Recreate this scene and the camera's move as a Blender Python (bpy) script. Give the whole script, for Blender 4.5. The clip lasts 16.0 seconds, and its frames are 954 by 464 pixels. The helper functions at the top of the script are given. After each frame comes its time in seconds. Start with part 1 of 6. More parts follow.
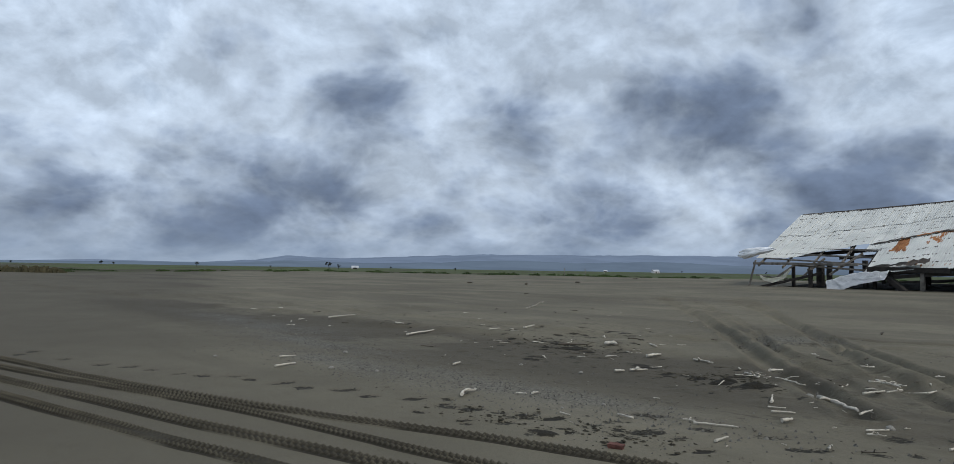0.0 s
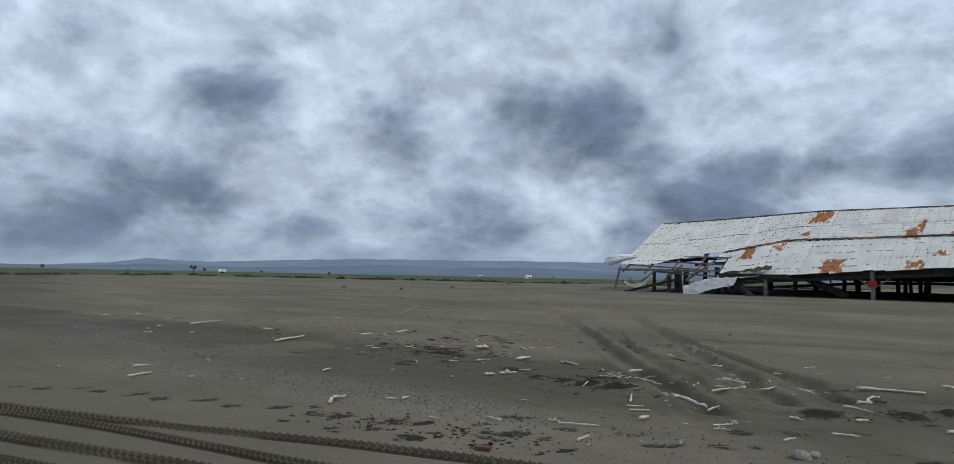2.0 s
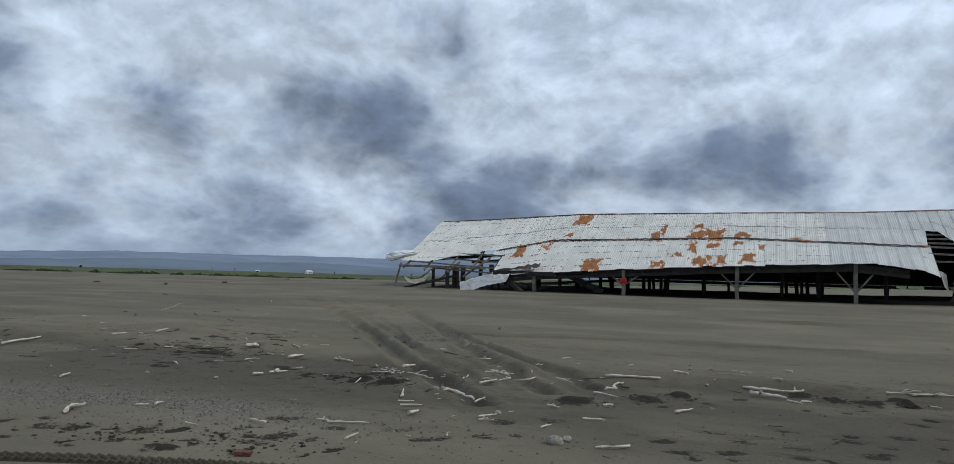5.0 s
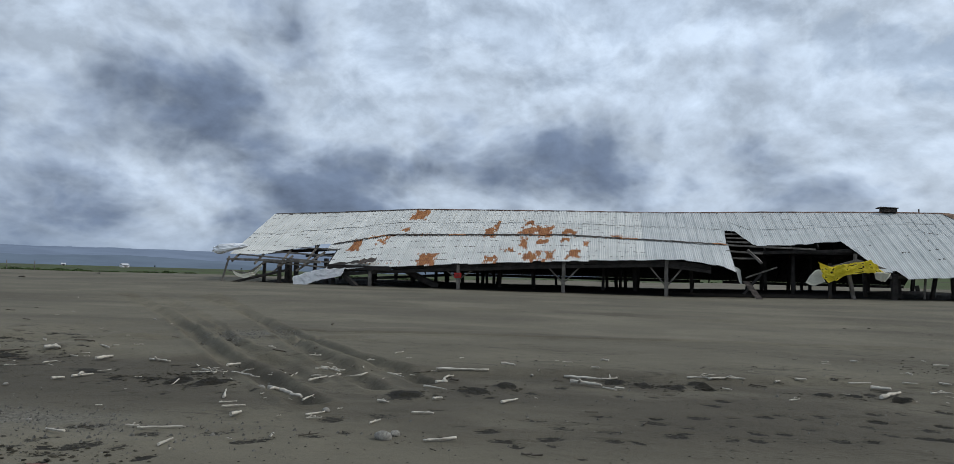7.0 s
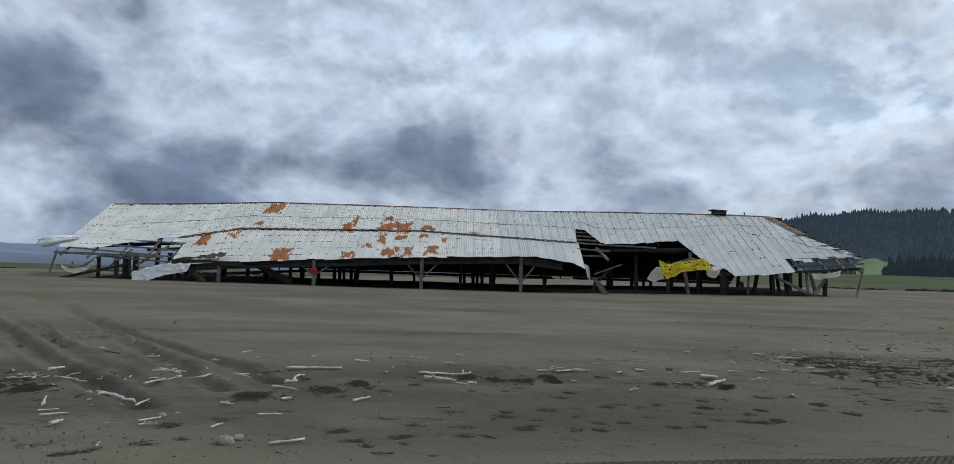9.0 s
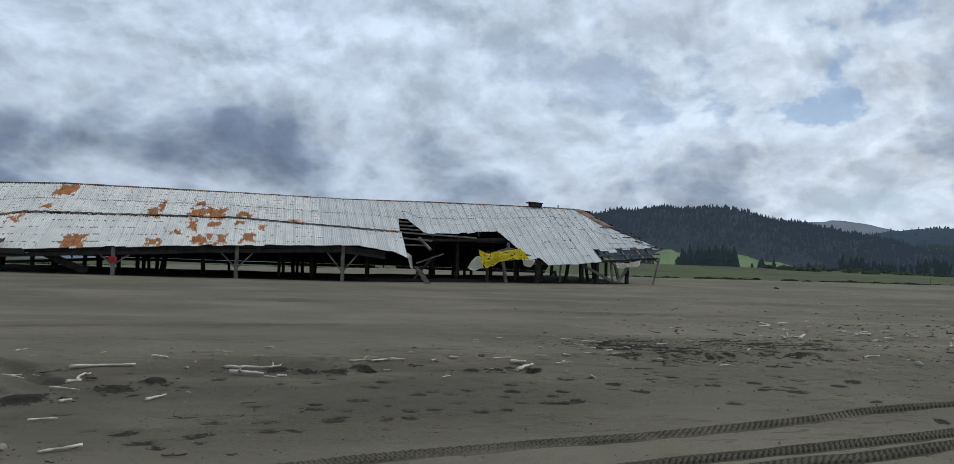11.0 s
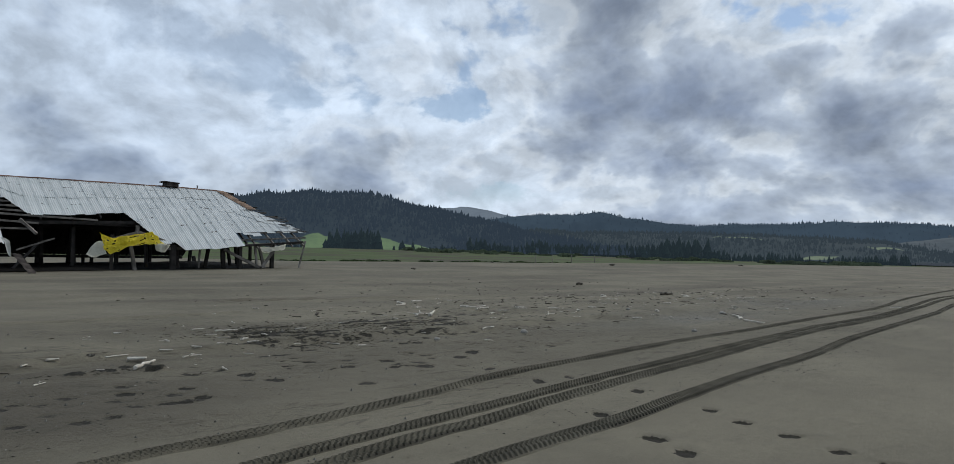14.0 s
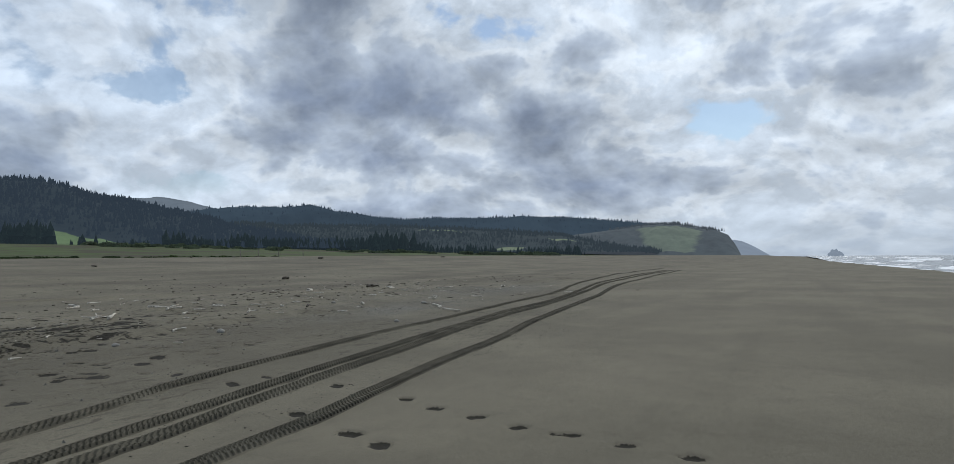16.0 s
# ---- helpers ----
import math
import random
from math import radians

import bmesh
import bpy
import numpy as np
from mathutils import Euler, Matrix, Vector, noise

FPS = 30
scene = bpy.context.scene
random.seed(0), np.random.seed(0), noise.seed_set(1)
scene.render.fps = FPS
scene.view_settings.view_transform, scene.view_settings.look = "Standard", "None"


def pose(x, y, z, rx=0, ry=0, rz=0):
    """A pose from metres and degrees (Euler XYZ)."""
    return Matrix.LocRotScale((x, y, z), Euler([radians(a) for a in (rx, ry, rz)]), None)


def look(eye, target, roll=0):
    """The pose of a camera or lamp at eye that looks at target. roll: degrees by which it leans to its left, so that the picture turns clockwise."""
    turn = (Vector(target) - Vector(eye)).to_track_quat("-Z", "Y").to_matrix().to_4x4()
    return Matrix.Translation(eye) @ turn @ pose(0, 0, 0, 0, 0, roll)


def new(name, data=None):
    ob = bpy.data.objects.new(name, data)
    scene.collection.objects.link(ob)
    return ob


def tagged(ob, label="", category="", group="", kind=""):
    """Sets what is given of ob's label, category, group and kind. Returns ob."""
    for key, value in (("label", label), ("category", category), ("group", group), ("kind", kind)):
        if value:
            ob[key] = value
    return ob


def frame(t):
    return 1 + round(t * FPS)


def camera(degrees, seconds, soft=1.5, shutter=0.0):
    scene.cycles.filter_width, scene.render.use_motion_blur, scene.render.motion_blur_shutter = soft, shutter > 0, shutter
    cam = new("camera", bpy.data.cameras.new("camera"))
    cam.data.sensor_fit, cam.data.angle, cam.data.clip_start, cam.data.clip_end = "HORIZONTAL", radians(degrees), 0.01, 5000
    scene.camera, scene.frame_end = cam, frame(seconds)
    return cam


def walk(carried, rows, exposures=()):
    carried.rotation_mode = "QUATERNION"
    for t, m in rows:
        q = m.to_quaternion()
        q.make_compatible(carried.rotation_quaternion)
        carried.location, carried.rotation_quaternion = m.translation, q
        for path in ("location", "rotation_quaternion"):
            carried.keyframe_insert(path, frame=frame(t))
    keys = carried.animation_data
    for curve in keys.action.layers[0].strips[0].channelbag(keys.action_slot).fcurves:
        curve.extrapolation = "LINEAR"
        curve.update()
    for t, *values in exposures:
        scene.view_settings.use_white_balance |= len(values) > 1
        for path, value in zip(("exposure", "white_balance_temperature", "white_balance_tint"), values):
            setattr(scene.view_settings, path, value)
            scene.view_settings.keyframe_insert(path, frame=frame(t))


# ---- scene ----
# ================= camera and walk =================
EXPO = 0.0
cam = camera(67.28, 16.0, soft=0.75)
PATH = [
    (0.0, -0.000, 0.000, 1.600, 0.00, 2.98, -0.89),
    (0.5, -0.001, -0.012, 1.598, -2.30, 3.17, -1.32),
    (1.0, 0.011, 0.011, 1.598, -4.73, 3.22, -1.24),
    (1.5, 0.037, 0.011, 1.597, -6.48, 3.47, -1.18),
    (2.0, 0.047, 0.006, 1.595, -9.86, 3.54, -1.14),
    (2.5, 0.080, 0.052, 1.594, -12.86, 3.47, -1.33),
    (3.0, 0.090, 0.066, 1.594, -14.75, 3.38, -1.50),
    (3.5, 0.108, 0.083, 1.593, -17.53, 3.36, -1.46),
    (4.0, 0.127, 0.080, 1.595, -20.16, 3.56, -1.36),
    (4.5, 0.152, 0.083, 1.592, -23.55, 3.62, -1.46),
    (7.0, 0.218, 0.049, 1.605, -40.06, 3.52, -1.64),
    (7.5, 0.255, 0.052, 1.602, -42.90, 3.51, -1.55),
    (8.0, 0.278, 0.055, 1.609, -45.49, 3.52, -1.57),
    (10.5, 0.340, 0.015, 1.610, -61.50, 3.30, -1.88),
    (11.0, 0.430, -0.017, 1.609, -65.25, 3.10, -1.77),
    (11.5, 0.458, -0.029, 1.605, -69.52, 3.01, -1.65),
    (12.0, 0.527, -0.043, 1.607, -74.04, 3.06, -1.51),
    (12.5, 0.593, -0.039, 1.611, -78.41, 2.88, -1.60),
    (13.0, 0.663, -0.057, 1.612, -82.34, 3.20, -1.14),
    (13.5, 0.710, -0.085, 1.604, -86.90, 2.69, -0.61),
    (14.0, 0.775, -0.119, 1.612, -92.89, 2.39, -0.67),
    (14.5, 0.831, -0.165, 1.622, -98.37, 2.52, 0.03),
    (15.0, 0.886, -0.222, 1.629, -103.56, 2.40, 0.37),
    (15.5, 0.923, -0.264, 1.631, -109.97, 2.34, 0.13),
    (16.0, 0.916, -0.289, 1.621, -115.79, 1.92, 0.19),
]
walk(cam, [(t, pose(x, y, z, 0, 0, yaw) @ pose(0, 0, 0, 90 + pitch, 0, 0) @ pose(0, 0, 0, 0, 0, -lean)) for t, x, y, z, yaw, pitch, lean in PATH],
     exposures=((0.0, EXPO), (16.0, EXPO)))

# ================= world and sun =================
SUN_AZ, SUN_EL = 140.0, 44.0          # clockwise from +y, and above the horizon


class Tree:
    """Short notation for node trees."""

    def __init__(self, tree):
        self.t = tree
        tree.nodes.clear()

    def n(self, kind, ins=None, **props):
        node = self.t.nodes.new(kind)
        for k, v in props.items():
            setattr(node, k, v)
        for k, v in (ins or {}).items():
            sock = node.inputs[k]
            if isinstance(v, bpy.types.NodeSocket):
                self.t.links.new(v, sock)
            else:
                sock.default_value = v
        return node

    def math(self, op, a, b=0.0, c=0.0, clamp=False):
        return self.n("ShaderNodeMath", {0: a, 1: b, 2: c}, operation=op, use_clamp=clamp).outputs[0]

    def vmath(self, op, a, b=(0, 0, 0)):
        return self.n("ShaderNodeVectorMath", {0: a, 1: b}, operation=op).outputs[0]

    def noise(self, vec, scale, detail=4.0, rough=0.5, dist=0.0):
        return self.n("ShaderNodeTexNoise", {"Vector": vec, "Scale": scale, "Detail": detail, "Roughness": rough, "Distortion": dist}).outputs[0]

    def range(self, v, a, b, c=0.0, d=1.0, smooth=True):
        return self.n("ShaderNodeMapRange", {0: v, 1: a, 2: b, 3: c, 4: d}, interpolation_type="SMOOTHSTEP" if smooth else "LINEAR").outputs[0]

    def mix(self, f, a, b):
        node = self.t.nodes.new("ShaderNodeMix")
        node.data_type = "RGBA"
        for i, v in ((0, f), (6, a), (7, b)):
            if isinstance(v, bpy.types.NodeSocket):
                self.t.links.new(v, node.inputs[i])
            else:
                node.inputs[i].default_value = v if i == 0 else (*v, 1)
        return node.outputs[2]


# cloud banks (+) and thin, bright reaches (-): heading, height, half width, half height in degrees, weight
CLOUDS_INLAND = ((-13, 12.1, 5, 3.0, 0.30), (-32, 13.0, 12, 4.3, 0.14), (-30, 8.2, 5, 2.7, 0.22), (-26, 7.5, 2, 1.8, 0.20), (5, 12.7, 9, 3.6, 0.22), (13, 11.6, 7, 3.6, 0.20), (29, 10.2, 14, 4.9, 0.26), (24, 17.7, 9, 3.0, 0.26), (3, 18.2, 13, 4.3, -0.25), (-7, 9.4, 3, 2.1, -0.20), (19, 6.8, 4, 1.7, -0.18),
                 (-33, 4.9, 5, 1.5, -0.16), (-21, 11.5, 4, 4.9, -0.12), (-8, 7.2, 11, 1.8, 0.16), (0, 4.5, 18, 1.5, 0.12), (-28, 3.5, 15, 1.8, 0.16), (-6, 12.5, 4, 2.4, 0.16))
CLOUDS_BARN = ((-6, 4.7, 12, 1.8, 0.14), (47, 9.6, 7, 2.7, 0.12), (39, 17.9, 10, 4.3, -0.20), (17, 5.8, 4, 1.2, -0.14), (39, 10.5, 4, 2.4, -0.14), (11, 10.9, 9, 6.1, 0.16), (27, 7.4, 9, 3.0, 0.20), (18, 6.4, 3, 1.8, -0.14), (45, 17.5, 13, 4.9, -0.16), (41, 6.3, 9, 1.1, -0.16), (52, 10.0, 12, 2.4, 0.12), (61, 15.1, 7, 3.6, 0.06),
               (70, 13.0, 7, 4.3, -0.12), (48, 11.9, 10, 3.6, 0.14), (62, 13.9, 9, 4.3, -0.18))
CLOUDS_HILLS = ((87, 12.0, 3, 1.7, -0.16), (77, 9.7, 5, 2.4, -0.14), (106, 13.9, 8, 6.1, 0.24), (103, 8.4, 5, 2.1, 0.18), (91, 12.8, 2, 0.7, -0.42), (67, 7.3, 12, 1.8, 0.12), (96, 13.3, 4, 3.6, -0.08), (102, 15.4, 5, 4.9, 0.20), (117, 8.8, 7, 2.7, 0.28), (104, 9.3, 4, 2.1, 0.14), (126, 5.7, 5, 1.7, 0.18), (87, 11.5, 3, 1.3, -0.14), (77, 13.6, 5, 2.4, -0.14), (112, 9.4, 2, 0.9, -0.20),
                (117, 18.4, 5, 1.3, -0.40), (108, 4.9, 15, 1.3, -0.16))
CLOUDS_SEA = ((131, 11.8, 3, 2.4, -0.20), (133, 11.5, 5, 1.8, -0.30), (144, 8.5, 10, 2.1, -0.30), (134, 6.9, 2, 1.3, 0.22), (145, 14.9, 12, 3.0, -0.10), (125, 6.2, 4, 1.8, 0.14), (139, 3.5, 9, 2.4, -0.12))


def build_world():
    w = bpy.data.worlds.new("sky")
    scene.world = w
    w.use_nodes = True
    T = Tree(w.node_tree)

    def triple(v):
        return T.n("ShaderNodeCombineXYZ", {0: v, 1: v, 2: v}).outputs[0]
    sky = T.n("ShaderNodeTexSky", sky_type="NISHITA", sun_disc=False, sun_elevation=radians(SUN_EL), sun_rotation=radians(SUN_AZ))
    d = T.n("ShaderNodeTexCoord").outputs["Generated"]
    x, y, z = T.n("ShaderNodeSeparateXYZ", {0: d}).outputs
    up = T.math("MAXIMUM", z, 0.0)
    # clouds flatten towards the horizon
    tall = T.math("ADD", T.math("MULTIPLY", up, 1.15), T.math("MULTIPLY", T.math("POWER", up, 0.5), 0.30))
    P = T.n("ShaderNodeCombineXYZ", {0: x, 1: y, 2: tall}).outputs[0]
    curl = T.n("ShaderNodeTexNoise", {"Vector": P, "Scale": 4.0, "Detail": 4.0}).outputs[1]
    Q = T.vmath("ADD", P, T.vmath("MULTIPLY", T.vmath("SUBTRACT", curl, (0.5, 0.5, 0.5)), (0.10, 0.10, 0.08)))
    shift = T.vmath("ADD", Q, (0.006, -0.006, 0.028))
    n, nu = T.noise(Q, 5.5, 10.0, 0.56), T.noise(shift, 5.5, 6.0, 0.56)
    lump = T.n("ShaderNodeTexVoronoi", {"Vector": Q, "Scale": 8.0, "Detail": 3.0, "Roughness": 0.5, "Lacunarity": 2.3, "Smoothness": 0.6}, feature="SMOOTH_F1").outputs["Distance"]
    # heading and height in degrees, frayed by the wind
    az = T.math("MULTIPLY", T.math("ARCTAN2", x, y), 57.2958)
    el = T.math("MULTIPLY", T.math("ARCSINE", z), 57.2958)
    A = T.n("ShaderNodeCombineXYZ", {0: az, 1: el}).outputs[0]
    for scale, reach in ((5.0, (11.0, 5.5, 0)), (18.0, (4.0, 2.4, 0))):
        fray = T.n("ShaderNodeTexNoise", {"Vector": P, "Scale": scale, "Detail": 5.0, "Roughness": 0.6}).outputs[1]
        A = T.vmath("ADD", A, T.vmath("MULTIPLY", T.vmath("SUBTRACT", fray, (0.5, 0.5, 0.5)), reach))
    sun_side = T.n("ShaderNodeVectorMath", {0: d, 1: (math.sin(radians(135)), math.cos(radians(135)), 0)}, operation="DOT_PRODUCT").outputs[1]
    broad = T.noise(P, 2.6, 4.0, 0.5)
    thick = T.math("ADD", T.math("MULTIPLY", T.math("SUBTRACT", n, 0.5), 1.45), T.math("MULTIPLY", T.math("SUBTRACT", 0.40, lump), 0.42))
    lean = T.math("ADD", 0.03, T.math("MULTIPLY", T.range(sun_side, 0.25, 1.0), 0.13))
    thick = T.math("ADD", T.math("ADD", thick, T.math("ADD", lean, 0.665)), T.math("MULTIPLY", T.math("SUBTRACT", broad, 0.5), 0.55))
    for hd, e, wd, ht, wt in CLOUDS_INLAND + CLOUDS_BARN + CLOUDS_HILLS + CLOUDS_SEA:
        q = T.n("ShaderNodeVectorMath", {0: T.vmath("MULTIPLY", T.vmath("SUBTRACT", A, (hd, e, 0)), (0.60 / wd, 0.60 / ht, 0))}, operation="LENGTH").outputs[1]
        thick = T.math("ADD", thick, T.range(q, 1.4, 0.0, 0.0, wt * 0.75))
    open_side = T.range(sun_side, 0.25, 1.0)
    thick = T.math("ADD", thick, T.math("MULTIPLY", T.range(z, 0.20, 0.05, 0.0, 0.15), T.math("SUBTRACT", 1.0, T.math("MULTIPLY", open_side, 0.7))))
    dark = T.range(thick, 0.40, 1.08)
    cloud = T.mix(open_side, T.mix(dark, (0.54, 0.645, 0.785), (0.150, 0.198, 0.290)), T.mix(dark, (0.59, 0.68, 0.79), (0.205, 0.255, 0.35)))
    # sunlit brims of the heaped clouds
    brim = T.math("MULTIPLY", T.range(thick, 0.46, 0.55), T.range(thick, 0.70, 0.58))
    cloud = T.mix(T.math("MULTIPLY", brim, T.math("ADD", 0.06, T.math("MULTIPLY", open_side, 0.42))), cloud, (0.76, 0.83, 0.90))
    rim = T.math("MULTIPLY", T.math("SUBTRACT", n, nu), 2.4)
    puff = T.math("MULTIPLY", T.math("SUBTRACT", T.noise(Q, 13.0, 8.0, 0.62), 0.5), 0.50)
    lit = T.math("ADD", T.math("ADD", 1.0, puff), T.math("MAXIMUM", T.math("MINIMUM", rim, 0.26), -0.20))
    cloud = T.vmath("MULTIPLY", cloud, triple(lit))
    # blue gaps, mostly on the sun's side
    gap = T.math("MULTIPLY", T.range(thick, 0.36, 0.20), T.math("MULTIPLY", T.math("ADD", T.math("MULTIPLY", open_side, 0.75), 0.12), T.range(z, 0.05, 0.14)))
    blue = T.vmath("SCALE", sky.outputs[0])
    blue.node.inputs["Scale"].default_value = 0.082
    col = T.mix(gap, cloud, T.vmath("MULTIPLY", blue, (0.80, 0.96, 1.10)))
    # hazy band low over the land and the sea
    low = T.range(z, 0.075, 0.0)
    haze = T.mix(open_side, (0.215, 0.285, 0.40), (0.43, 0.51, 0.61))
    col = T.mix(T.math("MULTIPLY", low, 0.65), col, haze)
    below = T.range(z, 0.0, -0.03)
    col = T.mix(below, col, (0.12, 0.13, 0.13))
    bg = T.n("ShaderNodeBackground", {"Color": col, "Strength": 1.0})
    T.n("ShaderNodeOutputWorld", {"Surface": bg.outputs[0]})


build_world()
sun = new("sun", bpy.data.lights.new("sun", "SUN"))
sun.data.energy, sun.data.angle, sun.data.color = 1.5, radians(10), (1.0, 0.96, 0.9)
sa, se = radians(SUN_AZ), radians(SUN_EL)
sun.matrix_world = look((0, 0, 60), (-math.sin(sa) * math.cos(se), -math.cos(sa) * math.cos(se), 60 - math.sin(se)))

# ================= materials =================


def material(name, base, rough=0.8, metal=0.0, var=0.25, scale=3.0, fine=40.0, bump=0.3, bump_d=0.01, second=None, extra=None, stretch=None, spec=0.3):
    """A surface with colour variation at two scales, piece-by-piece variation and relief."""
    m = bpy.data.materials.new(name)
    m.use_nodes = True
    T = Tree(m.node_tree)
    co = T.n("ShaderNodeTexCoord").outputs["Object"]
    if stretch:
        co = T.vmath("MULTIPLY", co, stretch)
    a, b = T.noise(co, scale, 4.0, 0.6), T.noise(co, fine, 3.0, 0.6)
    second = second or tuple(c * (1 - 1.6 * var) for c in base)
    col = T.mix(T.range(a, 0.35, 0.65), base, second)
    f = T.math("ADD", 1 - var * 0.9, T.math("MULTIPLY", b, var * 1.8))
    rnd = T.n("ShaderNodeObjectInfo").outputs["Random"]
    f = T.math("MULTIPLY", f, T.math("ADD", 1 - var * 0.35, T.math("MULTIPLY", rnd, var * 0.7)))
    col = T.vmath("MULTIPLY", col, T.n("ShaderNodeCombineXYZ", {0: f, 1: f, 2: f}).outputs[0])
    if extra:
        col = extra(T, co, col)
    bmp = T.n("ShaderNodeBump", {"Strength": bump, "Distance": bump_d, "Height": T.math("ADD", T.math("MULTIPLY", a, 0.6), b)})
    r = T.math("ADD", rough - 0.08, T.math("MULTIPLY", b, 0.16), clamp=True)
    p = T.n("ShaderNodeBsdfPrincipled", {"Base Color": col, "Roughness": r, "Metallic": metal, "Normal": bmp.outputs[0], "Specular IOR Level": spec})
    T.n("ShaderNodeOutputMaterial", {"Surface": p.outputs[0]})
    return m


def ground_material():
    m = bpy.data.materials.new("sand_and_pasture")
    m.use_nodes = True
    T = Tree(m.node_tree)
    co = T.n("ShaderNodeTexCoord").outputs["Object"]
    at = T.n("ShaderNodeAttribute", attribute_name="cover").outputs["Color"]
    s = T.n("ShaderNodeSeparateColor", {0: at}).outputs      # red: pasture, green: moist, turned sand and painted dent and rut shade, blue: gravel
    a = T.noise(co, 0.22, 5.0, 0.6, 0.4)
    st = T.noise(T.vmath("MULTIPLY", co, (0.12, 0.9, 1.0)), 0.6, 5.0, 0.6, 0.3)
    b = T.noise(co, 2.3, 5.0, 0.65)
    g = T.noise(co, 150.0, 3.0, 0.75)
    sp = T.noise(co, 17.0, 4.0, 0.7)
    sand = T.mix(T.range(a, 0.32, 0.68), SAND, tuple(c * 0.74 for c in SAND))
    sand = T.mix(T.math("MULTIPLY", T.range(st, 0.45, 0.7), 0.55), sand, tuple(c * 0.62 for c in SAND))
    sand = T.mix(T.math("MULTIPLY", T.range(b, 0.5, 0.75), 0.35), sand, tuple(c * 0.60 for c in SAND))
    wet = T.n("ShaderNodeAttribute", attribute_name="wet").outputs["Fac"]
    sand = T.mix(T.math("MULTIPLY", wet, T.math("ADD", 0.75, T.math("MULTIPLY", b, 0.3))), sand, (SAND[0] * 0.40, SAND[1] * 0.39, SAND[2] * 0.40))
    gv = T.n("ShaderNodeTexVoronoi", {"Vector": co, "Scale": 34.0}).outputs["Color"]
    gvs = T.n("ShaderNodeSeparateColor", {0: gv}).outputs[0]
    sand = T.mix(T.math("MULTIPLY", s[2], 0.8), sand, T.mix(gvs, (0.035, 0.034, 0.030), (0.21, 0.20, 0.175)))
    rg = T.n("ShaderNodeAttribute", attribute_name="rough").outputs["Fac"]
    cr = T.noise(T.vmath("MULTIPLY", co, (0.55, 1.5, 1.0)), 3.4, 5.0, 0.68, 0.6)
    crust = T.math("MULTIPLY", T.range(cr, 0.54, 0.64), T.math("ADD", 0.10, T.math("MULTIPLY", rg, 0.65)))
    sand = T.mix(crust, sand, tuple(c * 0.40 for c in SAND))
    sand = T.mix(T.math("MULTIPLY", T.range(sp, 0.54, 0.70), T.math("ADD", 0.25, T.math("MULTIPLY", rg, 0.4))), sand, tuple(c * 0.42 for c in SAND))
    # dark fill: moist, turned sand plus shade painted into dents and ruts
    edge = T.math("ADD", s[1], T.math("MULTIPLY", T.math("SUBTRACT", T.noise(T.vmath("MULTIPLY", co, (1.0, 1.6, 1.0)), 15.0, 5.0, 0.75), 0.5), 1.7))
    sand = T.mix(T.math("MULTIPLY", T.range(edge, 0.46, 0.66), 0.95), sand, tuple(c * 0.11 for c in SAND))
    f = T.math("ADD", 0.35, T.math("MULTIPLY", g, 1.3))
    sand = T.vmath("MULTIPLY", sand, T.n("ShaderNodeCombineXYZ", {0: f, 1: f, 2: f}).outputs[0])
    ga, gb = T.noise(co, 0.02, 5.0, 0.65), T.noise(T.vmath("MULTIPLY", co, (1, 1, 1)), 0.35, 4.0, 0.7)
    grass = T.mix(T.range(ga, 0.4, 0.62), (0.052, 0.078, 0.022), (0.075, 0.088, 0.036))
    grass = T.mix(T.range(gb, 0.45, 0.75), grass, (0.045, 0.06, 0.02))
    grass = T.mix(T.range(s[0], 0.98, 0.6), grass, (0.055, 0.05, 0.03))
    col = T.mix(T.range(s[0], 0.0, 0.6), sand, grass)
    h = T.math("ADD", T.math("ADD", T.math("MULTIPLY", b, 0.6), T.math("MULTIPLY", g, 0.12)), T.math("MULTIPLY", sp, T.math("ADD", 0.2, T.math("MULTIPLY", rg, 0.6))))
    bmp = T.n("ShaderNodeBump", {"Strength": 0.9, "Distance": 0.04, "Height": h})
    p = T.n("ShaderNodeBsdfPrincipled", {"Base Color": col, "Roughness": 0.93, "Normal": bmp.outputs[0], "Specular IOR Level": 0.15})
    T.n("ShaderNodeOutputMaterial", {"Surface": p.outputs[0]})
    return m


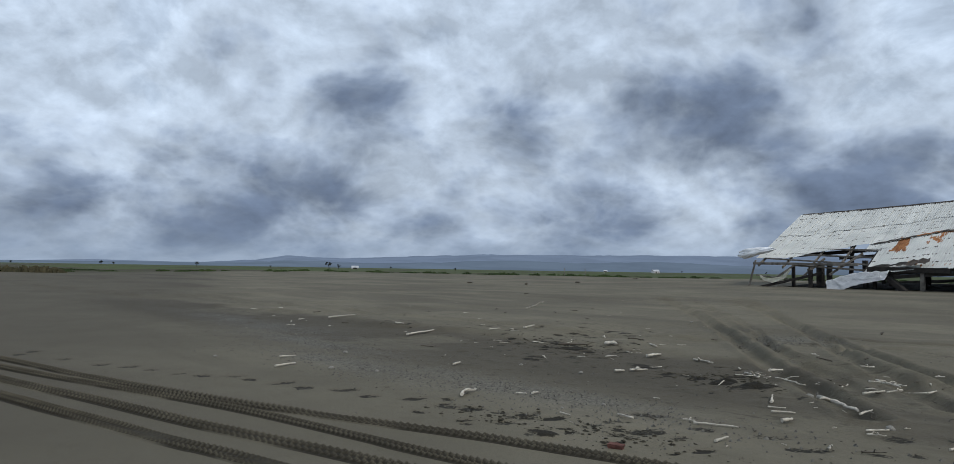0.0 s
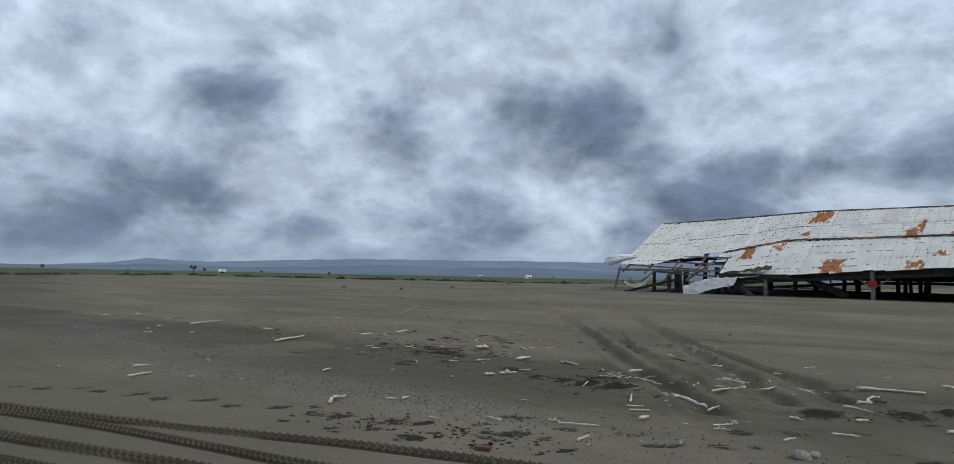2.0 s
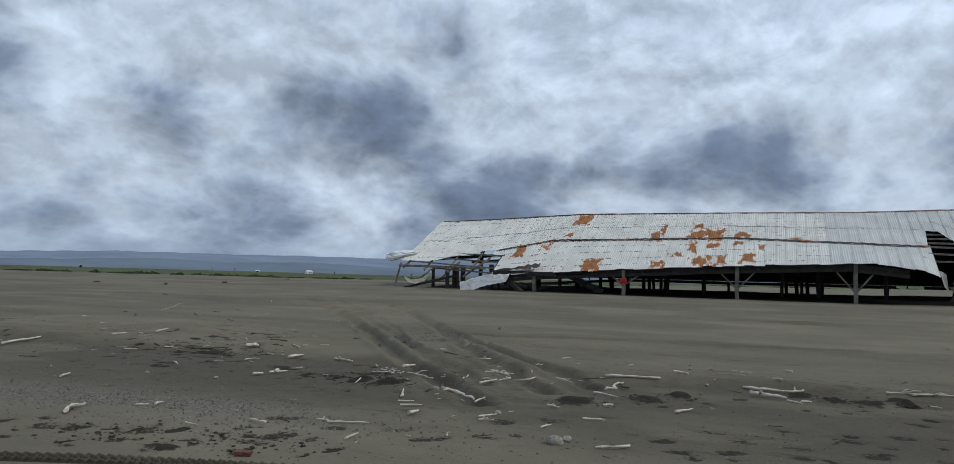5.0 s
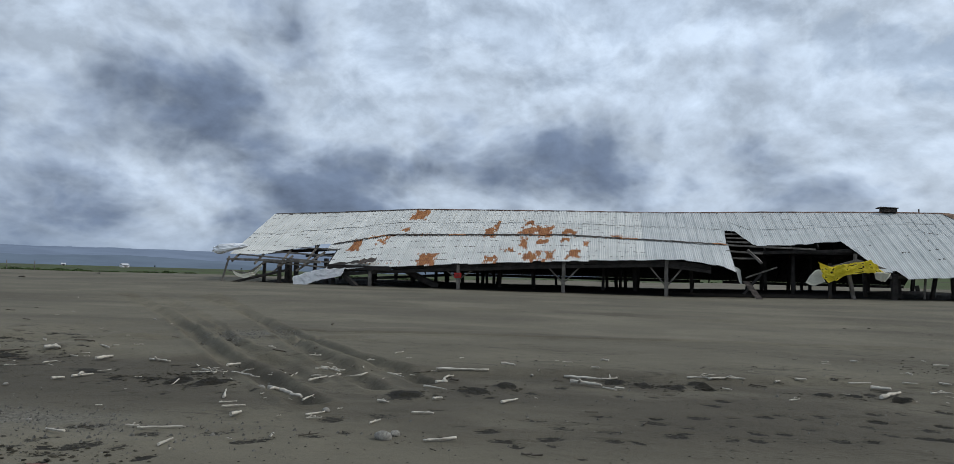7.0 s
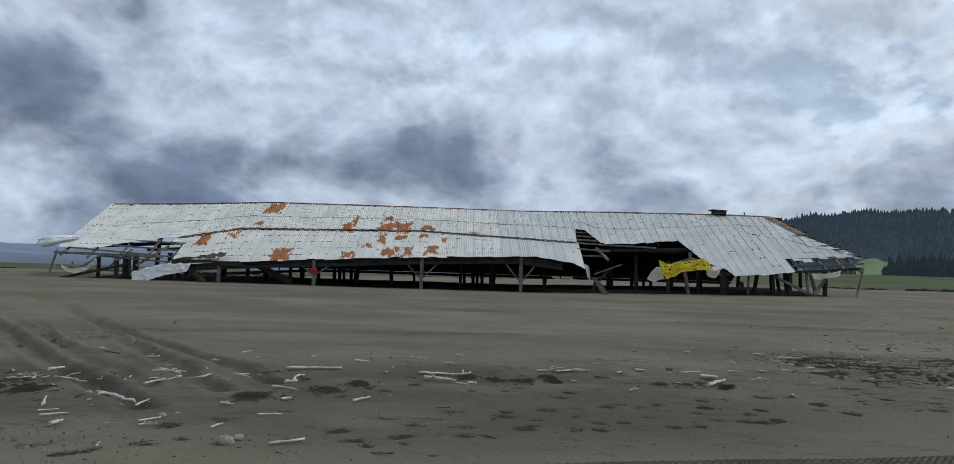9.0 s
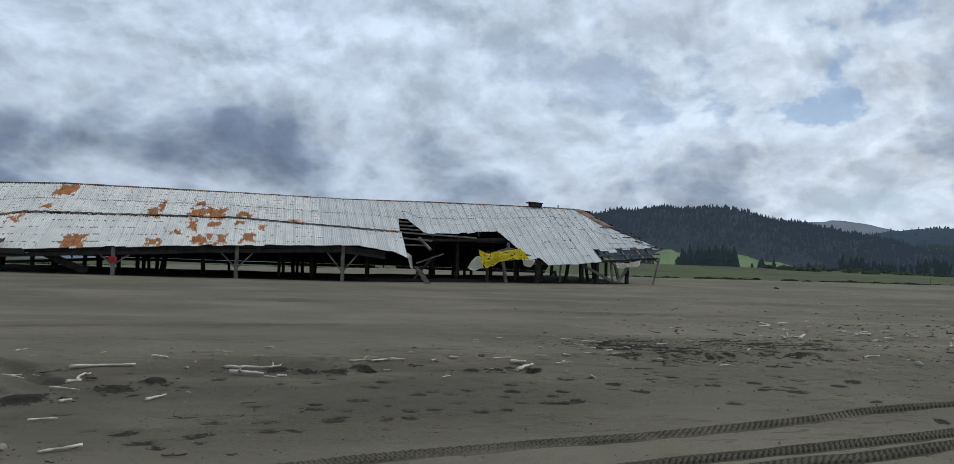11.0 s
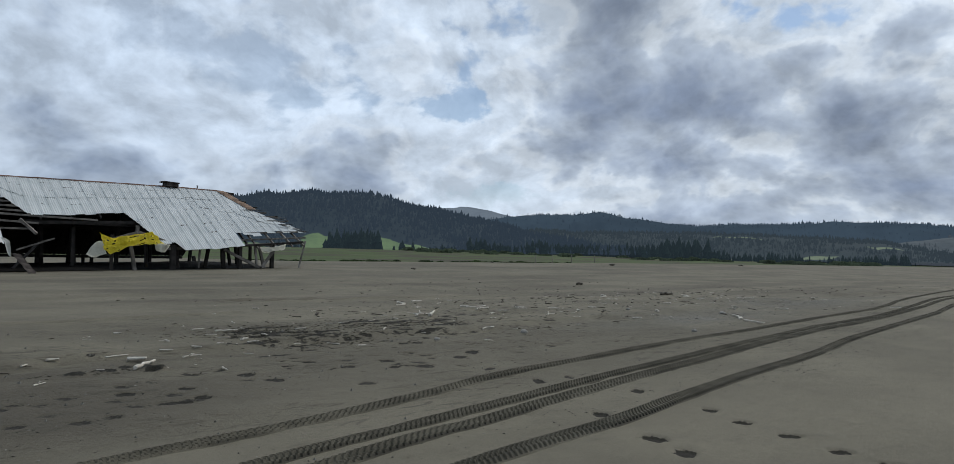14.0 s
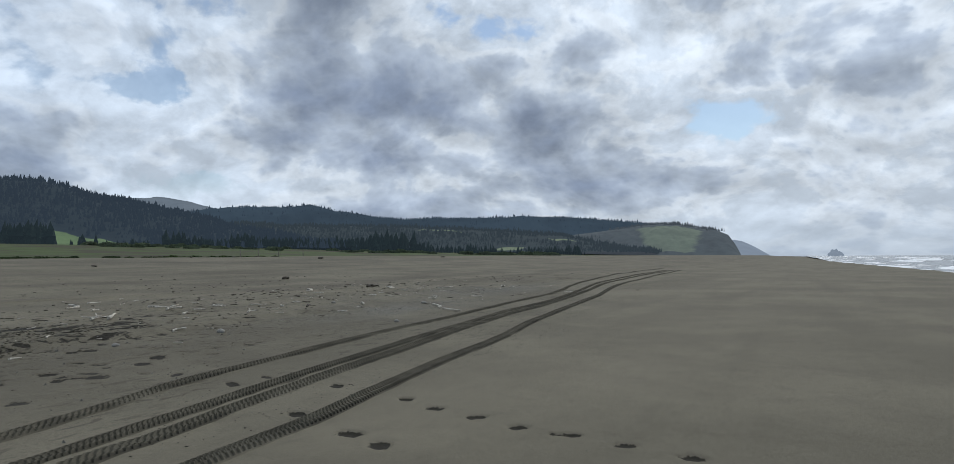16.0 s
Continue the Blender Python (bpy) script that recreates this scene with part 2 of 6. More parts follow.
def hill_material(name, meadow, wood, bias, haze_glow):
    """Woods and meadows a mile off, with haze painted on as a faint emission."""
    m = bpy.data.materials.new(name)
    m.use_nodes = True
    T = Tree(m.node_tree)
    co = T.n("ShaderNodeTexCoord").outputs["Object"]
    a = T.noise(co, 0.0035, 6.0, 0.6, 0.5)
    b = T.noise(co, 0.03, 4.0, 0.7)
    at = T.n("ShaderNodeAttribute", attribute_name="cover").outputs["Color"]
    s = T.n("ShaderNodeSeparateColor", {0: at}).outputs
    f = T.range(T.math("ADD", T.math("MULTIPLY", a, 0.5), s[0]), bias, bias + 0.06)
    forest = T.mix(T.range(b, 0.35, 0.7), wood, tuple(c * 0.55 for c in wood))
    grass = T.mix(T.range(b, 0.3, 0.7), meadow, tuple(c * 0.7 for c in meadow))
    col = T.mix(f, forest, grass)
    p = T.n("ShaderNodeBsdfPrincipled", {"Base Color": col, "Roughness": 0.98, "Specular IOR Level": 0.05, "Emission Color": (*haze_glow, 1), "Emission Strength": 1.0})
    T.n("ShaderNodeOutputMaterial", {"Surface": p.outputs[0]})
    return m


SAND = (0.166, 0.148, 0.108)
M_GROUND = ground_material()


# Shade between the lug marks, painted as a darker sand colour.
def groove_shade(T, co, col):
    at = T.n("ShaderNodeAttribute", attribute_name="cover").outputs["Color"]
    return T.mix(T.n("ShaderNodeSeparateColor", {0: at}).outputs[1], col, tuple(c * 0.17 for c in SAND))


M_TRACK = material("pressed_sand", tuple(c * 0.72 for c in SAND), 0.93, var=0.22, scale=1.5, fine=130.0, bump=0.6, bump_d=0.012, spec=0.15, extra=groove_shade)
M_WOOD = material("grey_weathered_timber", (0.20, 0.18, 0.155), 0.9, var=0.35, scale=2.0, fine=26.0, bump=0.6, bump_d=0.02)
# dark wood, its base lowered further to paint the barn's inside shade
M_DARKWOOD = material("dark_timber_and_shade", (0.036, 0.031, 0.027), 0.9, var=0.35, scale=2.0, fine=26.0, bump=0.6, bump_d=0.02)
M_SHEET = material("weathered_white_roof_paint", (0.59, 0.59, 0.55), 0.66, var=0.13, scale=0.7, fine=14.0, bump=0.12, bump_d=0.01, second=(0.50, 0.505, 0.475))
M_ZINC = material("dull_galvanised_iron", (0.50, 0.51, 0.49), 0.64, metal=0.08, var=0.13, scale=0.6, fine=12.0, bump=0.12, second=(0.43, 0.445, 0.43))
M_RUST = material("orange_rust", (0.33, 0.145, 0.055), 0.92, var=0.3, scale=3.5, fine=30.0, bump=0.4, second=(0.22, 0.085, 0.035))
M_BARE = material("dark_bare_patch", (0.075, 0.06, 0.05), 0.85, var=0.3)
M_RIDGE = material("rusty_ridge_cap", (0.15, 0.085, 0.06), 0.85, var=0.4, scale=0.5)
# near-black base stands for the shade under the barn roof
M_FLOOR_SHADE = material("black_floor_shade", (0.008, 0.007, 0.006), 0.97, var=0.3, scale=1.0, fine=20.0, bump=0.8, bump_d=0.05, spec=0.1)
M_TARP = material("white_plastic_sheet", (0.88, 0.89, 0.90), 0.5, var=0.08, scale=1.2, fine=9.0, bump=0.5, bump_d=0.04)
M_CREAM = material("cream_plastic_sheet", (0.68, 0.66, 0.55), 0.6, var=0.1, scale=1.2, fine=9.0, bump=0.5, bump_d=0.04)
M_YELLOW = material("yellow_tarpaulin", (0.82, 0.67, 0.035), 0.55, var=0.12, scale=1.0, fine=8.0, bump=0.5, bump_d=0.05)
M_RED = material("red_enamel", (0.50, 0.02, 0.015), 0.5, var=0.12)
M_DRIFT = material("bleached_driftwood", (0.58, 0.535, 0.45), 0.85, var=0.3, scale=4.0, fine=50.0, bump=0.7, bump_d=0.008, second=(0.36, 0.325, 0.27), stretch=(1, 6, 6))
M_STICK = material("brown_stick", (0.10, 0.085, 0.065), 0.9, var=0.4, scale=4.0, fine=50.0, bump=0.6, bump_d=0.008)
M_STONE = material("beach_stone", (0.27, 0.255, 0.22), 0.75, var=0.25, scale=8.0, fine=70.0, bump=0.3, bump_d=0.01)
M_BRICK = material("red_brick", (0.13, 0.055, 0.043), 0.9, var=0.3, scale=14.0, fine=80.0, bump=0.6, bump_d=0.01)
M_KELP = material("dark_wrack", (0.028, 0.025, 0.018), 0.8, var=0.35, scale=9.0, fine=60.0, bump=0.5)
M_CONIFER = material("conifer_foliage", (0.026, 0.040, 0.034), 0.95, var=0.4, scale=0.02, fine=0.3, bump=0.0, second=(0.020, 0.030, 0.032), spec=0.1)
# last colour paints haze over the conifers as emission
M_WOODS = hill_material("conifer_woods_haze_glow", (0.04, 0.055, 0.04), (0.0075, 0.012, 0.0115), 2.0, (0.025, 0.037, 0.054))
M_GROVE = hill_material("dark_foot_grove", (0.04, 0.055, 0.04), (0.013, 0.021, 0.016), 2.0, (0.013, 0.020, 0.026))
M_BUSH = material("bush_foliage", (0.065, 0.095, 0.035), 0.95, var=0.4, scale=0.05, fine=0.5, bump=0.0, second=(0.045, 0.065, 0.03), spec=0.1)
M_SCRUB = material("olive_dune_scrub", (0.095, 0.085, 0.05), 0.95, var=0.4, scale=0.5, fine=3.0, bump=0.0, second=(0.05, 0.05, 0.03), spec=0.1)
M_WILLOW = material("grey_green_willow", (0.10, 0.125, 0.075), 0.95, var=0.4, scale=0.05, fine=0.5, bump=0.0, second=(0.06, 0.075, 0.05), spec=0.1)
# foliage colour lightened with grey to paint the haze before far trees
M_FIELDTREE = material("field_tree_haze_foliage", (0.05, 0.06, 0.055), 0.95, var=0.35, scale=0.4, fine=3.0, bump=0.0, spec=0.1)
M_WHITEWALL = material("white_farm_wall", (0.75, 0.75, 0.74), 0.7, var=0.1)
M_GREYROOF = material("pale_farm_roof", (0.5, 0.51, 0.53), 0.6, var=0.1)


# last colour of each hillside is painted haze, emitted evenly
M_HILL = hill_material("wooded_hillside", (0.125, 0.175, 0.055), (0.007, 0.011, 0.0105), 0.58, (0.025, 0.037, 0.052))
M_HILL2 = hill_material("wooded_slopes_haze_glow", (0.15, 0.175, 0.085), (0.008, 0.012, 0.010), 0.58, (0.030, 0.042, 0.054))
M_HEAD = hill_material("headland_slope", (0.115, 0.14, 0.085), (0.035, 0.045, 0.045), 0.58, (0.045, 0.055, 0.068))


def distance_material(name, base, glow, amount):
    """Far land, miles off: a backdrop with its haze painted in as faint emission."""
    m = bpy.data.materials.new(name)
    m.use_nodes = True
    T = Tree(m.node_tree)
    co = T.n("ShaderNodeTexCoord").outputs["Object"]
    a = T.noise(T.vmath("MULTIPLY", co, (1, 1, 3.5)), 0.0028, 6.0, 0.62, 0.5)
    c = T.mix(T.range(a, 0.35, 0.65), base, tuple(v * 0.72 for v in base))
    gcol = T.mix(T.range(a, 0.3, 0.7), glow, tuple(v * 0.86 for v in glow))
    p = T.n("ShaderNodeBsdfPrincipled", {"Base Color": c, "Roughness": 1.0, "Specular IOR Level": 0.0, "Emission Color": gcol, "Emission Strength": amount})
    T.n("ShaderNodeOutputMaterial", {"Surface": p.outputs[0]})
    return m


# the second colour of each is haze, painted on as emission
M_FAR = distance_material("far_mountains_haze_glow", (0.05, 0.06, 0.075), (0.125, 0.168, 0.245), 1.0)
M_FOOTHILL = distance_material("foothills_haze_glow", (0.05, 0.06, 0.07), (0.088, 0.122, 0.175), 1.0)
M_FARHILL = distance_material("grey_hill_haze_glow", (0.06, 0.07, 0.08), (0.10, 0.125, 0.155), 1.0)
M_MIDHILL = distance_material("wooded_ridge_haze_glow", (0.02, 0.03, 0.035), (0.030, 0.045, 0.066), 1.0)
M_CAPE = distance_material("cape_mist_glow", (0.06, 0.07, 0.08), (0.20, 0.245, 0.31), 1.0)


def sea_material():
    m = bpy.data.materials.new("grey_sea")
    m.use_nodes = True
    T = Tree(m.node_tree)
    co = T.n("ShaderNodeTexCoord").outputs["Object"]
    at = T.n("ShaderNodeAttribute", attribute_name="cover").outputs["Color"]
    s = T.n("ShaderNodeSeparateColor", {0: at}).outputs
    n1 = T.noise(T.vmath("MULTIPLY", co, (0.25, 1, 1)), 0.35, 5.0, 0.65, 0.6)
    n2 = T.noise(co, 1.2, 4.0, 0.6)
    foam = T.range(T.math("ADD", s[0], T.math("MULTIPLY", T.math("SUBTRACT", n1, 0.5), 1.6)), 0.42, 0.62)
    col = T.mix(foam, (0.055, 0.075, 0.085), (0.80, 0.82, 0.83))
    r = T.range(foam, 0, 1, 0.22, 0.9, False)
    bmp = T.n("ShaderNodeBump", {"Strength": 0.6, "Distance": 0.5, "Height": T.math("ADD", n1, T.math("MULTIPLY", n2, 0.4))})
    p = T.n("ShaderNodeBsdfPrincipled", {"Base Color": col, "Roughness": r, "Normal": bmp.outputs[0]})
    T.n("ShaderNodeOutputMaterial", {"Surface": p.outputs[0]})
    return m


M_SEA = sea_material()

# ================= tools for meshes =================
# shore frame: u runs along the shore and the barn, v inland
TURN = pose(0, 0, 0, 0, 0, -50)
rng = np.random.RandomState(7)


def to_uv(x, y):
    return 0.642788 * x - 0.766044 * y, 0.766044 * x + 0.642788 * y


LATTICE = np.random.RandomState(3).rand(256, 256)


def soft_noise(x, y, seed=0):
    """Smooth value noise in 0..1, for arrays."""
    x, y = np.asarray(x, float) + seed * 17.31, np.asarray(y, float) + seed * 9.77
    i, j = np.floor(x).astype(int), np.floor(y).astype(int)
    fx, fy = x - i, y - j
    fx, fy = fx * fx * (3 - 2 * fx), fy * fy * (3 - 2 * fy)
    L = LATTICE
    a, b, c, d = L[i % 256, j % 256], L[(i + 1) % 256, j % 256], L[i % 256, (j + 1) % 256], L[(i + 1) % 256, (j + 1) % 256]
    return a * (1 - fx) * (1 - fy) + b * fx * (1 - fy) + c * (1 - fx) * fy + d * fx * fy


def fractal(x, y, seed=0, octaves=4):
    t, amp, tot = 0.0, 1.0, 0.0
    for o in range(octaves):
        t = t + amp * soft_noise(np.asarray(x) * 2 ** o, np.asarray(y) * 2 ** o, seed + o)
        tot += amp
        amp *= 0.5
    return t / tot


def ramp(x, a, b):
    t = np.clip((np.asarray(x, float) - a) / (b - a), 0, 1)
    return t * t * (3 - 2 * t)


def grid_mesh(name, verts, rows, cols, smooth=True):
    """A mesh from rows x cols places (array of shape (rows * cols, 3))."""
    me = bpy.data.meshes.new(name)
    i = np.arange((rows - 1) * (cols - 1))
    r, c = i // (cols - 1), i % (cols - 1)
    a = r * cols + c
    quads = np.stack([a, a + 1, a + cols + 1, a + cols], -1).astype(np.int32)
    me.vertices.add(rows * cols)
    me.vertices.foreach_set("co", np.ascontiguousarray(verts, dtype=np.float32).ravel())
    n = len(quads)
    me.loops.add(n * 4)
    me.loops.foreach_set("vertex_index", quads.ravel())
    me.polygons.add(n)
    me.polygons.foreach_set("loop_start", np.arange(0, n * 4, 4, dtype=np.int32))
    me.polygons.foreach_set("use_smooth", np.full(n, smooth))
    me.update(calc_edges=True)
    return me


def cover_colors(me, rgb):
    at = me.color_attributes.new("cover", "FLOAT_COLOR", "POINT")
    at.data.foreach_set("color", np.concatenate([rgb, np.ones((len(rgb), 1))], 1).astype(np.float32).ravel())


def part(name, bm, mat, parent, label=""):
    """Links a bmesh (or a mesh) as one mesh object under a thing."""
    if isinstance(bm, bmesh.types.BMesh):
        me = bpy.data.meshes.new(name)
        bm.to_mesh(me)
        bm.free()
    else:
        me = bm
    if mat is not None and not me.materials:
        me.materials.append(mat)
    ob = new(name, me)
    ob.parent = parent
    if label:
        tagged(ob, label)
    return ob


def empty(name, m):
    ob = new(name)
    ob.matrix_world = m
    ob.empty_display_size = 0.2
    return ob


def bar_mesh(name, a, b, w, h, seed=0, steps=3, rough=0.06):
    """A sawn timber from a to b with worn, slightly crooked edges."""
    r = random.Random(seed)
    a, b = Vector(a), Vector(b)
    axis = (b - a).normalized()
    ref = Vector((0, 0, 1)) if abs(axis.z) < 0.9 else Vector((0, 1, 0))
    s = axis.cross(ref).normalized()
    t = s.cross(axis)
    bm = bmesh.new()
    rings = []
    c = 0.18
    shape = [(-1, -1 + c), (-1, 1 - c), (-1 + c, 1), (1 - c, 1), (1, 1 - c), (1, -1 + c), (1 - c, -1), (-1 + c, -1)]
    for i in range(steps + 1):
        p = a.lerp(b, i / steps) + s * r.uniform(-1, 1) * w * rough + t * r.uniform(-1, 1) * h * rough
        k = 1 + r.uniform(-1, 1) * rough
        rings.append([bm.verts.new(p + s * x * w / 2 * k + t * y * h / 2 * k) for x, y in shape])
    for p, q in zip(rings, rings[1:]):
        for i in range(8):
            bm.faces.new((p[i], p[(i + 1) % 8], q[(i + 1) % 8], q[i]))
    bm.faces.new(rings[0][::-1]), bm.faces.new(rings[-1])
    bmesh.ops.recalc_face_normals(bm, faces=bm.faces)
    return bm


def bar(name, a, b, w, h, mat, parent, seed=0, label=""):
    return part(name, bar_mesh(name, a, b, w, h, seed), mat, parent, label)


def pole_mesh(points, radii, sides=7, seed=0, wob=0.12):
    """A crooked round stick through points."""
    r = random.Random(seed)
    bm = bmesh.new()
    pts = [Vector(p) for p in points]
    rings = []
    for i, p in enumerate(pts):
        d = (pts[min(i + 1, len(pts) - 1)] - pts[max(i - 1, 0)]).normalized()
        ref = Vector((0, 0, 1)) if abs(d.z) < 0.9 else Vector((1, 0, 0))
        s = d.cross(ref).normalized()
        t = s.cross(d)
        rings.append([bm.verts.new(p + (s * math.cos(k) + t * math.sin(k)) * radii[i] * (1 + r.uniform(-wob, wob))) for k in [2 * math.pi * j / sides for j in range(sides)]])
    for p, q in zip(rings, rings[1:]):
        for i in range(sides):
            f = bm.faces.new((p[i], p[(i + 1) % sides], q[(i + 1) % sides], q[i]))
            f.smooth = True
    bm.faces.new(rings[0][::-1]), bm.faces.new(rings[-1])
    bmesh.ops.recalc_face_normals(bm, faces=bm.faces)
    return bm

# ================= ground =================


def land(u, v):
    """The height of the bare sand, without prints and ruts."""
    u, v = np.asarray(u, float), np.asarray(v, float)
    w = v - 0.045 * u                                     # the water's edge swings a little inland
    z = np.interp(w, [-400, -75, -40, -15, -6, 4, 9, 14, 26, 45, 60, 90, 150, 400, 3000],
                  [-9, -4.2, -2.6, 0.06, 0.02, 0.0, 0.03, 0.10, 0.22, 0.53, 0.85, 0.75, 0.45, 0.2, 0.0])
    z = z + 0.50 * ramp(u, 2, 32) * ramp(v, 25, 60) + 0.30 * ramp(u, 25, 90) * ramp(v, 8, 55) * (1 - ramp(v, 250, 600))
    z = z + 0.62 * ramp(u, -26, -8) * ramp(v, 64, 90) * (1 - ramp(v, 260, 600)) * (1 - ramp(u, 18, 55))
    z = z + 19.0 * ramp(v, 200, 1000) * ramp(u, -150, 300)
    # a low cut scarp at the top of the last tide
    edge = 11.7 + 1.1 * (fractal(u / 3.5, 0 * u, 15) - 0.5) * 2 + 0.06 * u
    z = z + 0.11 * ramp(v - edge, -0.2, 0.35) * (1 - ramp(v, 14, 24)) * ramp(fractal(u / 5, 0 * u, 16), 0.3, 0.5)
    roll = ramp(v, 3, 14)
    z = z + roll * 0.13 * (fractal(u / 9, v / 5, 11) - 0.5) + 0.05 * (fractal(u / 4, v / 2.2, 12) - 0.5) * ramp(v, 4, 8)
    z = z + 0.25 * (fractal(u / 45, v / 30, 13) - 0.5) * ramp(v, 18, 60)
    return z


def grass_edge(u):
    return np.interp(u, [-2000, -300, -125, -112, -60, -28, 0, 40, 68, 88, 105, 125, 160, 200, 500, 1500, 3000], [0, 5, 14, 52, 104, 128, 190, 170, 122, 105, 92, 110, 150, 165, 175, 240, 400])


# paths of old wind-softened ruts that swing up to the barn, in the shore frame
OLD_RUTS = [
    ([(-22.5, 31.5), (-12.4, 19.6), (-8.0, 13.8), (-6.1, 11.5), (-5.1, 10.5), (-3.9, 9.1), (-3.3, 8.4)], 0.17, 0.12),
    ([(-18.3, 28.3), (-8.9, 15.9), (-6.1, 12.2), (-4.9, 11.2), (-3.9, 9.9)], 0.15, 0.06),
    ([(-18.5, 31.3), (-11.8, 22.8), (-7.0, 15.5), (-5.1, 12.5), (-3.9, 11.1), (-2.8, 9.6)], 0.16, 0.10),
    ([(-19.4, 34.0), (-10.7, 21.5), (-7.1, 16.1), (-4.8, 13.0), (-3.7, 11.8), (-2.9, 11.1), (-2.3, 10.3)], 0.14, 0.10),
    ([(-20.5, 31.0), (-11.2, 19.6), (-7.4, 14.0), (-5.6, 12.0)], 0.10, 0.05),
    ([(-7.7, 16.5), (-5.1, 16.4), (-1.9, 17.0), (0.4, 17.2), (3.4, 18.2), (9, 19.0)], 0.20, 0.09),
    ([(-5.5, 29.1), (-0.5, 28.9), (2.9, 27.9), (6.2, 27.7), (10.7, 28.4)], 0.4, 0.10),
    ([(11.3, 24.4), (13.2, 23.8), (15.2, 23.3), (19.2, 23.1), (24.5, 23.0)], 0.30, 0.16),
    ([(-34, 12.6), (-22, 12.2), (-14, 12.4), (-9, 13.2), (-5, 15)], 0.30, 0.05),
    ([(-40, 24), (-20, 27), (0, 30), (20, 31), (40, 33)], 0.4, 0.05),
    ([(-40, 30), (-18, 34), (4, 37), (24, 38)], 0.4, 0.05),
]


def smooth_path(pts, step):
    """Evenly spaced places and headings on a smooth curve through pts (2D)."""
    P = np.array(pts, float)
    n = len(P)
    E = np.vstack([2 * P[0] - P[1], P, 2 * P[-1] - P[-2]])
    out = []
    for i in range(n - 1):
        p0, p1, p2, p3 = E[i], E[i + 1], E[i + 2], E[i + 3]
        for t in np.linspace(0, 1, 40, endpoint=False):
            out.append(0.5 * (2 * p1 + (p2 - p0) * t + (2 * p0 - 5 * p1 + 4 * p2 - p3) * t * t + (3 * p1 - p0 - 3 * p2 + p3) * t ** 3))
    out = np.array(out + [P[-1]])
    s = np.concatenate([[0], np.cumsum(np.hypot(*np.diff(out, axis=0).T))])
    k = np.arange(0, s[-1], step)
    return np.stack([np.interp(k, s, out[:, 0]), np.interp(k, s, out[:, 1])], -1)


# dents: u, v, length, width, heading, depth
DENTS = []


def scuffs(places, depth, turn=0.25):
    """Footmarks scuffed across the slope: u, v, length, width."""
    for u, v, ln, wd in places:
        DENTS.append((u, v, ln * 1.15, min(wd, 0.34), math.atan2(-u, v) + rng.normal(0, turn), depth * rng.uniform(0.75, 1.2)))


# one walker's trail past the wet sand
scuffs([(-15.09, 2.27, 0.24, 0.3), (-14.71, 1.99, 0.2, 0.3), (-13.60, 2.49, 0.25, 0.3), (-12.58, 2.82, 0.27, 0.3), (-12.11, 3.14, 0.28, 0.26), (-11.60, 3.30, 0.22, 0.28), (-10.97, 3.56, 0.26, 0.2), (-10.58, 3.70, 0.24, 0.26), (-10.25, 4.06, 0.26, 0.2),
        (-9.86, 4.13, 0.2, 0.26), (-9.30, 4.37, 0.32, 0.22), (-8.81, 4.44, 0.24, 0.24), (-8.32, 4.80, 0.33, 0.22), (-7.78, 4.79, 0.26, 0.26), (-7.28, 5.14, 0.34, 0.2), (-6.67, 5.18, 0.36, 0.24), (-5.83, 4.78, 0.14, 0.12)], 0.055)
# two rows of marks along the foot of the scarp
scuffs([(-0.58, 8.31, 0.42, 0.13), (-0.29, 7.99, 0.33, 0.18), (-0.38, 7.48, 0.37, 0.26), (0.22, 7.99, 0.33, 0.17), (0.25, 7.58, 0.25, 0.16), (0.49, 7.59, 0.22, 0.15), (0.71, 8.57, 0.36, 0.2), (1.06, 8.41, 0.21, 0.13), (0.92, 7.96, 0.33, 0.24), (1.56, 8.69, 0.17, 0.2),
        (1.44, 7.98, 0.2, 0.24), (1.77, 8.38, 0.25, 0.19), (1.69, 8.0, 0.18, 0.18), (2.06, 8.42, 0.21, 0.19), (2.41, 8.78, 0.27, 0.21), (2.58, 8.25, 0.19, 0.24), (2.84, 8.3, 0.19, 0.19), (3.12, 9.13, 0.22, 0.22), (3.22, 8.69, 0.36, 0.23), (3.77, 9.11, 0.27, 0.24), (3.76, 8.7, 0.17, 0.29), (3.92, 8.7, 0.17, 0.28), (1.24, 9.05, 0.27, 0.24), (2.06, 9.32, 0.24, 0.25)], 0.05)
